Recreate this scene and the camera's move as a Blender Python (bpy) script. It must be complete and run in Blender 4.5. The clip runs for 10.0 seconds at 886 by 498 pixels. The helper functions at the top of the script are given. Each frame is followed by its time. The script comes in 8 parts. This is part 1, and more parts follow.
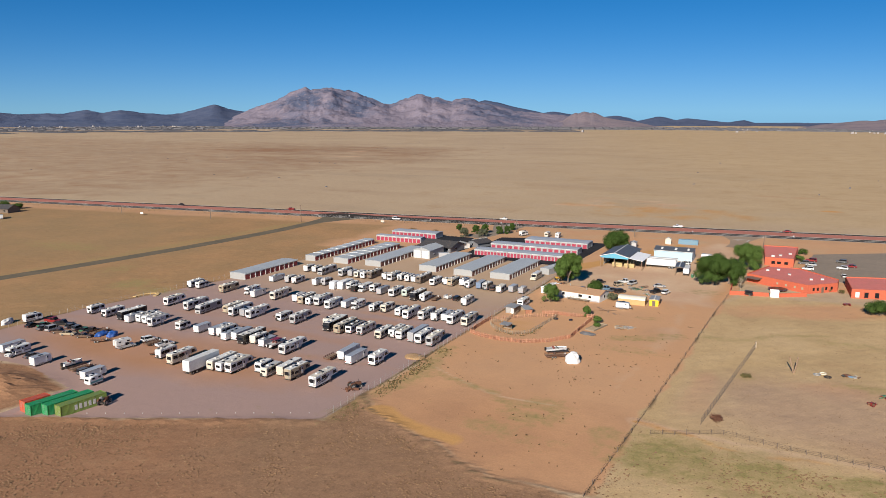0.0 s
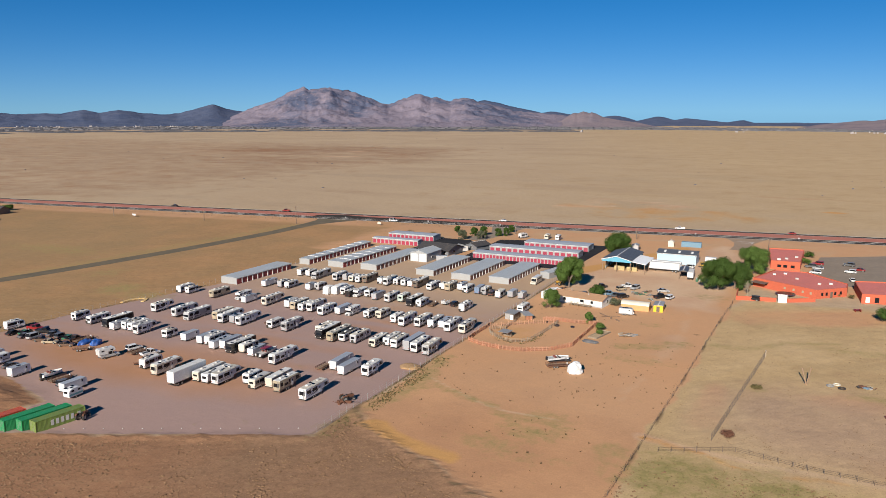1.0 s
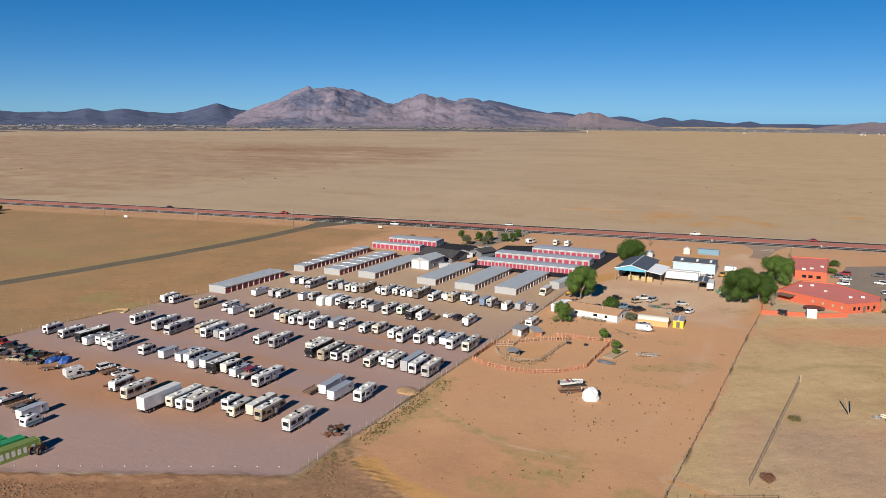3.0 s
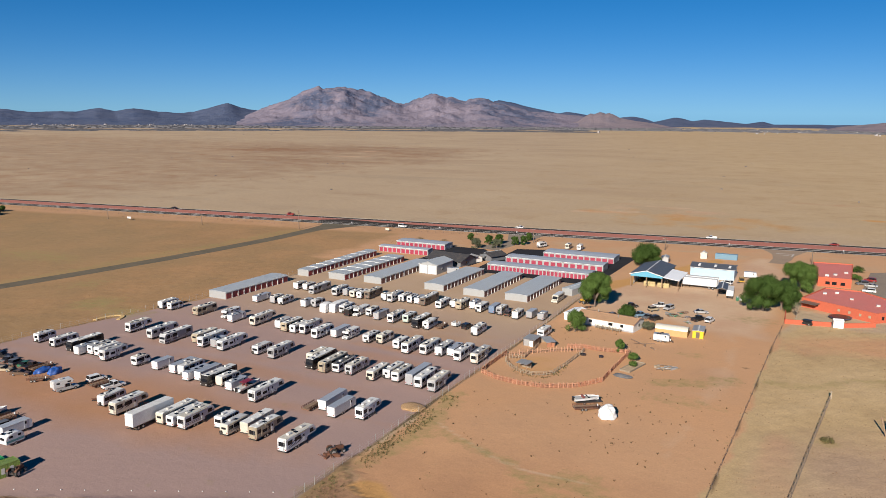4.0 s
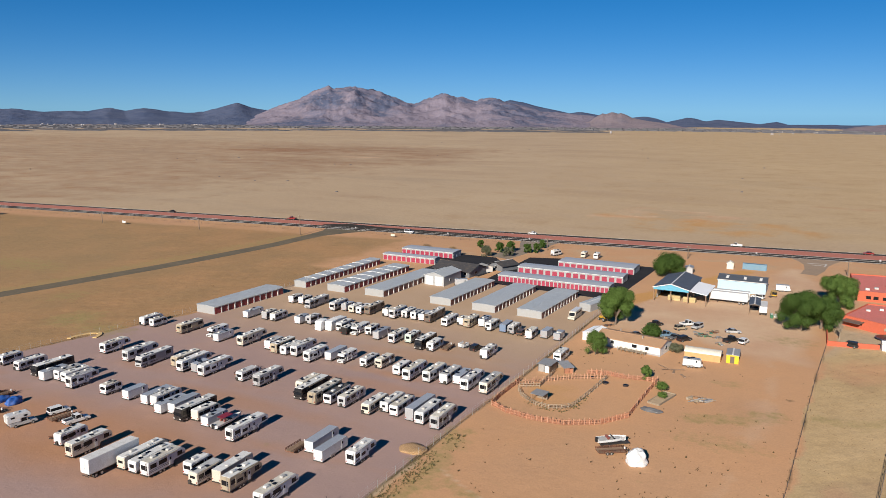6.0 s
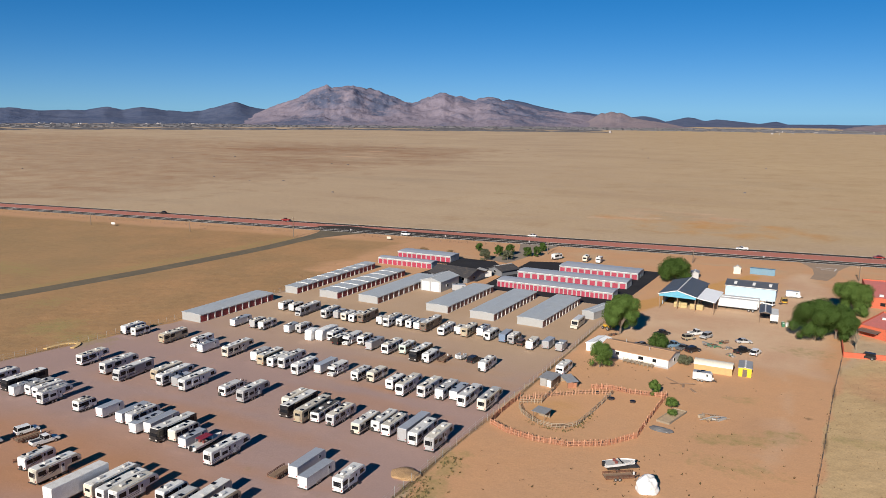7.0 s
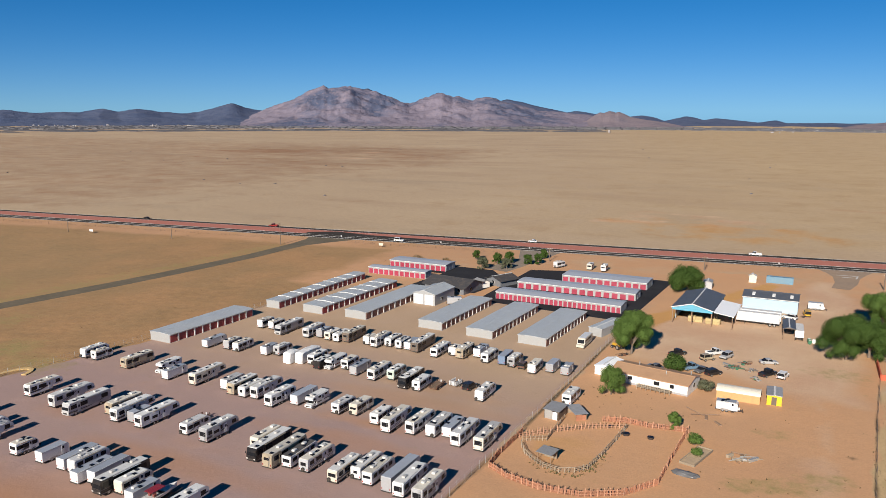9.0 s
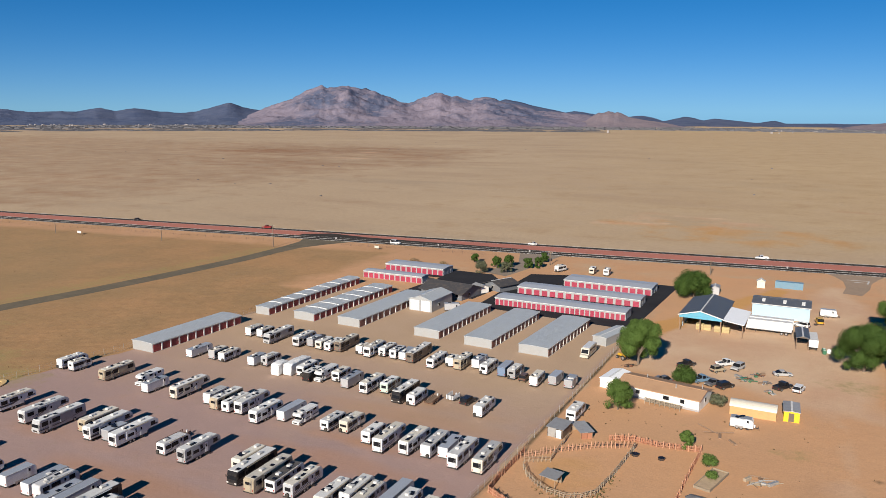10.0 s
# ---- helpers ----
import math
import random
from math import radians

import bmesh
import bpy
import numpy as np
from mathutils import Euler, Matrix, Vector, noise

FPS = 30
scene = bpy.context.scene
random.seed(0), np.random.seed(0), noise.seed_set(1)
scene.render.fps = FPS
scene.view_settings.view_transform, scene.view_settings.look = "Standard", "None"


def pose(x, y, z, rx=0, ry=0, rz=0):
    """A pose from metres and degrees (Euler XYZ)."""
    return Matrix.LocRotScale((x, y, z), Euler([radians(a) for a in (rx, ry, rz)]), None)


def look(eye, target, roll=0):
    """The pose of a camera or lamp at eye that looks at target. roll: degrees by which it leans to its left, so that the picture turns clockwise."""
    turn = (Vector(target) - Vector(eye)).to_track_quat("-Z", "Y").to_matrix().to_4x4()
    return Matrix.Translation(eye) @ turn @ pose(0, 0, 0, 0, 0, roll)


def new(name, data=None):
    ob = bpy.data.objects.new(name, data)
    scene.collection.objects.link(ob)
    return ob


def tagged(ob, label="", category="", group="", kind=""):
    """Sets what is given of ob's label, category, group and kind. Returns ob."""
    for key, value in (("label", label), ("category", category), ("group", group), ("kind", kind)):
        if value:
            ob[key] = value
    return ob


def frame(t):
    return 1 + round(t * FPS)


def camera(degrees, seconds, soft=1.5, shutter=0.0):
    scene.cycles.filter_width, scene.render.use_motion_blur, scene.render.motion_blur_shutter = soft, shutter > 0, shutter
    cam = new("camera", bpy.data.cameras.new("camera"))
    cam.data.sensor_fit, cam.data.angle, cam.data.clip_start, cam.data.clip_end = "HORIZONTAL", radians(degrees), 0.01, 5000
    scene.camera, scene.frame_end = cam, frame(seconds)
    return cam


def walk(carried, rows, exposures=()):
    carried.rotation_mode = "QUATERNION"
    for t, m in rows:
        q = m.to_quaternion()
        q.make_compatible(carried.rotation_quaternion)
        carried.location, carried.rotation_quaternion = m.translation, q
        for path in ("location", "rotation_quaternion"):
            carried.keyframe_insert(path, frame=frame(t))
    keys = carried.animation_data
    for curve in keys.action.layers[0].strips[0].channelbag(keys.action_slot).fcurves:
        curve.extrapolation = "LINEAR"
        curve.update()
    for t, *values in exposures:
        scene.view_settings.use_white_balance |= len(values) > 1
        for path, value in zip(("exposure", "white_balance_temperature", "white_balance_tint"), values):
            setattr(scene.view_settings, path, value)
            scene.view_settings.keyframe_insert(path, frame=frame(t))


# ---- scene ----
cam = camera(60.0, 10.0, soft=0.6)
PATH = [
    (0, (-2.87, -6.101, 68.811), (-3.717, -4.324, 68.457), 0.1),
    (0.5, (-4.672, -1.984, 68.756), (-5.517, -0.206, 68.402), 0.1),
    (1, (-6.294, 2.363, 68.614), (-7.138, 4.141, 68.26), 0.1),
    (1.5, (-8.109, 6.788, 68.443), (-8.952, 8.567, 68.089), 0.1),
    (2, (-10.024, 11.427, 68.314), (-10.866, 13.206, 67.96), 0.1),
    (2.5, (-12.239, 16.052, 68.189), (-13.085, 17.829, 67.835), 0.2),
    (4, (-18.78, 30.941, 67.819), (-19.657, 32.703, 67.465), 0.4),
    (4.5, (-21.128, 36.105, 67.751), (-22.018, 37.861, 67.397), 0.3),
    (5, (-23.312, 41.396, 67.656), (-24.213, 43.146, 67.302), 0.4),
    (5.5, (-25.581, 46.63, 67.686), (-26.483, 48.379, 67.332), 0.4),
    (7, (-32.701, 62.485, 67.517), (-33.599, 64.236, 67.161), 0.5),
    (7.5, (-34.86, 67.713, 67.353), (-35.757, 69.464, 66.997), 0.4),
    (8, (-37.028, 72.908, 67.191), (-37.925, 74.66, 66.836), 0.3),
    (8.5, (-39.157, 77.987, 67.082), (-40.054, 79.74, 66.728), 0.2),
    (9, (-41.356, 82.878, 66.914), (-42.251, 84.631, 66.559), 0.2),
    (9.5, (-43.575, 87.687, 66.719), (-44.469, 89.441, 66.365), 0.2),
    (10, (-45.94, 92.643, 66.388), (-46.831, 94.398, 66.033), 0.3),
]
walk(cam, [(t, look(eye, target, roll)) for t, eye, target, roll in PATH])

# ---- world, sun ----
SUN_ELEVATION, SUN_HEADING = 25.0, 176.5  # the sun stands behind the camera; heading is clockwise from +y
sun_from = Vector((math.sin(radians(SUN_HEADING)) * math.cos(radians(SUN_ELEVATION)), math.cos(radians(SUN_HEADING)) * math.cos(radians(SUN_ELEVATION)), math.sin(radians(SUN_ELEVATION))))
world = bpy.data.worlds.new("sky")
scene.world = world
world.use_nodes = True
wn = world.node_tree
sky = wn.nodes.new("ShaderNodeTexSky")
sky.sky_type, sky.sun_disc = "NISHITA", False
sky.sun_elevation, sky.sun_rotation = radians(SUN_ELEVATION), radians(SUN_HEADING)
sky.altitude, sky.air_density, sky.dust_density, sky.ozone_density = 2500.0, 0.65, 0.0, 4.0
wn.nodes["Background"].inputs["Strength"].default_value = 0.067
deep = wn.nodes.new("ShaderNodeHueSaturation")
deep.inputs["Saturation"].default_value = 1.28
wn.links.new(sky.outputs[0], deep.inputs["Color"])


def sky_math(how, a, b):
    """Colour arithmetic on the sky: a and b are sockets or constant colours."""
    n = wn.nodes.new("ShaderNodeVectorMath")
    n.operation = how
    for value, socket in ((a, n.inputs[0]), (b, n.inputs[1])):
        if isinstance(value, tuple):
            socket.default_value = value
        else:
            wn.links.new(value, socket)
    return n.outputs[0]


# the dry air keeps the horizon from glaring: s * c / (s + c), channel by channel
GLARE = (4.4, 11.0, 22.0)
clear = sky_math("MULTIPLY", deep.outputs[0], (0.80, 0.98, 1.04))
soft_sky = sky_math("DIVIDE", sky_math("MULTIPLY", clear, GLARE), sky_math("ADD", clear, GLARE))
wn.links.new(soft_sky, wn.nodes["Background"].inputs["Color"])
sun_data = bpy.data.lights.new("sun", "SUN")
sun_data.energy, sun_data.angle, sun_data.color = 5.0, radians(0.53), (1.0, 0.925, 0.812)
sun = new("sun", sun_data)
sun.matrix_world = look(sun_from * 300, (0, 0, 0))
scene.view_settings.exposure = 0.57


# ---- materials ----
def node(nt, kind, **values):
    n = nt.nodes.new(kind)
    for k, v in values.items():
        n.inputs[k].default_value = v
    return n


def link(nt, a, b):
    nt.links.new(a, b)


def noise_tex(nt, vector, scale, detail=4.0, rough=0.6):
    n = node(nt, "ShaderNodeTexNoise", Scale=scale, Detail=detail, Roughness=rough)
    if vector is not None:
        link(nt, vector, n.inputs["Vector"])
    return n.outputs["Fac"]


def ramp(nt, fac, a, b, lo=0.0, hi=1.0):
    m = node(nt, "ShaderNodeMapRange")
    m.inputs["From Min"].default_value, m.inputs["From Max"].default_value = a, b
    m.inputs["To Min"].default_value, m.inputs["To Max"].default_value = lo, hi
    link(nt, fac, m.inputs["Value"])
    return m.outputs[0]


def blend(nt, fac, a, b, how="MIX"):
    m = nt.nodes.new("ShaderNodeMix")
    m.data_type, m.blend_type = "RGBA", how
    for value, socket in ((fac, m.inputs[0]), (a, m.inputs[6]), (b, m.inputs[7])):
        if isinstance(value, (int, float)):
            socket.default_value = value
        elif isinstance(value, tuple):
            socket.default_value = (*value[:3], 1)
        else:
            link(nt, value, socket)
    return m.outputs[2]


def start(name):
    m = bpy.data.materials.new(name)
    m.use_nodes = True
    return m, m.node_tree, m.node_tree.nodes["Principled BSDF"]


def where(nt):
    return nt.nodes.new("ShaderNodeNewGeometry").outputs["Position"]


def bump(nt, shader, height, strength, distance):
    b = node(nt, "ShaderNodeBump", Strength=strength, Distance=distance)
    link(nt, height, b.inputs["Height"])
    link(nt, b.outputs[0], shader.inputs["Normal"])


def surface(name, colour, rough=0.6, metal=0.0, grain=3.0, wear=0.25, stain=0.35, relief=0.0, each=0.0, dirt=(0.25, 0.18, 0.12), spec=0.5):
    """A weathered surface: fine grain, broad stains in the dirt's colour, and a shade of its own for each piece."""
    m, nt, sh = start(name)
    at = nt.nodes.new("ShaderNodeTexCoord").outputs["Object"]
    fine = ramp(nt, noise_tex(nt, at, grain * 6, 3), 0.3, 0.7, 1 - wear, 1 + wear * 0.3)
    broad = ramp(nt, noise_tex(nt, at, grain * 0.35, 5), 0.48, 0.78, 0, stain)
    c = blend(nt, broad, tuple(colour), dirt)
    c = blend(nt, 1.0, c, fine, "MULTIPLY")
    if each:
        info = nt.nodes.new("ShaderNodeObjectInfo")
        c = blend(nt, 1.0, c, ramp(nt, info.outputs["Random"], 0, 1, 1 - each, 1 + each * 0.4), "MULTIPLY")
    link(nt, c, sh.inputs["Base Color"])
    sh.inputs["Metallic"].default_value = metal
    sh.inputs["Specular IOR Level"].default_value = spec
    link(nt, ramp(nt, noise_tex(nt, at, grain * 2), 0.3, 0.7, rough * 0.85, min(1, rough * 1.15)), sh.inputs["Roughness"])
    if relief:
        bump(nt, sh, noise_tex(nt, at, grain * 5, 3), 0.5, relief)
    return m


def ribbed(name, colour, pitch, axis, rough=0.45, metal=0.3, depth=0.02, stain=0.2, dirt=(0.3, 0.24, 0.18)):
    """Ribbed sheet metal, with ribs across the given object axis (0: x, 1: y, 2: z)."""
    m, nt, sh = start(name)
    at = nt.nodes.new("ShaderNodeTexCoord").outputs["Object"]
    sep = nt.nodes.new("ShaderNodeSeparateXYZ")
    link(nt, at, sep.inputs[0])
    saw = node(nt, "ShaderNodeMath")
    saw.operation = "PINGPONG"
    link(nt, sep.outputs[axis], saw.inputs[0])
    saw.inputs[1].default_value = pitch / 2
    rib = ramp(nt, saw.outputs[0], pitch * 0.08, pitch * 0.2)
    broad = ramp(nt, noise_tex(nt, at, 0.5, 5), 0.45, 0.8, 0, stain)
    c = blend(nt, broad, tuple(colour), dirt)
    c = blend(nt, 1.0, c, ramp(nt, noise_tex(nt, at, 4, 3), 0.3, 0.7, 0.88, 1.04), "MULTIPLY")
    link(nt, c, sh.inputs["Base Color"])
    sh.inputs["Metallic"].default_value = metal
    sh.inputs["Roughness"].default_value = rough
    bump(nt, sh, rib, 0.8, depth)
    return m


def ground_material():
    """Dry grassland; painted weights name what covers the soil: bare red dirt, gravel, sand, brown scrub, green weeds."""
    m, nt, sh = start("dry_ground")
    p = where(nt)

    def weight(name):
        a = nt.nodes.new("ShaderNodeAttribute")
        a.attribute_name = name
        return a.outputs["Fac"]

    wide = noise_tex(nt, p, 0.006, 6, 0.6)
    mid = noise_tex(nt, p, 0.035, 6, 0.65)
    fine = noise_tex(nt, p, 0.35, 5, 0.7)
    grit = noise_tex(nt, p, 2.2, 4, 0.7)
    streak_map = node(nt, "ShaderNodeMapping")
    streak_map.inputs["Scale"].default_value = (0.0035, 0.010, 1)
    link(nt, p, streak_map.inputs["Vector"])
    streak = noise_tex(nt, streak_map.outputs[0], 1.0, 7, 0.62)
    grass = blend(nt, ramp(nt, wide, 0.35, 0.65), (0.420, 0.306, 0.200), (0.470, 0.350, 0.228))
    grass = blend(nt, ramp(nt, streak, 0.52, 0.70, 0, 0.6), grass, (0.345, 0.238, 0.156))
    grass = blend(nt, ramp(nt, streak, 0.28, 0.46, 0.5, 0), grass, (0.310, 0.238, 0.170))
    grass = blend(nt, ramp(nt, mid, 0.55, 0.75, 0, 0.3), grass, (0.270, 0.186, 0.118))
    fleck_map = node(nt, "ShaderNodeMapping")
    fleck_map.inputs["Scale"].default_value = (0.006, 0.020, 1)
    link(nt, p, fleck_map.inputs["Vector"])
    fleck = noise_tex(nt, fleck_map.outputs[0], 1.0, 6, 0.7)
    grass = blend(nt, ramp(nt, fleck, 0.66, 0.72, 0, 0.7), grass, (0.50, 0.385, 0.255))
    grass = blend(nt, ramp(nt, fleck, 0.26, 0.36, 0.3, 0), grass, (0.240, 0.175, 0.120))
    tuft = noise_tex(nt, p, 0.9, 5, 0.75)
    field = blend(nt, ramp(nt, mid, 0.38, 0.62), (0.400, 0.230, 0.112), (0.318, 0.198, 0.098))
    field = blend(nt, ramp(nt, wide, 0.45, 0.60, 0, 0.4), field, (0.290, 0.210, 0.112))
    field = blend(nt, ramp(nt, tuft, 0.55, 0.68, 0, 0.5), field, (0.205, 0.140, 0.078))
    field = blend(nt, ramp(nt, tuft, 0.30, 0.42, 0.45, 0), field, (0.420, 0.270, 0.140))
    scrub = blend(nt, ramp(nt, mid, 0.36, 0.64), (0.262, 0.156, 0.092), (0.300, 0.172, 0.100))
    scrub = blend(nt, ramp(nt, wide, 0.50, 0.58, 0, 0.55), scrub, (0.300, 0.150, 0.080))
    scrub = blend(nt, ramp(nt, tuft, 0.52, 0.66, 0, 0.55), scrub, (0.170, 0.105, 0.060))
    scrub = blend(nt, ramp(nt, tuft, 0.32, 0.44, 0.55, 0), scrub, (0.365, 0.235, 0.138))
    dirt = blend(nt, ramp(nt, mid, 0.38, 0.66), (0.540, 0.300, 0.158), (0.485, 0.282, 0.158))
    dirt = blend(nt, ramp(nt, streak, 0.50, 0.62, 0, 0.45), dirt, (0.445, 0.262, 0.150))
    dirt = blend(nt, ramp(nt, wide, 0.42, 0.55, 0.35, 0), dirt, (0.565, 0.335, 0.190))
    gravel = blend(nt, ramp(nt, mid, 0.30, 0.70), (0.322, 0.226, 0.204), (0.356, 0.244, 0.214))
    gravel = blend(nt, ramp(nt, wide, 0.50, 0.66, 0, 0.5), gravel, (0.386, 0.254, 0.208))
    sand = blend(nt, ramp(nt, mid, 0.35, 0.65), (0.545, 0.300, 0.112), (0.490, 0.268, 0.105))
    green = blend(nt, ramp(nt, fine, 0.4, 0.65), (0.345, 0.268, 0.116), (0.255, 0.212, 0.085))
    rust = blend(nt, ramp(nt, mid, 0.4, 0.65), (0.420, 0.212, 0.108), (0.372, 0.198, 0.110))
    tan = blend(nt, ramp(nt, mid, 0.4, 0.65), (0.445, 0.314, 0.210), (0.402, 0.280, 0.188))
    pale = blend(nt, ramp(nt, mid, 0.4, 0.65), (0.575, 0.402, 0.265), (0.510, 0.320, 0.205))
    straw = blend(nt, ramp(nt, mid, 0.4, 0.65), (0.515, 0.362, 0.192), (0.430, 0.298, 0.158))
    litter = blend(nt, ramp(nt, fine, 0.4, 0.65), (0.205, 0.142, 0.078), (0.135, 0.092, 0.054))
    c, bare, trodden = grass, None, None
    for name, colour, breakup in (("field", field, 0.0), ("scrub", scrub, 0.18), ("straw", straw, 0.25), ("dirt", dirt, 0.3), ("gravel", gravel, 0.05), ("rust", rust, 0.30), ("tan", tan, 0.2), ("pale", pale, 0.3), ("sand", sand, 0.3), ("green", green, 0.5), ("litter", litter, 0.35)):
        w = weight(name)
        add = node(nt, "ShaderNodeMath")
        add.operation = "ADD"
        link(nt, w, add.inputs[0])
        link(nt, ramp(nt, fine if name == "green" else mid, 0.25, 0.75, -breakup, breakup), add.inputs[1])
        lo, hi = (0.1, 1.0) if name in ("rust", "tan", "straw") else (0.2, 1.1) if name == "green" else (0.32, 0.68)
        c = blend(nt, ramp(nt, add.outputs[0], lo, hi), c, colour)
        if name == "dirt":
            bare = w
        if name == "gravel":
            most = node(nt, "ShaderNodeMath")
            most.operation = "MAXIMUM"
            link(nt, w, most.inputs[0])
            link(nt, ramp(nt, bare, 0, 1, 0, 0.7), most.inputs[1])
            trodden = most.outputs[0]
    loose = blend(nt, 1.0, c, ramp(nt, fine, 0.3, 0.7, 0.90, 1.08), "MULTIPLY")
    loose = blend(nt, 1.0, loose, ramp(nt, grit, 0.3, 0.7, 0.84, 1.13), "MULTIPLY")
    speck = node(nt, "ShaderNodeTexVoronoi", Scale=0.45)
    link(nt, p, speck.inputs["Vector"])
    clod = ramp(nt, speck.outputs["Distance"], 0.07, 0.14, 0.74, 1.0)
    loose = blend(nt, ramp(nt, mid, 0.52, 0.62), loose, blend(nt, 1.0, loose, clod, "MULTIPLY"))
    even = blend(nt, 1.0, c, ramp(nt, grit, 0.3, 0.7, 0.95, 1.04), "MULTIPLY")
    c = blend(nt, trodden, loose, even)
    link(nt, c, sh.inputs["Base Color"])
    sh.inputs["Roughness"].default_value = 0.95
    sh.inputs["Specular IOR Level"].default_value = 0.1
    h = node(nt, "ShaderNodeMath")
    h.operation = "ADD"
    link(nt, grit, h.inputs[0])
    link(nt, ramp(nt, fine, 0, 1, 0, 3), h.inputs[1])
    bump(nt, sh, h.outputs[0], 0.38, 0.08)
    return m


def road_material(name, a, b, crack=0.25):
    m, nt, sh = start(name)
    p = where(nt)
    c = blend(nt, ramp(nt, noise_tex(nt, p, 0.08, 6), 0.35, 0.65), a, b)
    c = blend(nt, ramp(nt, noise_tex(nt, p, 0.5, 6), 0.5, 0.75, 0, crack), c, tuple(v * 1.6 for v in b))
    c = blend(nt, 1.0, c, ramp(nt, noise_tex(nt, p, 5, 3), 0.3, 0.7, 0.85, 1.1), "MULTIPLY")
    link(nt, c, sh.inputs["Base Color"])
    sh.inputs["Roughness"].default_value = 0.95
    sh.inputs["Specular IOR Level"].default_value = 0.05
    return m


def rock_material(name, light, dark, steep):
    """Bare rock and dark brush; the painted weight "brush" says where brush grows thick."""
    m, nt, sh = start(name)
    p = where(nt)
    brush = nt.nodes.new("ShaderNodeAttribute")
    brush.attribute_name = "brush"
    mix = node(nt, "ShaderNodeMath")
    mix.operation = "ADD"
    link(nt, brush.outputs["Fac"], mix.inputs[0])
    link(nt, ramp(nt, noise_tex(nt, p, 0.007, 8, 0.68), 0.3, 0.7, -0.42, 0.42), mix.inputs[1])
    c = blend(nt, ramp(nt, mix.outputs[0], 0.28, 0.72), light, dark)
    c = blend(nt, ramp(nt, noise_tex(nt, p, 0.03, 6, 0.7), 0.50, 0.66, 0, 0.6), c, steep)
    c = blend(nt, ramp(nt, noise_tex(nt, p, 0.05, 5, 0.75), 0.54, 0.66, 0, 0.5), c, dark)
    link(nt, c, sh.inputs["Base Color"])
    sh.inputs["Roughness"].default_value = 1.0
    sh.inputs["Specular IOR Level"].default_value = 0.0
    bump(nt, sh, noise_tex(nt, p, 0.02, 7, 0.7), 0.5, 14.0)
    return m


def leaf_material(name, a, b):
    m, nt, sh = start(name)
    g = nt.nodes.new("ShaderNodeNewGeometry")
    c = blend(nt, g.outputs["Random Per Island"], a, b)
    link(nt, c, sh.inputs["Base Color"])
    sh.inputs["Roughness"].default_value = 0.7
    sh.inputs["Specular IOR Level"].default_value = 0.12
    through_leaf = nt.nodes.new("ShaderNodeBsdfTranslucent")
    link(nt, c, through_leaf.inputs["Color"])
    both = nt.nodes.new("ShaderNodeMixShader")
    both.inputs[0].default_value = 0.38
    link(nt, sh.outputs[0], both.inputs[1])
    link(nt, through_leaf.outputs[0], both.inputs[2])
    link(nt, both.outputs[0], nt.nodes["Material Output"].inputs["Surface"])
    return m


GROUND = ground_material()
ASPHALT = road_material("asphalt", (0.042, 0.037, 0.033), (0.056, 0.048, 0.042))
NEW_ASPHALT = road_material("fresh_asphalt", (0.026, 0.026, 0.030), (0.036, 0.036, 0.040), 0.1)
OLD_ASPHALT = road_material("worn_asphalt", (0.125, 0.108, 0.080), (0.165, 0.135, 0.095))
LOT_ASPHALT = road_material("lot_asphalt", (0.232, 0.190, 0.152), (0.268, 0.216, 0.170))
DUSTY_ASPHALT = road_material("dusty_asphalt", (0.285, 0.215, 0.160), (0.330, 0.240, 0.170))
MEDIAN = road_material("red_median", (0.430, 0.168, 0.125), (0.385, 0.158, 0.122), 0.15)
LINE = surface("road_paint", (0.55, 0.53, 0.50), 0.7)
WHITE = surface("white_gelcoat", (0.70, 0.705, 0.705), 0.35, each=0.18, stain=0.18)
CREAM = surface("cream_gelcoat", (0.66, 0.61, 0.51), 0.4, each=0.15, stain=0.2)
TAN = surface("tan_paint", (0.42, 0.35, 0.25), 0.4, each=0.15, stain=0.2)
GREY = surface("grey_paint", (0.40, 0.40, 0.41), 0.4, each=0.25, stain=0.2)
BROWN = surface("brown_paint", (0.17, 0.13, 0.10), 0.4, each=0.2)
BLACK = surface("black_paint", (0.022, 0.021, 0.022), 0.3, each=0.2, stain=0.15)
SILVER = surface("brushed_aluminium", (0.58, 0.60, 0.62), 0.35, 0.35, each=0.1, stain=0.1)
SAGE = surface("sage_green_paint", (0.46, 0.55, 0.49), 0.4, stain=0.2)
STEEL_BLUE = surface("steel_blue_paint", (0.15, 0.21, 0.31), 0.45, each=0.2, stain=0.2)
# the bluish cast paints in sky mirrored by the aluminium
ALU_ROOF_SKY = surface("aluminium_roof", (0.44, 0.47, 0.51), 0.45, 0.25, each=0.2, stain=0.15)
ROOF_DARK = surface("dark_rubber_roof", (0.075, 0.072, 0.070), 0.8, stain=0.3)
BODY = {"d": WHITE, "s": SILVER, "e": SAGE, "u": STEEL_BLUE, "w": WHITE, "c": CREAM, "t": TAN, "g": GREY, "b": BROWN, "k": BLACK, "r": WHITE, "o": BROWN}
ROOF_TAN = surface("tan_rubber_roof", (0.62, 0.58, 0.50), 0.8, each=0.25, stain=0.5, dirt=(0.30, 0.27, 0.22))
ROOF_GREY = surface("grey_rubber_roof", (0.50, 0.50, 0.50), 0.8, each=0.3, stain=0.45, dirt=(0.25, 0.23, 0.21))
ROOF = surface("rubber_roof", (0.68, 0.68, 0.66), 0.75, each=0.15, stain=0.3, dirt=(0.38, 0.34, 0.29))
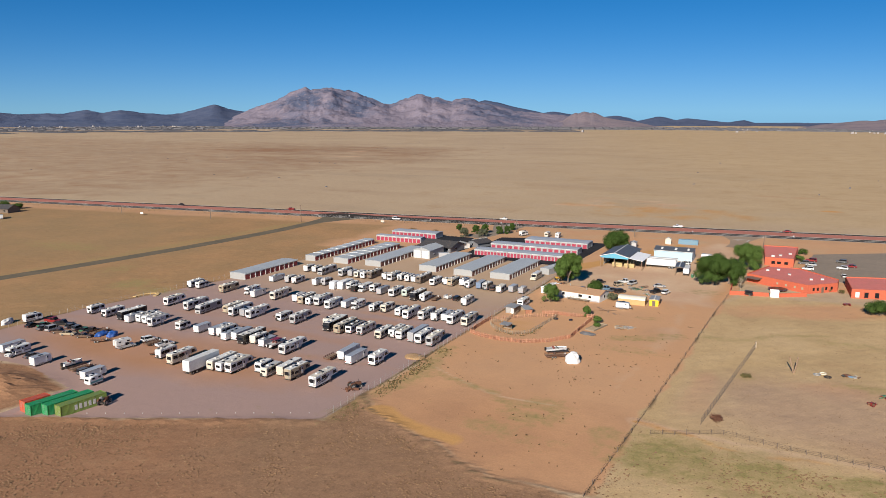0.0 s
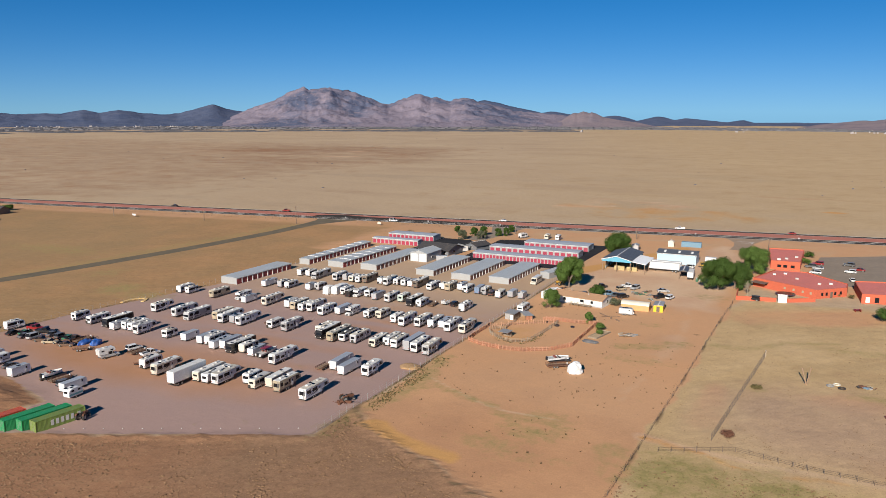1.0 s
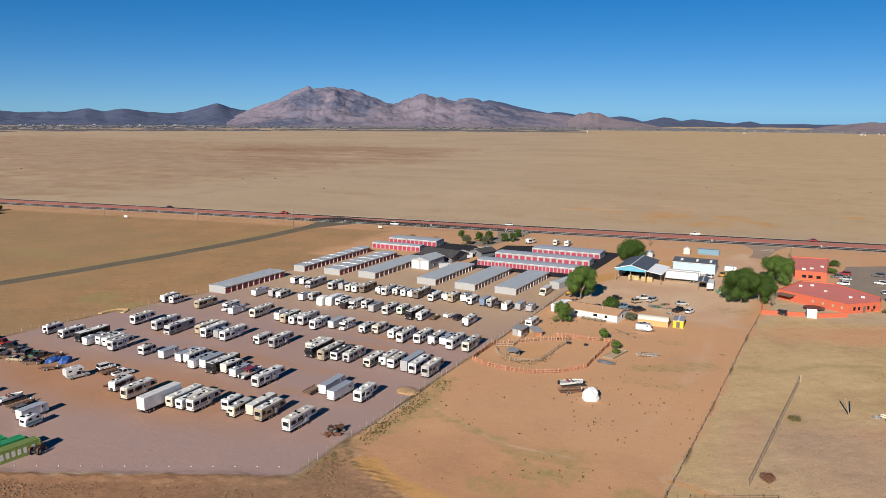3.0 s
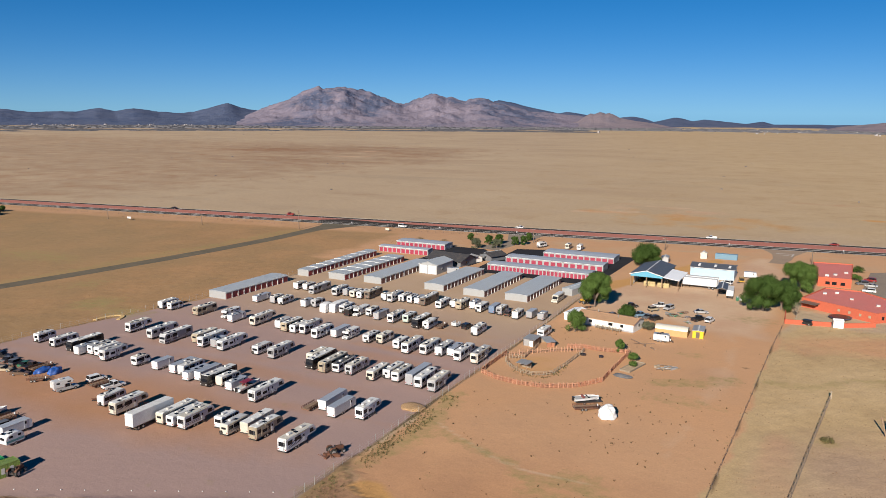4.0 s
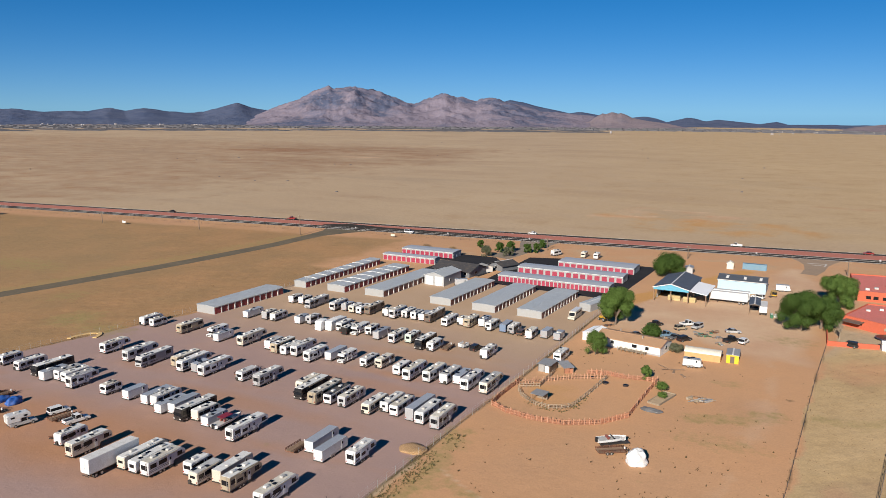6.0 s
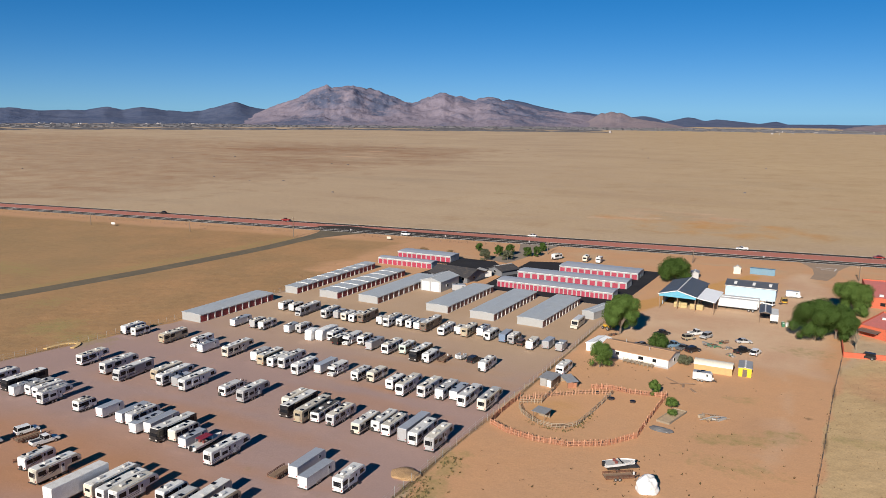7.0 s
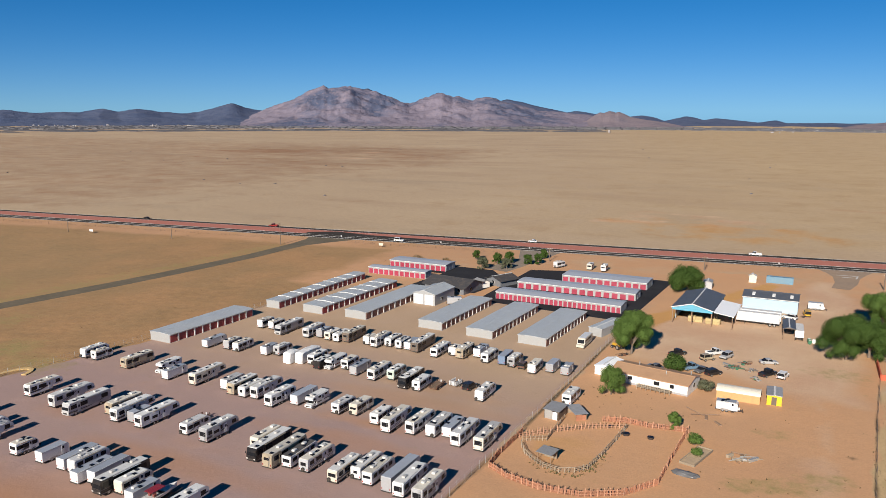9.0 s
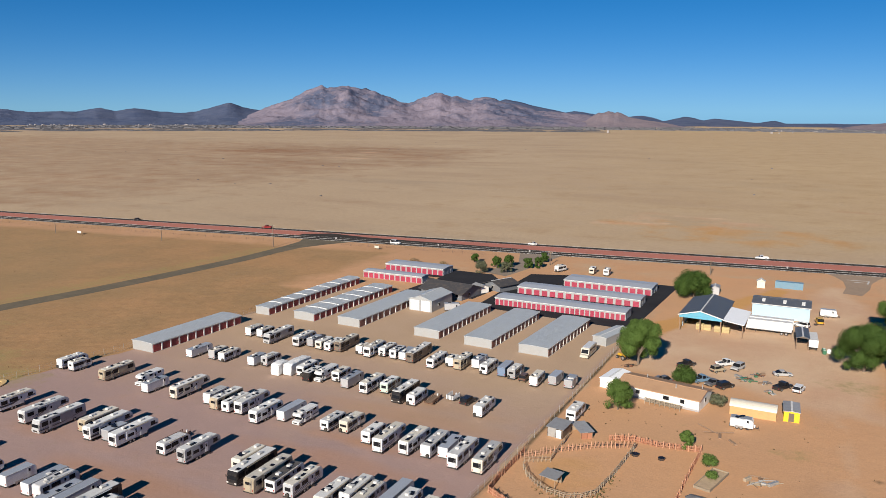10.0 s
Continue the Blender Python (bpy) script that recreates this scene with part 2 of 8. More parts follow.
STRIPES = [surface("stripe_" + n, c, 0.4, stain=0.1) for n, c in (("grey", (0.12, 0.12, 0.125)), ("tan", (0.24, 0.18, 0.12)), ("blue", (0.08, 0.12, 0.22)), ("maroon", (0.20, 0.06, 0.05)), ("charcoal", (0.05, 0.05, 0.055)))]
GLASS = surface("tinted_glass", (0.012, 0.013, 0.016), 0.2, stain=0.05, spec=0.22)
TYRE = surface("tyre_rubber", (0.018, 0.018, 0.018), 0.9, stain=0.3)
RIM = surface("wheel_rim", (0.45, 0.45, 0.45), 0.4, 0.6)
STEEL = surface("dark_steel", (0.055, 0.05, 0.047), 0.6, 0.3, stain=0.4, dirt=(0.18, 0.08, 0.04))
PLASTIC = surface("vent_plastic", (0.62, 0.61, 0.58), 0.55, each=0.3)
RUST = surface("rusty_iron", (0.16, 0.065, 0.035), 0.85, stain=0.5, each=0.3, dirt=(0.06, 0.04, 0.03))
WOOD = surface("weathered_wood", (0.26, 0.17, 0.11), 0.85, each=0.35, grain=2.0)
PALE_WOOD = surface("pale_wood", (0.36, 0.29, 0.21), 0.85, each=0.35, grain=2.0)
STICK = surface("red_sticks", (0.40, 0.17, 0.095), 0.85, each=0.2, grain=2.0)
RAIL = surface("red_rail", (0.50, 0.27, 0.17), 0.8, each=0.35, grain=2.0)
TIN = surface("galvanised_tin", (0.46, 0.455, 0.44), 0.5, 0.4, each=0.2, stain=0.4)
WALL_METAL = ribbed("wall_metal", (0.35, 0.355, 0.355), 0.30, 0, 0.5, 0.1, 0.015)
ROOF_METAL = ribbed("roof_metal", (0.46, 0.485, 0.49), 0.45, 1, 0.45, 0.12, 0.03)
ROOF_METAL_X = ribbed("roof_metal_across", (0.44, 0.46, 0.49), 0.45, 0, 0.45, 0.15, 0.03)
TRIM = surface("metal_trim", (0.68, 0.67, 0.64), 0.5)
RED_DOOR = surface("red_roller_door", (0.335, 0.034, 0.068), 0.45, each=0.12, stain=0.1)
DARK_DOOR = surface("maroon_roller_door", (0.30, 0.045, 0.045), 0.5, each=0.15, stain=0.15)
BROWN_DOOR = surface("brown_roller_door", (0.22, 0.085, 0.06), 0.5, each=0.15, stain=0.15)
RED_STUCCO = surface("red_stucco", (0.50, 0.108, 0.054), 0.9, grain=1.0, stain=0.25, relief=0.03, dirt=(0.40, 0.12, 0.07))
RED_ROOF = surface("red_roof", (0.60, 0.175, 0.145), 0.85, grain=0.5, stain=0.4, dirt=(0.42, 0.18, 0.14))
WHITE_ROOF = ribbed("white_roof", (0.86, 0.87, 0.88), 0.4, 1, 0.5, 0.0, 0.01, 0.08)
SLATE_ROOF = ribbed("slate_roof", (0.100, 0.112, 0.130), 0.4, 0, 0.5, 0.2, 0.03)
SLATE_ROOF_Y = ribbed("slate_roof_along", (0.100, 0.112, 0.130), 0.4, 1, 0.5, 0.2, 0.03)
BLUE_SIDING = ribbed("blue_siding", (0.10, 0.36, 0.50), 0.3, 0, 0.5, 0.1, 0.015)
BOX_BLUE = ribbed("slate_blue_steel", (0.15, 0.27, 0.36), 0.28, 1, 0.5, 0.1, 0.04)
PALE_BLUE = ribbed("pale_blue_siding", (0.40, 0.55, 0.66), 0.3, 0, 0.5, 0.1, 0.015)
SLATE_WALL = surface("slate_siding", (0.150, 0.158, 0.175), 0.7, grain=1.0)
DARK_SHINGLE = surface("dark_shingle", (0.045, 0.043, 0.046), 0.9, grain=2.0, stain=0.3, relief=0.02)
BROWN_SHINGLE = surface("brown_shingle", (0.44, 0.26, 0.145), 0.9, grain=1.5, stain=0.35, relief=0.02, dirt=(0.26, 0.15, 0.09))
STUCCO = surface("white_siding", (0.76, 0.74, 0.70), 0.7, grain=1.0)
YELLOW = surface("yellow_paint", (0.80, 0.50, 0.02), 0.5)
OCHRE = surface("ochre_siding", (0.55, 0.33, 0.14), 0.7)
GREENBOX = ribbed("green_container_steel", (0.02, 0.26, 0.09), 0.28, 1, 0.5, 0.1, 0.04)
LIMEBOX = ribbed("lime_container_steel", (0.17, 0.24, 0.05), 0.28, 1, 0.5, 0.1, 0.04)
REDBOX = ribbed("red_container_steel", (0.50, 0.09, 0.04), 0.28, 1, 0.5, 0.1, 0.04)
TARP = surface("blue_tarp", (0.02, 0.10, 0.38), 0.5, grain=1.5, relief=0.05)
COVER = surface("white_cover", (0.74, 0.74, 0.73), 0.7, grain=1.2, relief=0.08)
BARK = surface("bark", (0.16, 0.12, 0.09), 0.95, relief=0.03)
LEAF = leaf_material("leaf", (0.098, 0.162, 0.038), (0.130, 0.200, 0.048))
LEAF_DARK = leaf_material("leaf_dark", (0.060, 0.108, 0.024), (0.086, 0.140, 0.033))
LEAF_GREY = leaf_material("leaf_grey", (0.130, 0.142, 0.085), (0.165, 0.172, 0.105))
STRAW = leaf_material("straw", (0.24, 0.165, 0.095), (0.42, 0.295, 0.165))
WEED = leaf_material("weed", (0.13, 0.125, 0.05), (0.24, 0.19, 0.09))
TUFT = leaf_material("dry_tuft", (0.17, 0.108, 0.060), (0.33, 0.215, 0.118))
DARK_WEED = leaf_material("dark_weed", (0.085, 0.065, 0.032), (0.16, 0.115, 0.055))
PALE_EARTH = surface("pale_sand", (0.62, 0.42, 0.18), 0.95, grain=1.0, wear=0.3, stain=0.3)
EARTH = surface("sandy_earth", (0.42, 0.26, 0.13), 0.95, grain=1.0, wear=0.4, stain=0.5, relief=0.05, dirt=(0.24, 0.16, 0.07))
TEAL = surface("teal_paint", (0.10, 0.30, 0.32), 0.4)
PAINTS = {n: surface("paint_" + n, c, 0.3, each=0.1, stain=0.15) for n, c in (("white", (0.75, 0.75, 0.74)), ("silver", (0.42, 0.42, 0.42)), ("black", (0.02, 0.02, 0.022)), ("red", (0.26, 0.022, 0.022)), ("orange", (0.55, 0.12, 0.03)), ("grey", (0.13, 0.13, 0.135)), ("green", (0.05, 0.16, 0.09)), ("tan", (0.40, 0.33, 0.23)), ("brown", (0.13, 0.08, 0.055)), ("blue", (0.16, 0.26, 0.36)), ("yellow", (0.62, 0.36, 0.03)))}


# ---- shaping ----
def part(name, shape, material, parent, label=""):
    """Links a bmesh, or a mesh that is shared, as one mesh object under a thing or a part."""
    if isinstance(shape, bmesh.types.BMesh):
        me = bpy.data.meshes.new(name)
        shape.to_mesh(me)
        shape.free()
        me.materials.append(material)
    else:
        me = shape
    ob = new(name, me)
    if parent is not None:
        ob.parent = parent
    if label:
        ob["label"] = label
    return ob


def empty(name, m, label, category, group="", kind=""):
    ob = new(name)
    ob.matrix_basis = m
    return tagged(ob, label, category, group, kind)


def box(bm, x0, x1, y0, y1, z0, z1, bevel=0.0, segments=1):
    m = Matrix.LocRotScale(((x0 + x1) / 2, (y0 + y1) / 2, (z0 + z1) / 2), None, (x1 - x0, y1 - y0, z1 - z0))
    made = bmesh.ops.create_cube(bm, size=1.0, matrix=m)["verts"]
    if bevel:
        edges = list({e for v in made for e in v.link_edges})
        bmesh.ops.bevel(bm, geom=edges, offset=bevel, segments=segments, affect="EDGES", clamp_overlap=True)
    return bm


def a_box(*sizes, bevel=0.0, segments=1):
    return box(bmesh.new(), *sizes, bevel=bevel, segments=segments)


def prism(bm, profile, axis, a, b, bevel=0.0, segments=1):
    """A polygon of (u, v) drawn out along an axis from a to b: axis x has (y, z), axis y has (x, z), axis z has (x, y)."""
    def at(u, v, w):
        return (w, u, v) if axis == "x" else (u, w, v) if axis == "y" else (u, v, w)
    one = [bm.verts.new(at(u, v, a)) for u, v in profile]
    two = [bm.verts.new(at(u, v, b)) for u, v in profile]
    n = len(profile)
    faces = [bm.faces.new(one), bm.faces.new(two[::-1])]
    faces += [bm.faces.new((one[i], two[i], two[(i + 1) % n], one[(i + 1) % n])) for i in range(n)]
    bmesh.ops.recalc_face_normals(bm, faces=faces)
    if bevel:
        bmesh.ops.bevel(bm, geom=list({e for f in faces for e in f.edges}), offset=bevel, segments=segments, affect="EDGES", clamp_overlap=True)
    return bm


def rod(bm, p, q, r, sides=8, r2=None):
    p, q = Vector(p), Vector(q)
    turn = (q - p).to_track_quat("Z", "Y").to_matrix().to_4x4()
    bmesh.ops.create_cone(bm, cap_ends=True, segments=sides, radius1=r, radius2=r if r2 is None else r2, depth=(q - p).length, matrix=Matrix.Translation((p + q) / 2) @ turn)
    return bm


SHARED = {}


def shared(key, make, material):
    if key not in SHARED:
        bm = make()
        me = bpy.data.meshes.new(key)
        bm.to_mesh(me)
        bm.free()
        me.materials.append(material)
        SHARED[key] = me
    return SHARED[key]


def piece(name, me, parent, x=0.0, y=0.0, z=0.0, rz=0.0, scale=None, label=""):
    ob = new(name, me)
    ob.parent = parent
    ob.matrix_basis = Matrix.LocRotScale((x, y, z), Euler((0, 0, radians(rz))), scale)
    if label:
        ob["label"] = label
    return ob


# ---- the ground ----
def inside(poly, x, y):
    """Signed distance to a polygon, positive inside."""
    best, hit = np.full(x.shape, 1e9), np.zeros(x.shape, bool)
    for (ax, ay), (bx, by) in zip(poly, poly[1:] + poly[:1]):
        ex, ey = bx - ax, by - ay
        k = np.clip(((x - ax) * ex + (y - ay) * ey) / (ex * ex + ey * ey), 0, 1)
        best = np.minimum(best, np.hypot(x - ax - k * ex, y - ay - k * ey))
        with np.errstate(divide="ignore", invalid="ignore"):
            cross = ((ay > y) != (by > y)) & (x < ex * (y - ay) / (ey if ey else 1e-9) + ax)
        hit ^= cross
    return np.where(hit, best, -best)


def soft(d, width):
    return np.clip(0.5 + d / width, 0, 1)


def along(points, x, y):
    """Distance to an open line."""
    best = np.full(x.shape, 1e9)
    for (ax, ay), (bx, by) in zip(points, points[1:]):
        ex, ey = bx - ax, by - ay
        k = np.clip(((x - ax) * ex + (y - ay) * ey) / (ex * ex + ey * ey), 0, 1)
        best = np.minimum(best, np.hypot(x - ax - k * ex, y - ay - k * ey))
    return best


def waver(x, y, s, seed):
    """Cheap smooth noise, about -1 to 1."""
    r = np.random.RandomState(seed)
    out = np.zeros(x.shape)
    for i in range(7):
        a, f, ph = r.uniform(0, 6.28), s * 1.55 ** i, r.uniform(0, 6.28)
        out += np.sin((x * np.cos(a) + y * np.sin(a)) * f + ph + 2.0 * np.sin((x * np.sin(a) - y * np.cos(a)) * f * 0.7 + ph)) / (1.3 ** i)
    return out / 2.6


YARD = [(-168, 98), (-98, 130.5), (-97, 300), (-97, 326), (-212, 326), (-214, 300), (-216, 240), (-224, 205), (-230, 176), (-232, 138), (-206, 126), (-191, 126.5), (-175, 121.5), (-166.5, 119), (-166, 110)]
LOT = [(-97.6, 152), (-93, 143.5), (-87, 138), (-76, 131.5), (-64, 126.5), (-50, 121.5), (-35.4, 122), (-33, 160), (-29, 267), (-24, 300), (-26, 345), (-60, 420), (-92, 420), (-96, 330), (-97, 300)]


def row_dust(x, y):
    """Red dust worn bare along the fronts of the parked rows."""
    out = np.zeros(x.shape)
    for i, y0 in enumerate((146, 167.5, 190.5, 214.5, 240, 263)):
        band = y - y0 - 1.8 * waver(x, y, 0.05, 40 + i)
        out = np.maximum(out, np.exp(-(band / 2.6) ** 2) * np.clip(0.22 + 0.50 * waver(x, y, 0.035, 50 + i), 0, 0.7))
    return out


def build_ground():
    def steps(fine0, fine1, fine, lo, hi):
        a = list(np.arange(fine0, fine1 + 0.1, fine))
        up, down, s = [], [], fine
        p = fine1
        while p < hi:
            s *= 1.055
            p = min(hi, p + s)
            up.append(p)
        p, s = fine0, fine
        while p > lo:
            s *= 1.055
            p = max(lo, p - s)
            down.append(p)
        return np.array(down[::-1] + a + up)
    xs, ys = steps(-250, 60, 1.25, -4800, 4800), steps(80, 460, 1.25, -4800, 4800)
    X, Y = np.meshgrid(xs, ys)
    x, y = X.ravel(), Y.ravel()
    wx, wy = x + 2.2 * waver(x, y, 0.09, 1), y + 2.2 * waver(x, y, 0.09, 2)
    z = np.zeros(x.shape)
    berm = np.exp(-(((x + 184) / 13) ** 2 + ((y - 113) / 6.5) ** 2)) * 2.1
    z += berm * (1 + 0.35 * waver(x, y, 0.5, 3))
    bank = np.exp(-(along([(-170, 97), (-134, 112.5), (-98.5, 129)], x, y - 0.8 * waver(x, y, 0.3, 31)) / 1.7) ** 2) * 0.25
    bank += np.exp(-(along([(-98, 150), (-93, 142.5), (-87, 137), (-76, 130.5), (-64, 125.5), (-50, 120.5), (-36, 121)], wx, wy) / 1.8) ** 2) * 0.28
    z += bank * (1 + 0.7 * waver(x, y, 0.6, 32))
    z += np.where((inside(YARD, x, y) < -2) & (y < 330) & (y > 60) & (x > -260) & (x < 60) & (inside(LOT, x, y) < -2), 0.08 * waver(x, y, 0.22, 4), 0)
    n, k = len(xs), len(ys)
    idx = np.arange(n * k).reshape(k, n)
    faces = np.stack([idx[:-1, :-1], idx[:-1, 1:], idx[1:, 1:], idx[1:, :-1]], -1).reshape(-1, 4)
    me = bpy.data.meshes.new("ground")
    me.from_pydata(np.stack([x, y, z], 1).tolist(), [], faces.tolist())
    me.materials.append(GROUND)
    hw = 445 + 0.1367 * (x + 154)
    weights = {
        "field": soft(hw - 12 - y, 6) * soft(-212 - wx, 12),
        "scrub": soft(inside([(-700, -400), (400, -400), (400, 138), (22, 140), (-6, 135), (-20, 127), (-34, 120), (-50, 121.5), (-64, 126.5), (-76, 131.5), (-87, 138), (-93, 143.5), (-97.6, 152), (-98, 131), (-168, 98), (-166, 110), (-167, 119), (-175, 121.5), (-191, 126.5), (-206, 126), (-235, 138), (-330, 150), (-700, 120)], wx, wy), 5) + soft(1 - np.hypot((x + 720 + 0.45 * (y - 1060)) / 240, (y - 1060) / 210), 1.0) * (0.08 + 0.18 * waver(x * 0.4, y, 0.02, 61)) + soft(-430 - x, 300) * soft(y - hw - 20, 40) * soft(1500 - y, 500) * 0.44,
        "straw": soft(inside([(-36, 120), (-31, 267), (-22, 300), (60, 305), (400, 305), (400, 60), (-30, 104)], wx, wy), 5) + soft(y - hw - 30, 60) * np.clip((x + 0.28 * (y - 450) + 320) / 420, 0, 1) * 0.62,
        "dirt": np.maximum.reduce([soft(hw - 13 - y, 4) * soft(y - hw + 40, 14) * soft(-220 - wx, 20) * 0.62, soft(inside(LOT, wx, wy), 3.5), soft(1 - np.hypot((wx - 4) / 34, (wy - 284 - 0.38 * x) / 13), 0.9) * 0.7, soft(1 - np.hypot((wx - 6) / 11, (wy - 200) / 9), 0.9) * 0.62, soft(1 - np.hypot((wx + 24) / 5, (wy - 185) / 22), 0.9) * 0.5, soft(hw - 13 - y, 5) * soft(wx + 235, 20) * soft(y - 318, 8) * 0.66]),
        "gravel": soft(inside(YARD, x + 0.35 * waver(x, y, 0.5, 7), y + 0.35 * waver(x, y, 0.5, 8)), 1.2),
        "rust": soft(1 - np.hypot((wx + 64) / 40, (wy - 138) / 26), 1.2) * soft(inside(LOT, wx, wy), 3) * 0.60 + np.maximum(soft(1 - np.hypot((wx - 14) / 34, (wy - 180) / 26), 0.9) * 0.52, soft(1 - np.hypot((wx - 10) / 26, (wy - 112) / 16), 0.9) * 0.55) * soft(x + 16, 8) + np.maximum(soft(1 - np.hypot((wx + 58) / 10, (wy - 331) / 7), 0.9), soft(1 - np.hypot((wx + 77) / 8, (wy - 300) / 9), 0.9)) * 0.8 + soft(2.5 - along([(-48, 680), (-16, 678), (10, 671), (60, 668)], x, y), 9) * 0.9 + soft(inside(YARD, x, y), 2) * np.maximum.reduce([row_dust(x, y), soft(1 - np.hypot((x + 172) / 52, (y - 151) / 15), 0.9) * 0.85, soft(1 - np.hypot((x + 128) / 22, (y - 206) / 4.5), 0.9) * 0.48, soft(1 - np.hypot((x + 150) / 30, (y - 182) / 4), 0.9) * 0.45, soft(1 - np.hypot((x + 128) / 30, (y - 232) / 4), 0.9) * 0.5]),
        "sand": np.clip(np.maximum.reduce([soft(1.3 - along([(-32, 160), (-18, 155.6), (-7, 155.2), (6, 154)], wx, wy), 3.0) * 0.66, soft(2.6 - along([(-90, 142), (-84, 137.5), (-76, 134), (-66, 132)], wx, wy), 3.5) * 0.8, soft(1 - np.hypot((wx + 85) / 9, (wy - 224) / 11), 0.8) * 0.45,
                            soft(1 - np.hypot((wx + 128) / 62, (wy - 548) / 46), 0.9) * 0.36, soft(1 - np.hypot((wx + 84) / 60, (wy - 535) / 40), 0.9) * 0.45, soft(9 - np.hypot(x - 12, (y - 590) / 0.5), 10), soft(1 - along([(-95, 318), (-88, 335), (-60, 400)], wx, wy) / 4, 1.5),
                            0 * x]), 0, 1),
        "tan": np.maximum(soft(inside(YARD, x, y), 2) * soft(y - 236 - 9 * waver(x, y, 0.05, 9), 60), soft(1 - np.hypot((wx - 2) / 30, (wy - 182) / 26), 0.9) * soft(x + 30, 5) * 0.75),
        "pale": np.maximum.reduce([soft(1 - np.hypot((wx + 122) / 54, (wy - 575) / 40), 1.0) * (0.42 + 0.2 * waver(x, y, 0.05, 62)),soft(8 - along([(-830, 1150), (-760, 1160), (-700, 1130)], x, y), 16) * 0.7, soft(7 - along([(-720, 1010), (-640, 1000), (-590, 1020)], x, y), 14) * 0.7,soft(4 - along([(-172, 546), (-150, 553), (-134, 561)], x, y), 8) * 0.85, soft(4 - along([(-134, 602), (-118, 604), (-100, 597)], x, y), 8) * 0.7, soft(0.6 - along([(-91, 174), (-83, 169), (-73, 163.5), (-65, 161), (-53, 161.5)], x, y), 1.6) * 0.8, soft(1.6 - along([(-33, 160.5), (-24, 158.5), (-7, 157), (15, 157), (60, 155)], wx, y), 4) * 0.75, soft(inside([(-92, 286), (-72, 284), (-46, 280), (-32, 276), (-30, 345), (-36, 420), (-46, 420), (-50, 378), (-86, 348)], wx, wy), 14) * 0.85, soft(4 - along([(-42, 280), (-38, 230), (-44, 180)], wx, wy), 8) * 0.45]),
        "green": np.clip(np.maximum.reduce([soft(1 - np.hypot((wx + 25) / 11, (wy - 144) / 10), 0.8) * (1.05 + 0.4 * waver(x, y, 0.2, 71)), soft(1 - np.hypot((wx + 7) / 8, (wy - 147.5) / 5.5), 0.8) * (1.0 + 0.5 * waver(x, y, 0.25, 72)), soft(1 - np.hypot((wx - 8) / 10, (wy - 147) / 4), 0.8) * (0.85 + 0.5 * waver(x, y, 0.25, 73)), soft(6 - np.hypot((x + 28) / 1.0, (y - 140) / 1.3), 6) * 0.62, soft(4.5 - np.hypot((x + 9) / 1.7, y - 150), 5) * 0.66, soft(4 - np.hypot((x + 25) / 1.8, y - 153), 5) * 0.6, soft(5 - np.hypot((x - 8) / 2.5, y - 147), 6) * 0.58, soft(4.5 - np.hypot((x + 56) / 1.5, y - 152), 5) * 0.62, soft(4 - np.hypot((x + 62) / 1.8, y - 143.5), 5) * 0.58, soft(3 - np.hypot((x + 39), (y - 150) / 1.6), 3) * 0.66, soft(3 - np.hypot((x - 17) / 3, y - 206), 3) * 0.7, soft(8 - np.hypot((x + 246) / 1.0, (y - 213) / 1.2), 7) * 0.72, soft(3.2 - along([(-52, 222), (-44, 226), (-37, 232)], wx, wy), 3) * 0.6,soft(3.0 - along([(-94.5, 156), (-93, 166), (-95, 190)], wx, wy), 4) * 0.68, soft(2.4 - along([(-97, 132), (-94.5, 156)], wx, wy), 4) * 0.46, soft(3.5 - along([(-62, 158), (-54, 161), (-50, 156)], wx, wy), 5) * 0.6, soft(9 - np.hypot((x + 22) / 1.6, (y - 141)), 9) * 0.62, soft(1.5 - along([(-97, 175.5), (-87.8, 169.7), (-69.6, 162.8), (-58, 152)], x, y), 2.4) * 0.66,
                             soft(7 - np.hypot((x + 10) / 3.2, y - 138), 8) * 0.66, soft(4 - np.hypot((x + 55) / 3, y - 140), 6) * 0.3, soft(6 - np.hypot((x + 275) / 1.2, (y - 232) / 1.6), 8) * 0.5,
                             soft(10 - np.hypot((x + 345) / 3, y - 262), 10) * 0.55, soft(2.2 - along([(-27, 235), (-19, 235.5), (-6, 247), (6, 252)], wx, wy), 3.5) * 0.55, soft(1.6 - along([(-47, 221), (-36, 229)], wx, wy), 3) * 0.55, soft(2.5 - np.hypot((x + 47.8) / 1.8, y - 250), 3) * 0.5, soft(2.4 - np.hypot((x + 13.8), y - 201.7), 2) * 0.6, soft(3 - np.hypot((x - 12) / 6, y - 246), 5) * 0.55,
                             soft(7 - np.hypot((x + 228) / 1.6, y - 208), 7) * 0.66, soft(2.0 - along([(-306, 190), (-296, 290), (-288, 380)], wx, wy) / 3, 2) * 0.52, soft(5 - np.hypot((x + 36) / 1.6, y - 298), 6) * 0.5, soft(4 - np.hypot((x + 46) / 2.5, y - 212), 4) * 0.4]), 0, 1),
        # dead weeds and blown rubbish along the fences and under the eroded banks; the west fence line includes painted
        # shadow
        "litter": np.maximum.reduce([soft(0.55 - along([(-98.4, 131.0), (-97.5, 180), (-96.7, 225), (-96.1, 262), (-96.5, 300), (-97.1, 326)], x, y), 1.0) * 0.85, soft(0.5 - along([(-232.5, 140), (-230.5, 176), (-225, 205), (-219, 236), (-214, 286), (-214.4, 345)], x, y), 1.2) * 0.75,
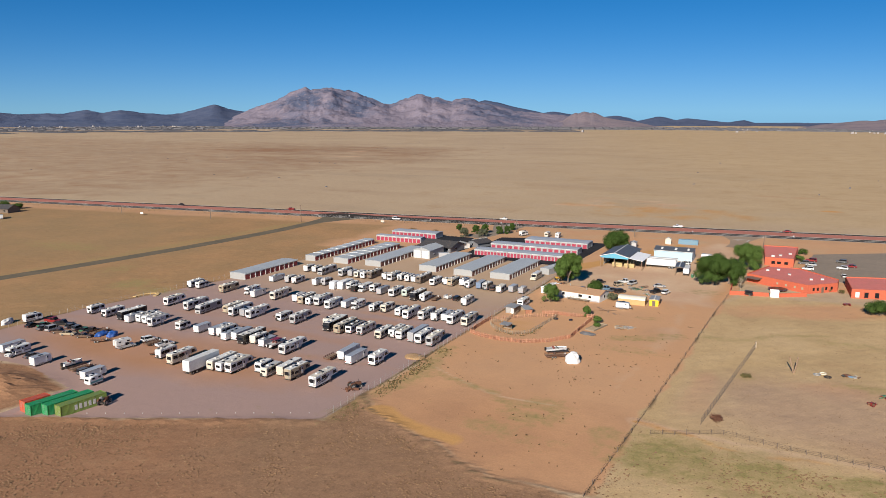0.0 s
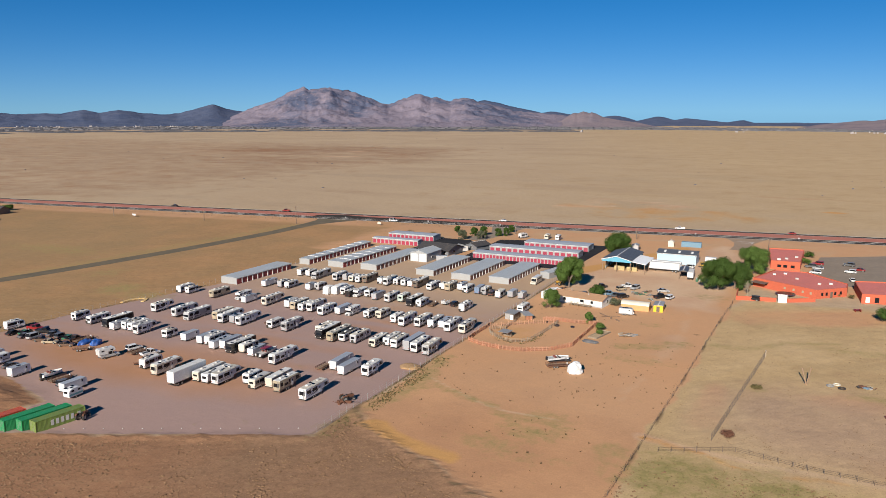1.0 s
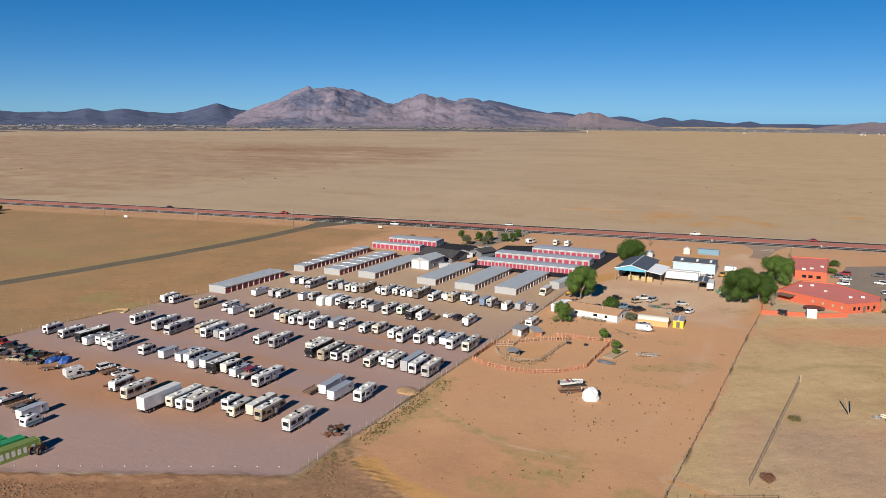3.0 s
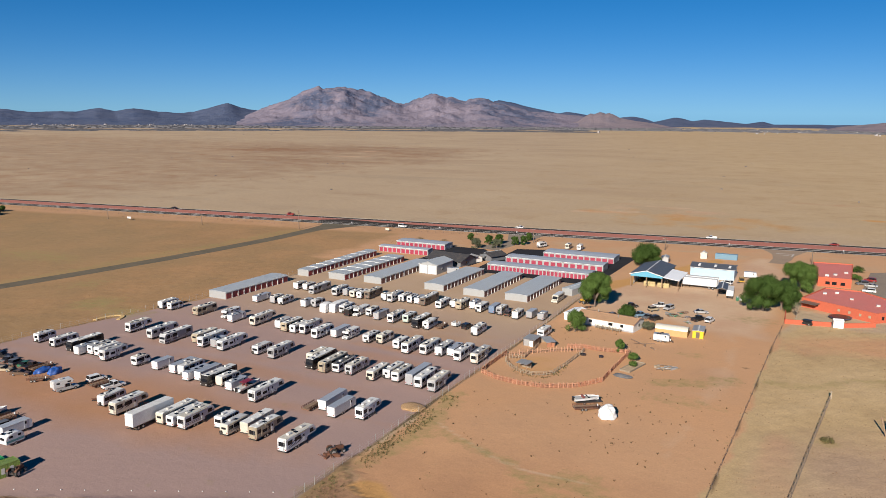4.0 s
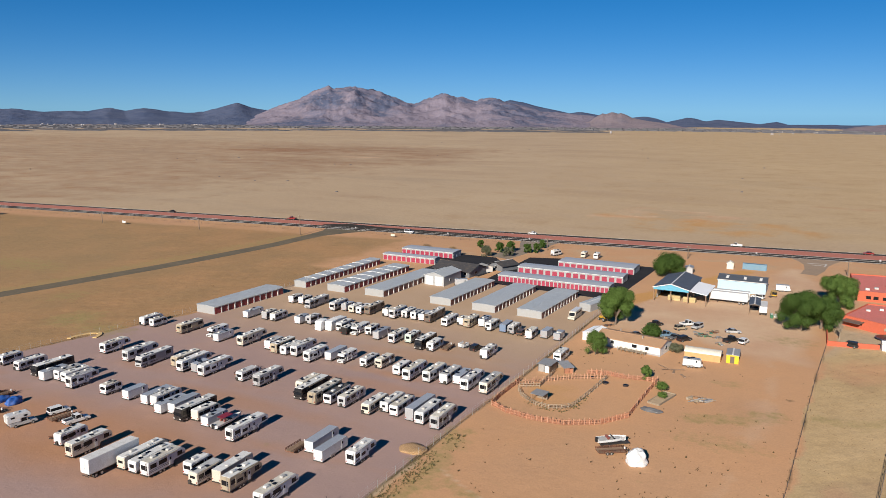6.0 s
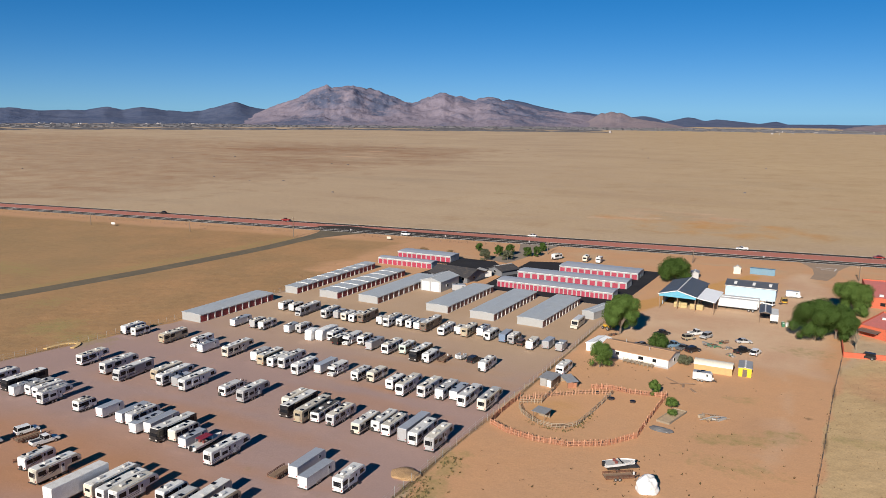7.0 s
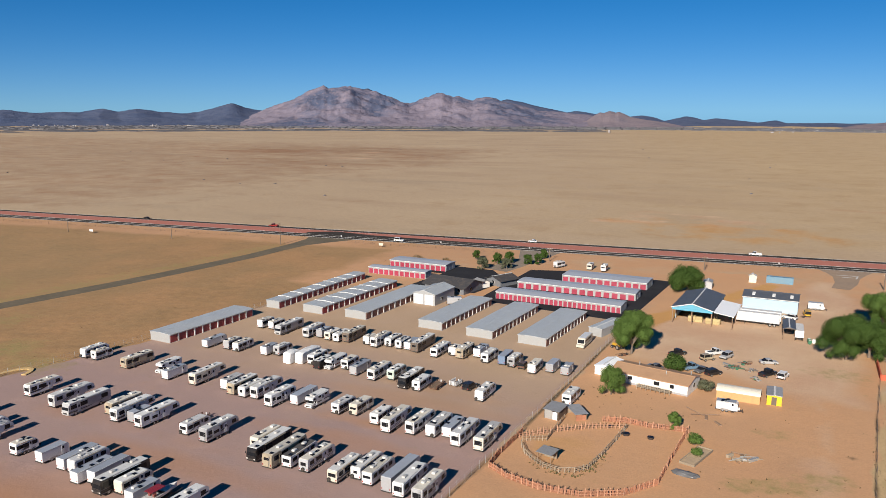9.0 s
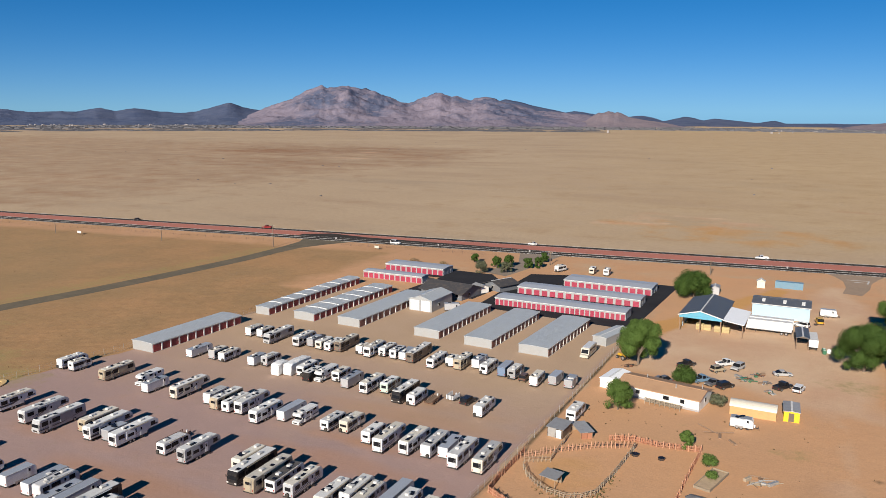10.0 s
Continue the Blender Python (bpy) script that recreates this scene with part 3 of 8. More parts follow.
                              soft(0.5 - along([(-170, 97.5), (-134, 113), (-98.5, 130)], x, y - 0.6 * waver(x, y, 0.3, 31)), 1.4) * 0.6, soft(0.5 - along([(-98, 150.5), (-93, 142), (-87, 136.5), (-76, 130), (-64, 125), (-50, 120), (-36, 120.5)], wx, wy), 1.3) * 0.75,
                              soft(0.3 - along([(-35.2, 121), (-33.2, 159), (-31.2, 203), (-28.7, 267), (-27, 297)], x, y), 0.9) * 0.8, soft(0.3 - along([(-29.6, 154.1), (-15.3, 161), (-1.8, 158.2), (15, 156.5), (60, 152)], x, y), 0.9) * 0.6,
                              soft(1 - np.hypot((x + 33.4) / 3.6, (y - 246) / 13), 0.8) * np.clip(waver(x, y, 0.9, 33), 0, 1) * 0.8]),
    }
    for name, w in weights.items():
        layer = me.attributes.new(name, "FLOAT", "POINT")
        layer.data.foreach_set("value", w.astype(np.float32))
    ob = new("ground", me)
    return tagged(ob, "dry tan grassland with bare red dirt and gravel", "ground", kind="structure")


build_ground()


def strip(name, points, widths, z, material, label, category="road", lift=0.0):
    """A road laid along a line: widths are (left, right) of it."""
    bm = bmesh.new()
    rows = []
    for i, (x, y) in enumerate(points):
        a, b = Vector(points[max(0, i - 1)]), Vector(points[min(len(points) - 1, i + 1)])
        d = (b - a).normalized()
        nx, ny = -d.y, d.x
        l, r = widths[i] if isinstance(widths, list) else widths
        rows.append([bm.verts.new((x + nx * l, y + ny * l, z)), bm.verts.new((x - nx * r, y - ny * r, z)), bm.verts.new((x - nx * (r + 0.3), y - ny * (r + 0.3), -0.3)), bm.verts.new((x + nx * (l + 0.3), y + ny * (l + 0.3), -0.3))])
    for p, q in zip(rows, rows[1:]):
        for k in range(4):
            bm.faces.new((p[k], p[(k + 1) % 4], q[(k + 1) % 4], q[k]))
    bmesh.ops.recalc_face_normals(bm, faces=bm.faces)
    return tagged(part(name, bm, material, None), label, category, kind="structure")


def hwy(x, off=0.0):
    return (x, 445 + 0.1367 * (x + 154) + off)


HX = [-1500, -900, -560, -300, -200, -100, 0, 200, 900]
strip("road_south", [hwy(x, -9.4) for x in HX], (4.6, 4.6), 0.10, ASPHALT, "dark asphalt carriageway of a divided highway")
strip("road_north", [hwy(x, 10.8) for x in HX], (2.8, 2.8), 0.10, ASPHALT, "narrow dark asphalt shoulder lane of a highway")
strip("median", [hwy(x, 1.6) for x in HX], (6.4, 6.4), 0.13, MEDIAN, "wide red paved lanes between dark carriageways", "median")
for off, w in ((-13.7, 0.1), (-9.3, 0.14), (-4.9, 0.1), (8.1, 0.1), (13.3, 0.14)):
    strip("edge_line", [hwy(x, off) for x in HX], (w, w), 0.145, LINE, "white painted highway edge line", "road line")
strip("side_road", [(-364, -20), (-328, 100), (-304, 195), (-298.6, 220), (-294.2, 243), (-287.6, 283.5), (-284.4, 309), (-281.6, 339.5), (-280.4, 357), (-280.6, 374), (-280.6, 390), (-279, 404), (-278, 420)], [(4.2, 4.2)] * 10 + [(4.6, 5), (8, 9), (16, 17)], 0.05, OLD_ASPHALT, "worn grey asphalt side road to the highway")
strip("turn_lane", [hwy(-300, -1.5), hwy(-286, -0.5), hwy(-262, -0.5), hwy(-200, -2.8), hwy(-165, -4.3)], [(1.0, 4.0), (7.5, 5.0), (2.2, 5.5), (1.2, 3), (0.2, 0.6)], 0.138, ASPHALT, "asphalt turning lane beside the highway")
strip("drive_west", [(-168.5, 379), (-165, 392), (-163, 408), (-166, 434)], [(7, 7), (5.5, 5.5), (5, 5), (11, 11)], 0.06, LOT_ASPHALT, "worn asphalt drive to the highway")
strip("drive_east", [(-36, 408), (-34, 420), (-33.4, 432), (-33.6, 440), (-34, 450)], [(3.2, 3.2), (4.0, 4.0), (5.5, 4.5), (8, 7), (13, 11)], 0.05, DUSTY_ASPHALT, "worn asphalt drive to the highway")


for points in ([(-37.6, 436), (-29.6, 437)], [(-29.6, 437), (-30.4, 430.6)], [(-35.6, 432.4), (-31.6, 432.8)]):
    strip("drive_line", points, (0.3, 0.3), 0.066, LINE, "white painted marking on the drive", "road line")


def pad(name, poly, z, material, label, category="pavement"):
    bm = prism(bmesh.new(), poly, "z", -0.3, z)
    return tagged(part(name, bm, material, None), label, category, kind="structure")


pad("pavement_east", [(-152.5, 327), (-97.5, 323), (-95.5, 391), (-140, 391), (-154, 386)], 0.06, NEW_ASPHALT, "fresh black asphalt round the storage rows")
pad("pavement_west", [(-186, 333), (-157.5, 336), (-155, 362), (-168, 378), (-213, 378), (-213, 362), (-184, 362)], 0.055, NEW_ASPHALT, "fresh black asphalt round the office")
pad("parking_lot", [(-4, 350), (2, 405), (34, 424), (90, 430), (90, 330), (30, 330), (14, 340)], 0.05, LOT_ASPHALT, "grey asphalt parking lot", "parking lot")


# ---- far hills ----
def ridge(name, bumps, az0, az1, near, crest, far, material, label, rough, seed, steps=(150, 26), base=0.0, brush=0.4, zones=()):
    """Hills round the plain: bumps are (heading, height, half width to either side) as seen from the origin."""
    na, nd = steps
    r = np.random.RandomState(seed)
    az = np.radians(np.linspace(az0, az1, na))
    dist = np.concatenate([np.linspace(near, crest, nd * 2 // 3), np.linspace(crest, far, nd - nd * 2 // 3 + 1)[1:]])
    A, D = np.meshgrid(az, dist)
    deg = np.degrees(A)
    top = np.full(A.shape, base)
    for c, hgt, wl, wr in bumps:
        w = np.where(deg < c, wl, wr)
        top = np.maximum(top, hgt * np.clip(1 - np.abs((deg - c) / w) ** 1.2, 0, 1))
    rise = np.where(D < crest, ((D - near) / (crest - near)) ** 1.25, np.clip(1 - (D - crest) / (far - crest), 0, 1))
    ends = np.clip(np.minimum(deg - az0, az1 - deg) / 1.2, 0, 1)
    xx, yy = D * np.sin(A), D * np.cos(A)
    rel = np.zeros(A.shape)
    for i in range(na):
        for j in range(nd):
            p = Vector((xx[j, i], yy[j, i], seed * 31.7))
            rel[j, i] = noise.ridged_multi_fractal(p * 0.0055, 0.9, 2.1, 7, 1.0, 2.0) - 1.1
    z = top * rise * ends * (1 + rough * rel * (0.17 + 0.83 * (1 - rise))) + rough * 13 * rel * rise * ends - 3 * (1 - rise) * 2
    v = np.stack([xx.ravel(), yy.ravel(), z.ravel()], 1)
    idx = np.arange(na * nd).reshape(nd, na)
    f = np.stack([idx[:-1, :-1], idx[:-1, 1:], idx[1:, 1:], idx[1:, :-1]], -1).reshape(-1, 4)
    me = bpy.data.meshes.new(name)
    me.from_pydata(v.tolist(), [], f.tolist())
    me.materials.append(material)
    w = np.full(A.shape, brush)
    for c, part_up, wa, wu, much in zones:
        w = w + much * np.exp(-((deg - c - 1.2 * (rise - part_up)) / wa) ** 2 - ((rise - part_up) / wu) ** 2)
    layer = me.attributes.new("brush", "FLOAT", "POINT")
    layer.data.foreach_set("value", w.ravel().astype(np.float32))
    for p in me.polygons:
        p.use_smooth = True
    return tagged(new(name, me), label, "mountain", kind="structure")


# granite tinted violet-blue: haze over the plain is painted into the rock
HAZY_GRANITE = rock_material("pale_granite", (0.205, 0.178, 0.222), (0.090, 0.104, 0.162), (0.262, 0.212, 0.236))
# wooded hills: the blue of distance haze is mixed into their colours
HAZY_HILL = rock_material("wooded_hill", (0.092, 0.112, 0.176), (0.062, 0.084, 0.148), (0.118, 0.128, 0.178))
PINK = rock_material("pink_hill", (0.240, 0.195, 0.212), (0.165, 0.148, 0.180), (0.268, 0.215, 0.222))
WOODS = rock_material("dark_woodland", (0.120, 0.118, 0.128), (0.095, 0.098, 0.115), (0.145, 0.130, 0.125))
ridge("mountain_granite", [(-33.7, 203, 8.4, 7.0), (-35.5, 184, 5.2, 4.0), (-31.0, 142, 3.0, 5.0), (-27.2, 148, 7.0, 6.0), (-26.0, 147, 3.0, 6.0), (-24.6, 138, 3.0, 8.0), (-24.0, 96, 4.0, 12.0)], -46.0, -11.5, 3150, 4150, 4750, HAZY_GRANITE, "pale granite mountain beyond the plain", 0.44, 3, (420, 70), 0.0, 0.22, ((-35.6, 0.72, 1.5, 0.30, 0.75), (-33.0, 0.80, 0.7, 0.35, 0.5), (-31.6, 0.70, 0.8, 0.35, 0.7), (-29.6, 0.85, 1.2, 0.12, 0.4), (-37.5, 0.10, 4.0, 0.16, 0.5), (-23.0, 0.75, 1.6, 0.35, 0.45), (-20.5, 0.60, 1.6, 0.5, 0.5), (-25.6, 0.93, 1.6, 0.06, 0.4)))
ridge("mountain_west", [(-41.9, 98, 4.2, 3.0), (-41.5, 78, 6.0, 6.0), (-48.0, 70, 4.2, 4.5), (-50.2, 67, 4.0, 4.0), (-55.9, 64, 7.0, 5.0), (-62, 80, 7, 7), (-70, 75, 9, 9)], -84, -36, 3500, 4350, 4750, HAZY_HILL, "dark blue wooded hills beyond the plain", 0.30, 5, (300, 30), 50)
ridge("mountain_east", [(-22.5, 128, 4.0, 7.0), (-17.6, 66, 4.0, 5.0), (-13.0, 47, 4.0, 2.2), (-10.1, 42, 2.2, 2.2), (-8.2, 31, 2.0, 4.0), (-4.4, 25, 1.6, 1.1), (20, 60, 17, 20)], -27, 40, 3700, 4450, 4750, HAZY_HILL, "dark blue wooded hills beyond the plain", 0.16, 7, (300, 24), 11)
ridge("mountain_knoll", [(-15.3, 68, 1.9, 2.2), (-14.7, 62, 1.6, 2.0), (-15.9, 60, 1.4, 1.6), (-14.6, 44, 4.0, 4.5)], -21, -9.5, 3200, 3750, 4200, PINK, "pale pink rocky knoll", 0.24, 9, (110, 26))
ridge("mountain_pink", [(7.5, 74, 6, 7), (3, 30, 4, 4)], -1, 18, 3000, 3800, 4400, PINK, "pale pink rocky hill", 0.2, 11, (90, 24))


# ---- storage rows ----
def roller_door(parent, x, y, w, h, rz, material):
    key = "roller_door_%d_%d_%s" % (w * 100, h * 100, material.name)

    def make():
        k = max(4, int(h / 0.32))
        prof = [(0.05, 0.02)]
        for i in range(k):
            z0, z1 = 0.02 + (h - 0.02) * i / k, 0.02 + (h - 0.02) * (i + 1) / k
            prof += [(-0.025, z0 + 0.01), (-0.055, z0 + 0.08), (-0.055, z1 - 0.06), (-0.025, z1)]
        bm = prism(bmesh.new(), prof + [(0.05, h)], "x", -w / 2, w / 2)
        return bm
    return piece("roller_door", shared(key, make, material), parent, x, y, 0, rz)


def storage(x0, y0, width, depth, height, doors, door_w, door_m, side, rz=0.0, pitch=0.35, steps=0, label="", back=False):
    """A row of storage units; its near left corner stands at (x0, y0). side: 'x', doors along the right wall, or 'y', along the near wall."""
    row = empty("storage_row", pose(x0, y0, 0, 0, 0, rz), label, "storage building", "rows of storage units")
    t = 0.14
    part("wall", a_box(0.04, width - 0.04, 0, t, 0, height), WALL_METAL, row)
    part("wall", a_box(0.04, width - 0.04, depth - t, depth, 0, height), WALL_METAL, row)
    part("wall", a_box(0, t, t, depth - t, 0, height), ribbed_wall_y, row)
    part("wall", a_box(width - t, width, t, depth - t, 0, height), ribbed_wall_y, row)
    part("floor_slab", a_box(-0.2, width + 0.25, -0.15, depth + 0.15, -0.25, 0.04), CONCRETE, row)
    o = 0.16
    if side == "x":
        n = max(1, steps)
        for i in range(n):
            a, b = depth * i / n, depth * (i + 1) / n
            lift = 0.05 * i / n
            panel = prism(bmesh.new(), [(-o, height + 0.02), (width / 2, height + pitch), (width + o, height + 0.02), (width + o, height + 0.14 + lift), (width / 2, height + pitch + 0.12 + lift), (-o, height + 0.14 + lift)], "y", a - (o if i == 0 else 0), b + (o if i == n - 1 else -0.004))
            part("roof", panel, ROOF_METAL, row, "grey ribbed metal roof" if i == 0 else "")
        part("gable", prism(bmesh.new(), [(0, height + 0.003), (width, height + 0.003), (width / 2, height + pitch - 0.03)], "y", 0.01, 0.12), WALL_METAL, row)
        if n > 1:
            for i in range(1, n):
                a = depth * i / n
                piece("roof_step", shared("roof_step_%d" % (width * 10), lambda: prism(bmesh.new(), [(-o - 0.02, height + 0.1), (width + o + 0.02, height + 0.1), (width + o + 0.02, height + 0.26), (width / 2, height + pitch + 0.24), (-o - 0.02, height + 0.26)], "y", -0.16, 0.16), PALE_TRIM), row, 0, a)
        gap = depth / doors
        for i in range(doors):
            roller_door(row, width + 0.005, gap * (i + 0.5), door_w, height - 0.42, 90, door_m)
            if i:
                piece("door_post", shared("door_post_%d" % (height * 100), lambda: a_box(-0.04, 0.20, -0.2, 0.2, 0, height - 0.02), TRIM), row, width, gap * i)
        part("gutter", a_box(width + o - 0.02, width + o + 0.12, 0, depth, height - 0.08, height + 0.06), TRIM, row)
    else:
        roof = prism(bmesh.new(), [(-o, height + 0.02), (depth / 2, height + pitch), (depth + o, height + 0.02), (depth + o, height + 0.14), (depth / 2, height + pitch + 0.12), (-o, height + 0.14)], "x", -o, width + o)
        part("roof", roof, ROOF_METAL_X, row, "grey ribbed metal roof")
        part("gable", prism(bmesh.new(), [(0, height + 0.003), (depth, height + 0.003), (depth / 2, height + pitch - 0.03)], "x", width - 0.12, width - 0.01), WALL_METAL, row)
        gap = width / doors
        for i in range(doors):
            roller_door(row, gap * (i + 0.5), -0.005, door_w, height - 0.55, 0, door_m)
        part("gutter", a_box(0, width, -o - 0.1, -o + 0.02, height - 0.08, height + 0.06), TRIM, row)
        for k in range(3):
            roller_door(row, width + 0.005, depth * (k + 0.5) / 3, min(2.0, depth / 4), height - 0.55, 90, GREY_DOOR)
    return row


ribbed_wall_y = ribbed("wall_metal_along", (0.38, 0.38, 0.375), 0.30, 1, 0.5, 0.1, 0.015)
CONCRETE = surface("concrete", (0.40, 0.37, 0.33), 0.9, grain=1.5, stain=0.4)
PALE_TRIM = surface("pale_trim", (0.78, 0.77, 0.74), 0.5)
GREY_DOOR = surface("grey_roller_door", (0.34, 0.35, 0.37), 0.5, stain=0.1)
for x0, y0, w, d, hh, n, dw, dm, rz, st, lab in (
    (-217.8, 238.4, 8.1, 34.6, 2.5, 11, 2.6, DARK_DOOR, -1.8, 0, "long white metal storage row with dark red roller doors"),
    (-212.6, 284.4, 5.5, 53.5, 2.4, 17, 2.6, DARK_DOOR, -0.4, 8, "narrow white storage row with stepped roof and dark red doors"),
    (-197.7, 285.4, 8.0, 46.5, 2.4, 15, 2.6, DARK_DOOR, -1.8, 7, "white storage row with stepped grey roof and dark red doors"),
    (-181.3, 286.3, 8.2, 42.0, 2.45, 12, 2.7, BROWN_DOOR, -1.8, 0, "wide white storage row with brown roller doors"),
    (-154.1, 286.9, 8.4, 36.0, 2.4, 12, 2.4, BROWN_DOOR, -1.8, 0, "wide white storage row with brown roller doors"),
    (-136.9, 285.6, 8.7, 36.4, 2.4, 12, 2.4, BROWN_DOOR, -1.8, 0, "wide white storage row with brown roller doors"),
    (-120.3, 286.0, 8.8, 35.2, 2.4, 12, 2.4, BROWN_DOOR, -2.2, 0, "wide white storage row with brown roller doors"),
):
    storage(x0, y0, w, d, hh, n, dw, dm, "x", rz, 0.22, st, lab)
for x0, y0, w, d, hh, n, dw, lab in (
    (-147.3, 332.4, 45.6, 8.0, 2.55, 27, 1.25, "long white storage row with many small red roller doors"),
    (-146.6, 352.0, 45.2, 8.4, 2.55, 15, 2.1, "white storage row with bright red roller doors"),
    (-135.0, 371.0, 33.4, 11.0, 2.6, 12, 2.1, "white storage row with bright red roller doors"),
    (-212.0, 348.8, 26.8, 5.4, 2.6, 11, 1.9, "short white storage row with red roller doors"),
    (-211.6, 365.4, 27.2, 9.2, 2.7, 11, 1.9, "short white storage row with red roller doors"),
):
    storage(x0, y0, w, d, hh, n, dw, RED_DOOR, "y", 0.6 if x0 < -200 else 0.0, 0.3, 0, lab)


# ---- other buildings ----
def window(parent, x, y, z, w, h, rz, pane=None):
    f = piece("window", shared("window_frame_%d_%d" % (w * 100, h * 100), lambda: a_box(-w / 2 - 0.06, w / 2 + 0.06, -0.05, 0.02, -h / 2 - 0.06, h / 2 + 0.06), TRIM), parent, x, y, z, rz)
    piece("pane", shared("pane_%d_%d" % (w * 100, h * 100), lambda: a_box(-w / 2, w / 2, -0.065, -0.04, -h / 2, h / 2), GLASS), f)
    return f


def gabled(name, x0, y0, w, d, eave, ridge_h, along_y, wall_m, roof_m, rz, label, category, over=0.4, open_front=False, thick=0.16):
    """A gabled building; the ridge runs along y or x. Its near left corner stands at (x0, y0)."""
    b = empty(name, pose(x0, y0, 0, 0, 0, rz), label, category)
    t = 0.16
    if not open_front:
        part("wall", a_box(t, w - t, 0, t, 0, eave), wall_m, b)
    part("wall", a_box(t, w - t, d - t, d, 0, eave), wall_m, b)
    if not open_front:
        part("wall", a_box(0, t, 0, d, 0, eave), wall_m, b)
        part("wall", a_box(w - t, w, 0, d, 0, eave), wall_m, b)
    if along_y:
        s = (ridge_h - eave) / (w / 2)
        for y in (0.0, d - 0.16):
            part("gable", prism(bmesh.new(), [(0, eave + 0.004), (w, eave + 0.004), (w / 2, ridge_h - 0.03)], "y", y, y + 0.155), wall_m, b)
        part("roof", prism(bmesh.new(), [(-over, eave - over * s), (w / 2, ridge_h), (w / 2, ridge_h + thick), (-over, eave - over * s + thick)], "y", -over, d + over), roof_m, b)
        part("roof", prism(bmesh.new(), [(w + over, eave - over * s), (w / 2 + 0.003, ridge_h), (w / 2 + 0.003, ridge_h + thick), (w + over, eave - over * s + thick)], "y", -over, d + over), roof_m, b)
        part("ridge_cap", a_box(w / 2 - 0.2, w / 2 + 0.2, -over, d + over, ridge_h + thick - 0.03, ridge_h + thick + 0.05), TRIM, b)
    else:
        s = (ridge_h - eave) / (d / 2)
        for x in (0.0, w - 0.16):
            part("gable", prism(bmesh.new(), [(0, eave + 0.004), (d, eave + 0.004), (d / 2, ridge_h - 0.03)], "x", x, x + 0.155), wall_m, b)
        part("roof", prism(bmesh.new(), [(-over, eave - over * s), (d / 2, ridge_h), (d / 2, ridge_h + thick), (-over, eave - over * s + thick)], "x", -over, w + over), roof_m, b)
        part("roof", prism(bmesh.new(), [(d + over, eave - over * s), (d / 2 + 0.003, ridge_h), (d / 2 + 0.003, ridge_h + thick), (d + over, eave - over * s + thick)], "x", -over, w + over), roof_m, b)
        part("ridge_cap", a_box(-over, w + over, d / 2 - 0.15, d / 2 + 0.15, ridge_h + thick - 0.03, ridge_h + thick + 0.04), roof_m, b)
    return b


# metal workshop with two tall white doors
shop = gabled("workshop", -170.4, 312.6, 8.8, 14.5, 3.9, 5.1, True, WALL_METAL, ROOF_METAL, -1.5, "pale metal workshop with two tall white doors", "workshop", 0.25)
for x in (2.25, 6.45):
    part("tall_door", a_box(x - 1.75, x + 1.75, -0.07, -0.01, 0.05, 3.7), WHITE, shop, "tall white sliding door")
part("corner_trim", a_box(4.2, 4.5, -0.09, -0.01, 0, 3.8), GREY, shop)
window(shop, 8.82, 5, 1.8, 1.0, 0.9, 90)
# office with a dark shingle roof
office = gabled("office_house", -177.0, 333.5, 17.5, 13.0, 2.6, 4.6, False, SLATE_WALL, DARK_SHINGLE, -7, "low slate-grey office house with a dark shingle roof", "house", 0.9)
for x in (3.5, 8, 12.5, 15.5):
    window(office, x, -0.01, 1.5, 1.2, 1.0, 0)
part("door", a_box(9.6, 10.6, -0.06, 0.0, 0.05, 2.1), WHITE, office)
window(office, 17.51, 5, 1.5, 1.4, 1.0, 90)
wing = gabled("office_wing", -160.0, 353.0, 8.0, 9.0, 2.4, 3.7, True, SLATE_WALL, DARK_SHINGLE, -24, "grey wing of the office with a dark shingle roof", "house", 0.8)
window(wing, 4, -0.01, 1.5, 1.2, 1.0, 0)
porch = gabled("porch_roof", -163.0, 346.5, 5.0, 4.5, 2.3, 3.0, False, STUCCO, TIN, -30, "small pale tin-roofed porch beside the office", "porch", 0.4)


# the open blue barn with its white lean-to
def barn():
    b = gabled("open_barn", -84.6, 329.8, 12.4, 25.0, 5.1, 6.7, True, BLUE_SIDING, SLATE_ROOF_Y, -1.0, "open pole barn with blue gable and slate metal roof", "barn", 0.35, open_front=True)
    part("fascia", a_box(0, 12.4, -0.1, 0.06, 4.35, 5.1), BLUE_SIDING, b, "blue metal fascia")
    for y in (0.25, 6.3, 12.5, 18.7):
        for x in (0.2, 6.2, 12.2):
            if x == 6.2 and y > 1:
                continue
            part("post", a_box(x - 0.14, x + 0.14, y - 0.14, y + 0.14, 0, 5.05), WOOD, b)
    for xa, xb in ((-0.4, 6.2), (12.8, 6.2)):
        z0, z1 = 4.97, 6.72
        part("rake_trim", prism(bmesh.new(), [(xa, z0), (xb, z1), (xb, z1 + 0.26), (xa, z0 + 0.26)], "y", -0.42, -0.36), PALE_TRIM, b, "white gable trim")
    part("side_wall", a_box(0.0, 0.12, 6.0, 25, 0, 4.9), PALE_BLUE, b)
    lean = [(12.85, 4.95), (18.9, 4.1), (18.9, 4.25), (12.85, 5.1)]
    part("lean_to_roof", prism(bmesh.new(), lean, "y", -0.8, 17.5), WHITE_ROOF, b, "white ribbed lean-to roof")
    for y in (-0.5, 7.5, 15.2):
        for x in (18.5,):
            part("post", a_box(x - 0.12, x + 0.12, y - 0.12, y + 0.12, 0, 4.15), WOOD, b)
    return b


barn()


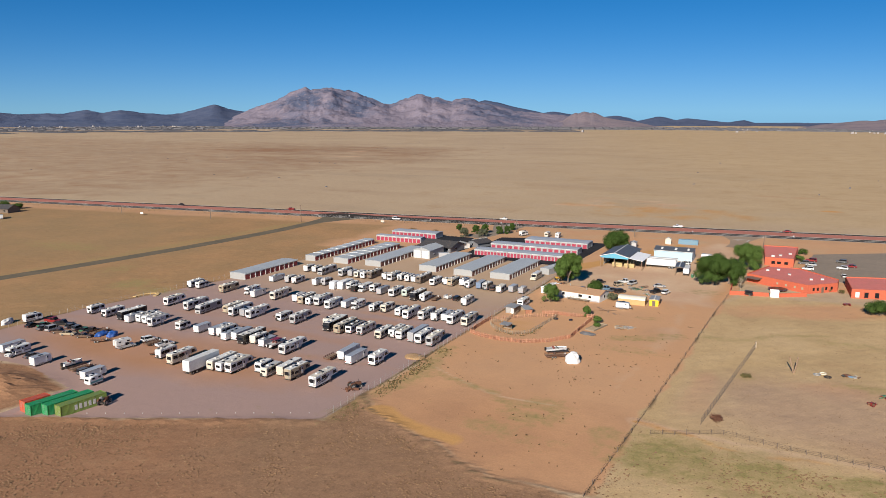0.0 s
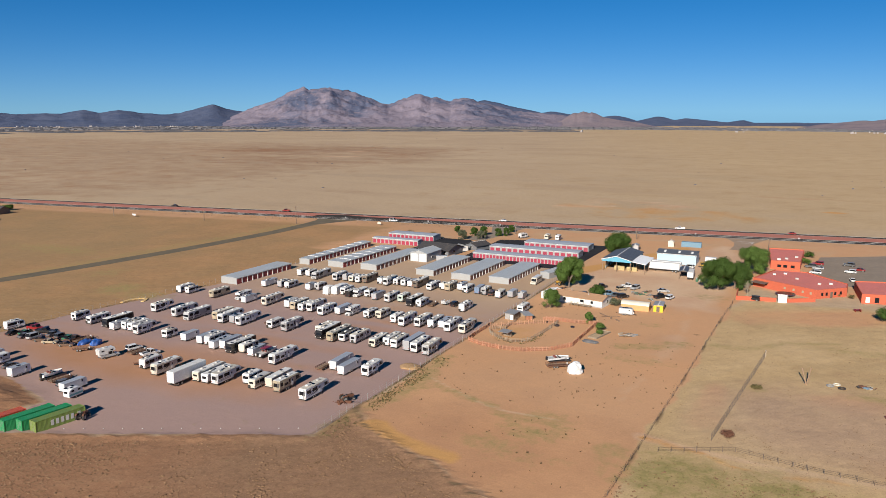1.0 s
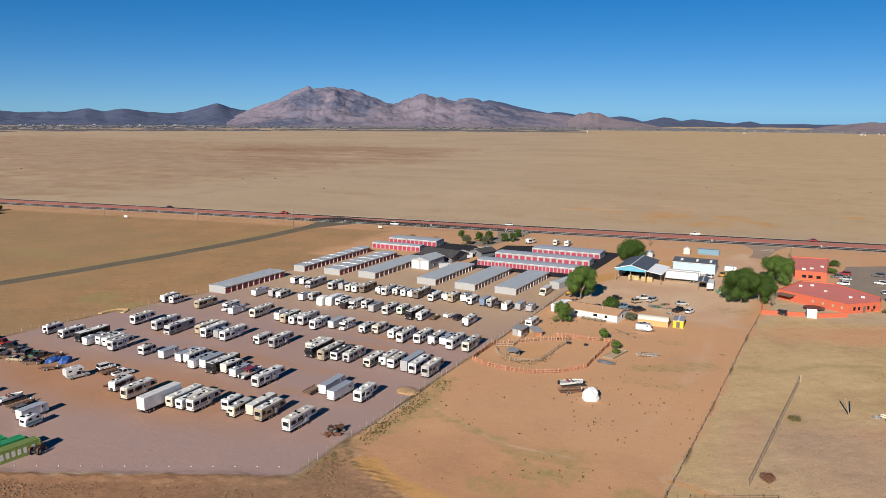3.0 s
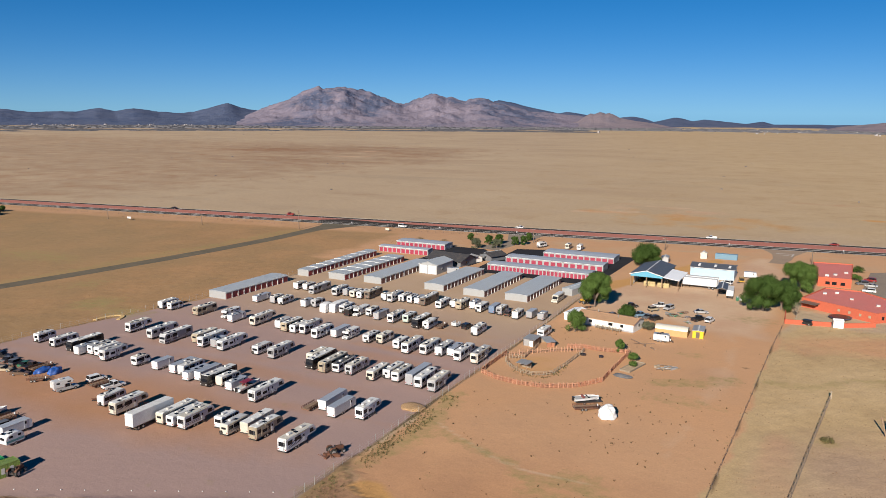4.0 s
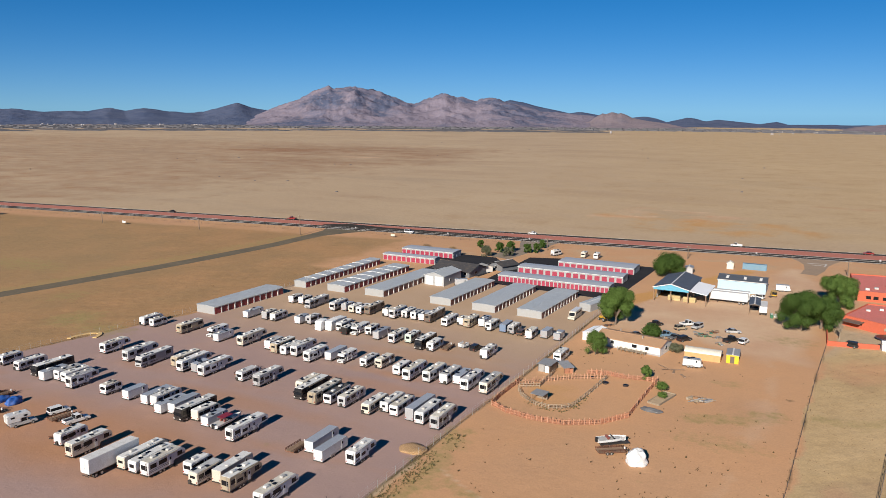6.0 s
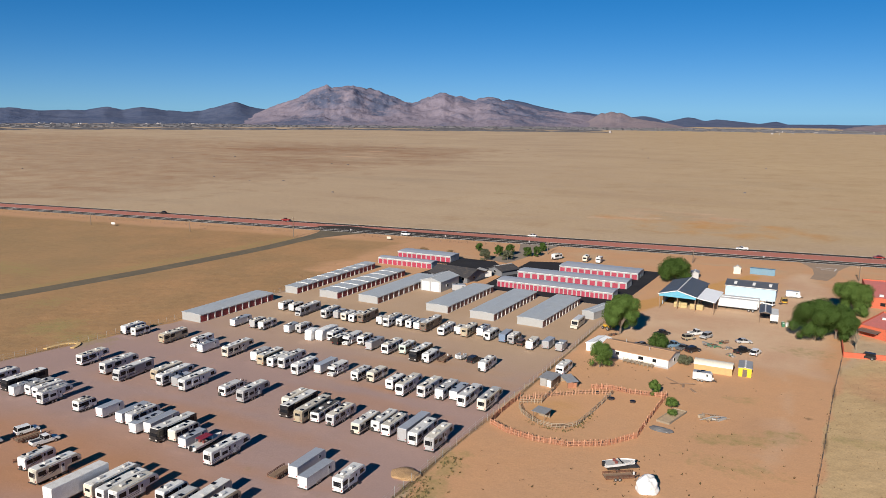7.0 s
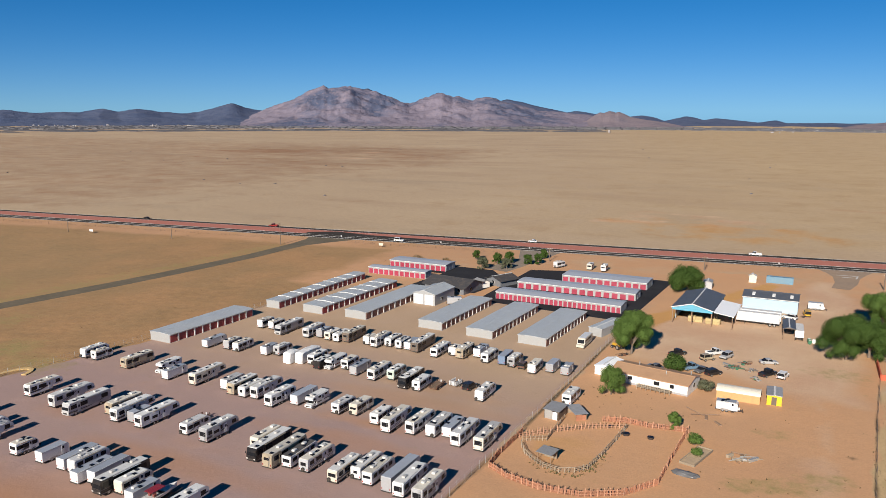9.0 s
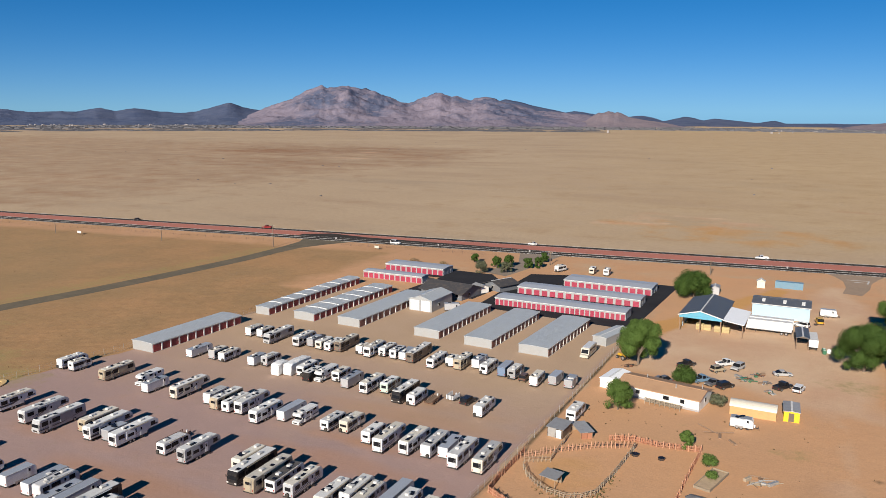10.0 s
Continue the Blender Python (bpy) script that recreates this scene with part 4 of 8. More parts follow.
def hay_stack(x, y, w, d, h, rz, n):
    """Bales, each an object of its own."""
    for k in range(n):
        bale = new("hay_bale", shared("hay_bale", lambda: a_box(-1.1, 1.1, -0.6, 0.6, 0, 0.9, bevel=0.08), HAY))
        bale.matrix_basis = pose(x + (k % 2) * 2.25, y + (k // 2 % 2) * 1.3, 0.9 * (k // 4), 0, 0, rz)
        tagged(bale, "tan bale of hay under the open barn", "hay bale", "hay in the barn")


HAY = surface("hay", (0.46, 0.36, 0.18), 0.95, grain=4, relief=0.04, each=0.2)
hay_stack(-79.0, 334.0, 0, 0, 0, 4, 7)
hay_stack(-73.5, 333.5, 0, 0, 0, -3, 6)


# pale blue shop with a slate roof and three skylights
blue = gabled("blue_shop", -66.2, 358.6, 17.3, 11.0, 4.6, 5.6, False, PALE_BLUE, SLATE_ROOF, 0.5, "pale blue metal shop with slate roof and skylights", "shop building", 0.3)
for x in (3.2, 9.6, 15.2):
    part("skylight", prism(bmesh.new(), [(1.4, 4.99), (4.0, 5.46), (4.0, 5.55), (1.4, 5.08)], "x", x - 0.5, x + 0.5), PALE_TRIM, blue, "white translucent skylight")
part("gutter", a_box(-0.3, 17.6, -0.46, -0.3, 4.35, 4.55), TRIM, blue)


# white mobile home with a brown roof
home = gabled("mobile_home", -87.6, 267.2, 19.4, 9.0, 2.6, 3.6, False, STUCCO, BROWN_SHINGLE, -9.0, "white mobile home with a brown shingle roof", "house", 0.35)
for x in (2.2, 5.0, 11.8, 15.6):
    window(home, x, -0.01, 1.65, 1.0 if x != 11.8 else 1.4, 0.9, 0)
window(home, 19.41, 4.5, 1.6, 1.0, 1.0, 90)
part("door", a_box(8.4, 9.3, -0.07, 0.0, 0.3, 2.3), WHITE, home)
part("skirting", a_box(-0.03, 19.43, -0.03, 0.0, 0, 0.45), GREY, home)
for x, y in ((5, 6), (13, 3), (18, 6.5)):
    part("roof_vent", rod(bmesh.new(), (x, y, 3.2), (x, y, 4.3), 0.12), TIN, home)
deck = empty("deck", pose(-80.6, 264.0, 0, 0, 0, -9.0), "weathered wooden deck with railing and steps", "deck")
for i in range(30):
    piece("board", shared("deck_board", lambda: a_box(-0.13, 0.13, 0, 2.1, 0.52, 0.57), PALE_WOOD), deck, 0.15 + i * 0.28, 0)
for i in range(8):
    piece("post", shared("deck_post", lambda: a_box(-0.06, 0.06, -0.06, 0.06, 0, 1.45), PALE_WOOD), deck, 0.2 + i * 1.17, 0.0)
for z in (0.85, 1.4):
    part("rail", a_box(0.1, 8.5, -0.05, 0.05, z, z + 0.09), PALE_WOOD, deck)
addition = gabled("lean_shed", -92.6, 269.8, 4.6, 8.0, 2.3, 2.8, True, STUCCO, WHITE_ROOF, -9.0, "small white shed with a pale metal roof", "shed", 0.2)


# sheds, trailers' offices and small buildings
def tunnel_shed(x, y, w, d, h, rz, label):
    """A long shed with ochre walls and a rounded white top."""
    b = empty("round_top_shed", pose(x, y, 0, 0, 0, rz), label, "shed")
    part("wall", a_box(0, w, 0, d, 0, h), OCHRE, b, "ochre timber walls")
    arc = [(d / 2 - math.cos(math.pi * i / 10) * (d / 2 + 0.1), h + 0.004 + math.sin(math.pi * i / 10) * d * 0.34) for i in range(11)]
    part("roof", prism(bmesh.new(), arc, "x", -0.1, w + 0.1), CREAM, b, "rounded cream metal roof")
    for i in range(1, 6):
        part("batten", a_box(w * i / 6 - 0.05, w * i / 6 + 0.05, -0.04, 0.0, 0, h), OCHRE, b)
    return b


tunnel_shed(-62.2, 266.6, 9.6, 3.4, 1.9, 0.0, "long ochre shed with a rounded cream roof")
ys = gabled("yellow_shed", -51.2, 267.6, 3.2, 6.2, 2.3, 2.42, True, YELLOW, TIN, 4.0, "small bright yellow shed with a tin roof", "shed", 0.15)
part("door", a_box(1.0, 2.1, -0.05, 0, 0.05, 2.0), BROWN, ys)
gabled("cream_shed", -68.6, 404.0, 2.8, 2.8, 2.5, 3.3, True, CREAM, CREAM, 5.0, "small cream garden shed near the highway", "shed", 0.2)
gabled("grey_shed", -83.0, 384.0, 3.2, 5.0, 2.6, 3.1, True, GREY, TIN, 5.0, "small grey shed behind the barn tree", "shed", 0.2)


def box_container(x, y, length, rz, material, label, bars=None, width=2.44, height=2.6):
    """A shipping container lying along its own y."""
    c = empty("shipping_container", pose(x, y, 0, 0, 0, rz), label, "container", "containers at the yard")
    part("body", a_box(0.06, width - 0.06, 0.06, length - 0.06, 0.14, height - 0.05), material, c)
    for xx in (0.0, width - 0.14):
        for yy in (0.0, length - 0.14):
            part("corner_post", a_box(xx, xx + 0.14, yy, yy + 0.14, 0.0, height), material, c)
        for z in (0.02, height - 0.14):
            part("side_rail", a_box(xx + 0.02, xx + 0.12, 0.14, length - 0.14, z, z + 0.13), material, c)
    for yy in (0.02, length - 0.12):
        for z in (0.02, height - 0.14):
            part("end_rail", a_box(0.14, width - 0.14, yy, yy + 0.1, z, z + 0.13), material, c)
    for xx in (0.45, 0.95, 1.5, 2.0):
        part("lock_rod", rod(bmesh.new(), (xx, 0.02, 0.2), (xx, 0.02, height - 0.2), 0.03), RIM, c)
    for xx in (0.16, width / 2 + 0.02):
        part("door", a_box(xx, xx + width / 2 - 0.2, 0.03, 0.06, 0.18, height - 0.18), material, c)
    if bars:
        for a, b, z0, z1 in bars:
            part("lettering_bar", a_box(width - 0.055, width - 0.03, length * a, length * b, z0, z1), LINE, c, "white painted sign block")
    return c


box_container(-62.4, 409.4, 9.8, -90.0, BOX_BLUE, "pale blue container office near the highway")


# ---- caravans, motorhomes and trailers ----
def wheel(parent, x, y, r=0.36, w=0.24):
    """A wheel whose outer face looks away from x = 0."""
    t = piece("wheel", shared("tyre_%d_%d" % (r * 100, w * 100), lambda: rod(bmesh.new(), (-w / 2, 0, 0), (w / 2, 0, 0), r, 14), TYRE), parent, x, y, r)
    piece("rim", shared("rim_%d_%d" % (r * 100, w * 100), lambda: rod(bmesh.new(), (-w / 2 - 0.015, 0, 0), (w / 2 + 0.015, 0, 0), r * 0.55, 10), RIM), t)
    return t


def side_windows(rv, w, spots, z, h):
    for y, length in spots:
        for side in (-1, 1):
            piece("window", shared("side_window_%d_%d" % (length * 100, h * 100), lambda: a_box(-0.02, 0.02, -length / 2, length / 2, -h / 2, h / 2, bevel=0.012), GLASS), rv, side * (w / 2 + 0.004), y, z)


def end_window(rv, width, z, h, y=0.0):
    piece("window", shared("end_window_%d_%d" % (width * 100, h * 100), lambda: a_box(-width / 2, width / 2, -0.025, 0.02, -h / 2, h / 2, bevel=0.012), GLASS), rv, 0, y, z)


def rooftop(rv, L, top, r, w, units=2):
    """Air conditioners, vents and hatches."""
    for i in range(units):
        y = L * (0.3 + 0.42 * i) + r.uniform(-0.5, 0.5)
        piece("air_conditioner", shared("air_conditioner", lambda: prism(bmesh.new(), [(-0.55, 0), (0.6, 0), (0.5, 0.3), (-0.3, 0.36), (-0.5, 0.28)], "x", -0.36, 0.36, bevel=0.06), PLASTIC), rv, r.uniform(-0.1, 0.1), y, top)
    for i in range(r.randint(2, 3)):
        m = GLASS if r.random() < 0.75 else PLASTIC
        piece("roof_vent", shared("roof_vent_" + m.name, lambda: a_box(-0.38, 0.38, -0.38, 0.38, 0, 0.14, bevel=0.05), m), rv, r.choice((-0.55, 0.5)) + r.uniform(-0.15, 0.15), r.uniform(0.7, L - 1.6), top)
    if r.random() < 0.45:
        piece("roof_hatch", shared("roof_hatch", lambda: a_box(-0.3, 0.3, -0.55, 0.55, 0, 0.1, bevel=0.04), GLASS), rv, r.uniform(-0.4, 0.4), r.uniform(1.2, L - 2.2), top)


def stripe(rv, w, L, z, h, material, y0=0.05, rake=0.0):
    for side in (1,):
        key = "stripe_%d_%d_%s_%d" % ((L - y0) * 10, h * 100, material.name, rake * 100)
        piece("stripe", shared(key, lambda: prism(bmesh.new(), [(0.02, 0), (L - y0, rake), (L - y0, rake + h), (0.02, h)], "x", -0.011, 0.011), material), rv, side * (w / 2 + 0.002), y0, z)


def livery(rv, w, L, z0, z1, r, dark):
    """Bands, pinstripes and swooshes on the door side, sprayed in two or three greys or browns."""
    inks = [STRIPES[4] if dark else r.choice((STRIPES[0], STRIPES[4])), r.choice((STRIPES[0], STRIPES[4], STRIPES[2], r.choice(STRIPES))), STRIPES[0]]
    tall, shapes, style = z1 - z0, [], r.random()
    low = z0 + tall * r.uniform(0.07, 0.14)
    if r.random() < 0.55:
        shapes.append(([(0.06, z0 + 0.04), (L - 0.4, z0 + 0.04), (L - 0.4, low), (0.06, low)], 2))
    if style < 0.45:
        for k in range(r.randint(2, 4)):
            y, run, up = L * r.uniform(0.02, 0.45), L * r.uniform(0.30, 0.50), tall * r.uniform(0.25, 0.55)
            z, h = low + tall * r.uniform(0.02, 0.22), tall * r.uniform(0.05, 0.13)
            e = min(y + run, L - 0.3)
            shapes.append(([(y, z), ((y + e) / 2, z + up * 0.22), (e, z + up), (e - 0.12, z + up + h * 0.5), ((y + e) / 2 - 0.1, z + up * 0.22 + h)], k % 2))
    elif style < 0.8:
        z = low + tall * r.uniform(0.06, 0.16)
        h = tall * r.uniform(0.08, 0.18)
        bend = L * r.uniform(0.45, 0.7)
        shapes.append(([(0.06, z), (bend, z), (L - 0.45, z + tall * 0.3), (L - 0.45, z + tall * 0.3 + h * 0.6), (bend - 0.2, z + h), (0.06, z + h)], 0))
        shapes.append(([(0.06, z + h + 0.1), (bend - 0.5, z + h + 0.1), (bend - 0.5, z + h + 0.17), (0.06, z + h + 0.17)], 1))
    else:
        for k in range(2):
            z = low + tall * (0.12 + 0.14 * k)
            shapes.append(([(0.06, z), (L - 0.5, z), (L - 0.5, z + 0.09), (0.06, z + 0.09)], k))
    bm = bmesh.new()
    for k, (profile, ink) in enumerate(shapes):
        old = set(bm.faces)
        prism(bm, profile, "x", w / 2 - 0.004, w / 2 + 0.010 + 0.003 * k)
        for f in set(bm.faces) - old:
            f.material_index = ink
    ob = part("decal", bm, inks[0], rv, "sprayed dark graphics")
    ob.data.materials.append(inks[1])
    ob.data.materials.append(inks[2])


def door(rv, w, y, z0, h=1.85, wd=0.7, m=None):
    d = piece("door", shared("side_door_%d" % (h * 100) + (m or WHITE).name, lambda: a_box(-0.02, 0.02, -wd / 2, wd / 2, 0, h, bevel=0.012), m or WHITE), rv, w / 2 + 0.012, y, z0)
    piece("pane", shared("door_pane", lambda: a_box(-0.012, 0.012, -0.2, 0.2, 1.05, 1.6), GLASS), d, 0.02)
    piece("step", shared("door_step", lambda: a_box(0, 0.35, -0.33, 0.33, -0.28, -0.22), STEEL), d)


def coupling(rv, y, z=0.5):
    bm = bmesh.new()
    rod(bm, (-0.75, y - 0.3, z), (0, y + 1.15, z), 0.06, 6)
    rod(bm, (0.75, y - 0.3, z), (0, y + 1.15, z), 0.06, 6)
    rod(bm, (0, y + 1.0, 0), (0, y + 1.0, z + 0.45), 0.05, 6)
    part("coupling", bm, STEEL, rv, "steel tow coupling")
    piece("gas_bottle", shared("gas_bottle", lambda: rod(bmesh.new(), (0, 0, 0), (0, 0, 0.6), 0.17, 10), WHITE), rv, -0.2, y + 0.25, z + 0.03)


def awning(rv, w, y0, y1, z):
    part("awning", rod(bmesh.new(), (w / 2 + 0.1, y0, z), (w / 2 + 0.1, y1, z), 0.085, 8), r_choice[0], rv, "rolled awning")


r_choice = [WHITE]


def bumper(rv, w, z=0.5, spare=False):
    part("bumper", a_box(-w / 2 + 0.1, w / 2 - 0.1, -0.18, -0.06, z - 0.08, z + 0.06), STEEL, rv)
    for s in (-1, 1):
        piece("tail_light", shared("tail_light", lambda: a_box(-0.1, 0.1, -0.03, 0.02, -0.14, 0.14), TAIL), rv, s * (w / 2 - 0.22), 0, z + 0.45)
    if spare:
        piece("spare_wheel", shared("spare_wheel", lambda: rod(bmesh.new(), (0, -0.3, 0), (0, -0.06, 0), 0.36, 14), TYRE), rv, r_offset[0], -0.02, z + 0.5)


r_offset = [0.0]
TAIL = surface("tail_light", (0.30, 0.02, 0.02), 0.3)
NAMES = {"d": "dark-roofed white", "s": "silver", "e": "sage green", "u": "steel-blue", "w": "white", "c": "cream", "t": "tan", "g": "grey", "b": "brown", "k": "black", "r": "white", "o": "brown"}


def travel_trailer(m, L, co, r):
    w, top, low = 2.15, r.uniform(2.6, 2.85), 0.5
    rv = empty("travel_trailer", m, "%s travel trailer parked in a row on gravel" % NAMES[co], "travel trailer", "parked caravans")
    rake = r.choice((0.25, 0.5, 0.8))
    prof = [(0.0, low + 0.1), (0.0, top - 0.2), (0.16, top), (L - rake - 0.35, top), (L - rake * 0.45, top - 0.45), (L, low + 1.1), (L - 0.12, low + 0.15), (L - 0.45, low), (0.15, low)]
    part("body", prism(bmesh.new(), prof, "x", -w / 2, w / 2, bevel=0.07, segments=2), BODY[co], rv)
    part("roof", prism(bmesh.new(), [(0.14, top - 0.02), (L - rake - 0.4, top - 0.02), (L - rake - 0.45, top + 0.045), (0.2, top + 0.045)], "x", -w / 2 + 0.09, w / 2 - 0.09), ROOF_DARK if co == "d" else r.choice((ROOF, ROOF, ROOF_TAN, ROOF_GREY)), rv)
    part("chassis", a_box(-w / 2 + 0.25, w / 2 - 0.25, 0.1, L - 0.3, low - 0.18, low - 0.005), STEEL, rv)
    ax = L * 0.42
    for dy in (-0.42, 0.42):
        for s in (-1, 1):
            wheel(rv, s * (w / 2 - 0.12), ax + dy)
    side_windows(rv, w, [(L * 0.15, 1.3), (L * 0.39, 1.8), (L * 0.80, 1.2)], top - 0.88, 0.78)
    door(rv, w, L * 0.62, low + 0.15)
    if r.random() < 0.7:
        end_window(rv, r.choice((1.2, 1.6, 0.8)), top - 0.92, r.choice((0.5, 0.7)))
    livery(rv, w, L - 0.5, low + 0.05, top - 0.35, r, r.random() < 0.5)
    rooftop(rv, L, top + 0.04, r, w, 1 if L < 8 else 2)
    r_choice[0], r_offset[0] = r.choice((WHITE, GREY, TAN)), r.choice((-0.6, 0.0, 0.6))
    awning(rv, w, L * 0.2, L * 0.75, top - 0.12)
    bumper(rv, w, low - 0.05, r.random() < 0.5)
    coupling(rv, L - 0.1, low - 0.08)
    return rv


def fifth_wheel(m, L, co, r):
    w, top, low = 2.2, r.uniform(3.1, 3.3), 0.64
    rv = empty("fifth_wheel_trailer", m, "large %s fifth-wheel trailer parked on gravel" % NAMES[co], "fifth-wheel trailer", "parked caravans")
    n = 2.7
    prof = [(0.0, low), (0.0, top - 0.22), (0.18, top - 0.04), (L - n, top), (L - 0.9, top - 0.06), (L - 0.15, top - 0.6), (L, top - 1.2), (L - 0.1, top - 1.75), (L - n, top - 1.85), (L - n - 0.35, top - 2.05), (L - n - 0.4, low)]
    part("body", prism(bmesh.new(), prof, "x", -w / 2, w / 2, bevel=0.07, segments=2), BODY[co], rv)
    part("roof", prism(bmesh.new(), [(0.22, top - 0.05), (L - n, top - 0.02), (L - 1.0, top - 0.07), (L - 1.0, top), (L - n, top + 0.05), (0.22, top + 0.015)], "x", -w / 2 + 0.1, w / 2 - 0.1), r.choice((ROOF, ROOF, ROOF_TAN, ROOF_GREY)), rv)
    part("chassis", a_box(-w / 2 + 0.25, w / 2 - 0.25, 0.1, L - n - 0.6, low - 0.2, low - 0.005), STEEL, rv)
    part("pin_box", prism(bmesh.new(), [(L - 1.9, top - 1.84), (L - 0.9, top - 1.8), (L - 1.1, top - 2.2), (L - 1.5, top - 2.25)], "x", -0.3, 0.3), STEEL, rv)
    for s in (-1, 1):
        part("landing_leg", rod(bmesh.new(), (s * 0.95, L - n - 0.2, 0), (s * 0.95, L - n - 0.2, low + 0.8), 0.06, 6), STEEL, rv)
    ax = L * 0.36
    for dy in (-0.44, 0.44):
        for s in (-1, 1):
            wheel(rv, s * (w / 2 - 0.13), ax + dy, 0.38)
    side_windows(rv, w, [(L * 0.13, 1.5), (L * 0.38, 2.0), (L - 1.5, 1.2)], top - 1.0, 0.85)
    door(rv, w, L * 0.58, low + 0.12, 1.9)
    end_window(rv, 1.6, top - 1.15, 0.95)
    s1 = r.choice((STRIPES[0], STRIPES[4], STRIPES[1]))
    livery(rv, w, L - n - 0.3, low + 0.05, top - 0.4, r, r.random() < 0.6)
    part("nose_stripe", prism(bmesh.new(), [(L - 2.4, top - 1.5), (L - 0.35, top - 1.45), (L - 0.35, top - 1.15), (L - 1.9, top - 1.2)], "x", w / 2 - 0.005, w / 2 + 0.012), s1, rv)
    if r.random() < 0.65:
        y0 = L * r.uniform(0.16, 0.24)
        part("slide_out", a_box(-w / 2 - 0.16, -w / 2 + 0.02, y0, y0 + 2.6, low + 0.25, top - 0.35, bevel=0.03), BODY[co], rv)
        part("slide_frame", prism(bmesh.new(), [(0, 0), (2.3, 0), (2.3, 1.75), (0, 1.75)], "x", 0, 0.05, bevel=0.02), BODY[co], rv).matrix_basis = pose(w / 2, y0, low + 0.4)
        piece("window", shared("slide_window", lambda: a_box(-0.012, 0.012, -0.75, 0.75, -0.32, 0.32, bevel=0.01), GLASS), rv, w / 2 + 0.055, y0 + 1.15, top - 1.35)
    rooftop(rv, L - 1, top + 0.02, r, w, 2)
    r_choice[0], r_offset[0] = r.choice((WHITE, GREY, TAN)), 0.0
    awning(rv, w, L * 0.3, L * 0.75, top - 0.18)
    bumper(rv, w, low - 0.1)
    part("ladder", _ladder(low + 0.2, top), RIM, rv, "rear roof ladder").matrix_basis = pose(w / 2 - 0.45, -0.07, 0)
    return rv


def _ladder(z0, z1):
    bm = bmesh.new()
    for x in (-0.18, 0.18):
        rod(bm, (x, 0, z0), (x, 0, z1), 0.025, 5)
    for i in range(7):
        z = z0 + (z1 - z0) * i / 7
        rod(bm, (-0.18, 0, z), (0.18, 0, z), 0.02, 5)
    return bm


def motorhome(m, L, co, r):
    w, top, low = 2.25, r.uniform(2.95, 3.15), 0.42
    front_near = co in "kg" or co != "w" and r.random() < 0.3
    rv = empty("motorhome", m, "%s coach motorhome with dark windows parked on gravel" % NAMES[co], "motorhome", "parked caravans")
    prof = [(0.1, low), (0.0, low + 0.5), (0.06, low + 1.25), (0.28, top - 0.3), (0.55, top), (L - 0.3, top), (L, top - 0.3), (L, low + 0.1), (L - 0.4, low)]
    if not front_near:
        prof = [(L - y, z) for y, z in prof]
    part("body", prism(bmesh.new(), prof, "x", -w / 2, w / 2, bevel=0.09, segments=2), BODY[co], rv)
    part("roof", a_box(-w / 2 + 0.03, w / 2 - 0.03, 0.5, L - 0.4, top - 0.10, top + 0.045, bevel=0.04), ROOF if co in "kg" else r.choice((ROOF, ROOF_TAN)), rv)
    if front_near:
        part("windscreen", prism(bmesh.new(), [(0.03, low + 1.2), (0.27, top - 0.42), (0.33, top - 0.42), (0.09, low + 1.2)], "x", -w / 2 + 0.12, w / 2 - 0.12), GLASS, rv, "wide dark windscreen")
        for s in (-1, 1):
            piece("headlight", shared("headlight", lambda: a_box(-0.22, 0.22, -0.03, 0.03, -0.12, 0.12, bevel=0.02), LINE), rv, s * 0.9, 0.0, low + 0.55)
            part("wing_mirror", a_box(s * (w / 2 + 0.18) - 0.07, s * (w / 2 + 0.18) + 0.07, 0.1, 0.22, low + 1.4, low + 1.85), BLACK, rv)
        part("grille", a_box(-0.6, 0.6, -0.02, 0.03, low + 0.28, low + 0.62, bevel=0.01), STEEL, rv)
    else:
        end_window(rv, 1.3, top - 0.85, 0.55, 0.0)
        bumper(rv, w, low + 0.2)
        part("ladder", _ladder(low + 0.4, top), RIM, rv, "rear roof ladder").matrix_basis = pose(w / 2 - 0.5, -0.08, 0)
    for y in ((L * 0.16, L * 0.74) if front_near else (L * 0.26, L * 0.84)):
        for s in (-1, 1):
            wheel(rv, s * (w / 2 - 0.14), y, 0.48, 0.28)
    side_windows(rv, w, [(L * 0.13, 1.5), (L * 0.36, 1.9), (L * 0.6, 1.7), (L * 0.84, 1.8)], top - 0.98, 0.95)
    door(rv, w, L * 0.24, low + 0.2, 1.95, m=BODY[co])
    livery(rv, w, L - 0.3, low + 0.1, top - 0.35, r, True)
    if r.random() < 0.6:
        part("slide_out", a_box(w / 2 - 0.02, w / 2 + 0.07, L * 0.44, L * 0.72, low + 0.7, top - 0.3, bevel=0.03), BODY[co], rv)
    rooftop(rv, L, top + 0.04, r, w, 2)
    r_choice[0] = r.choice((WHITE, GREY, TAN))
    awning(rv, w, L * 0.25, L * 0.8, top - 0.16)
    return rv


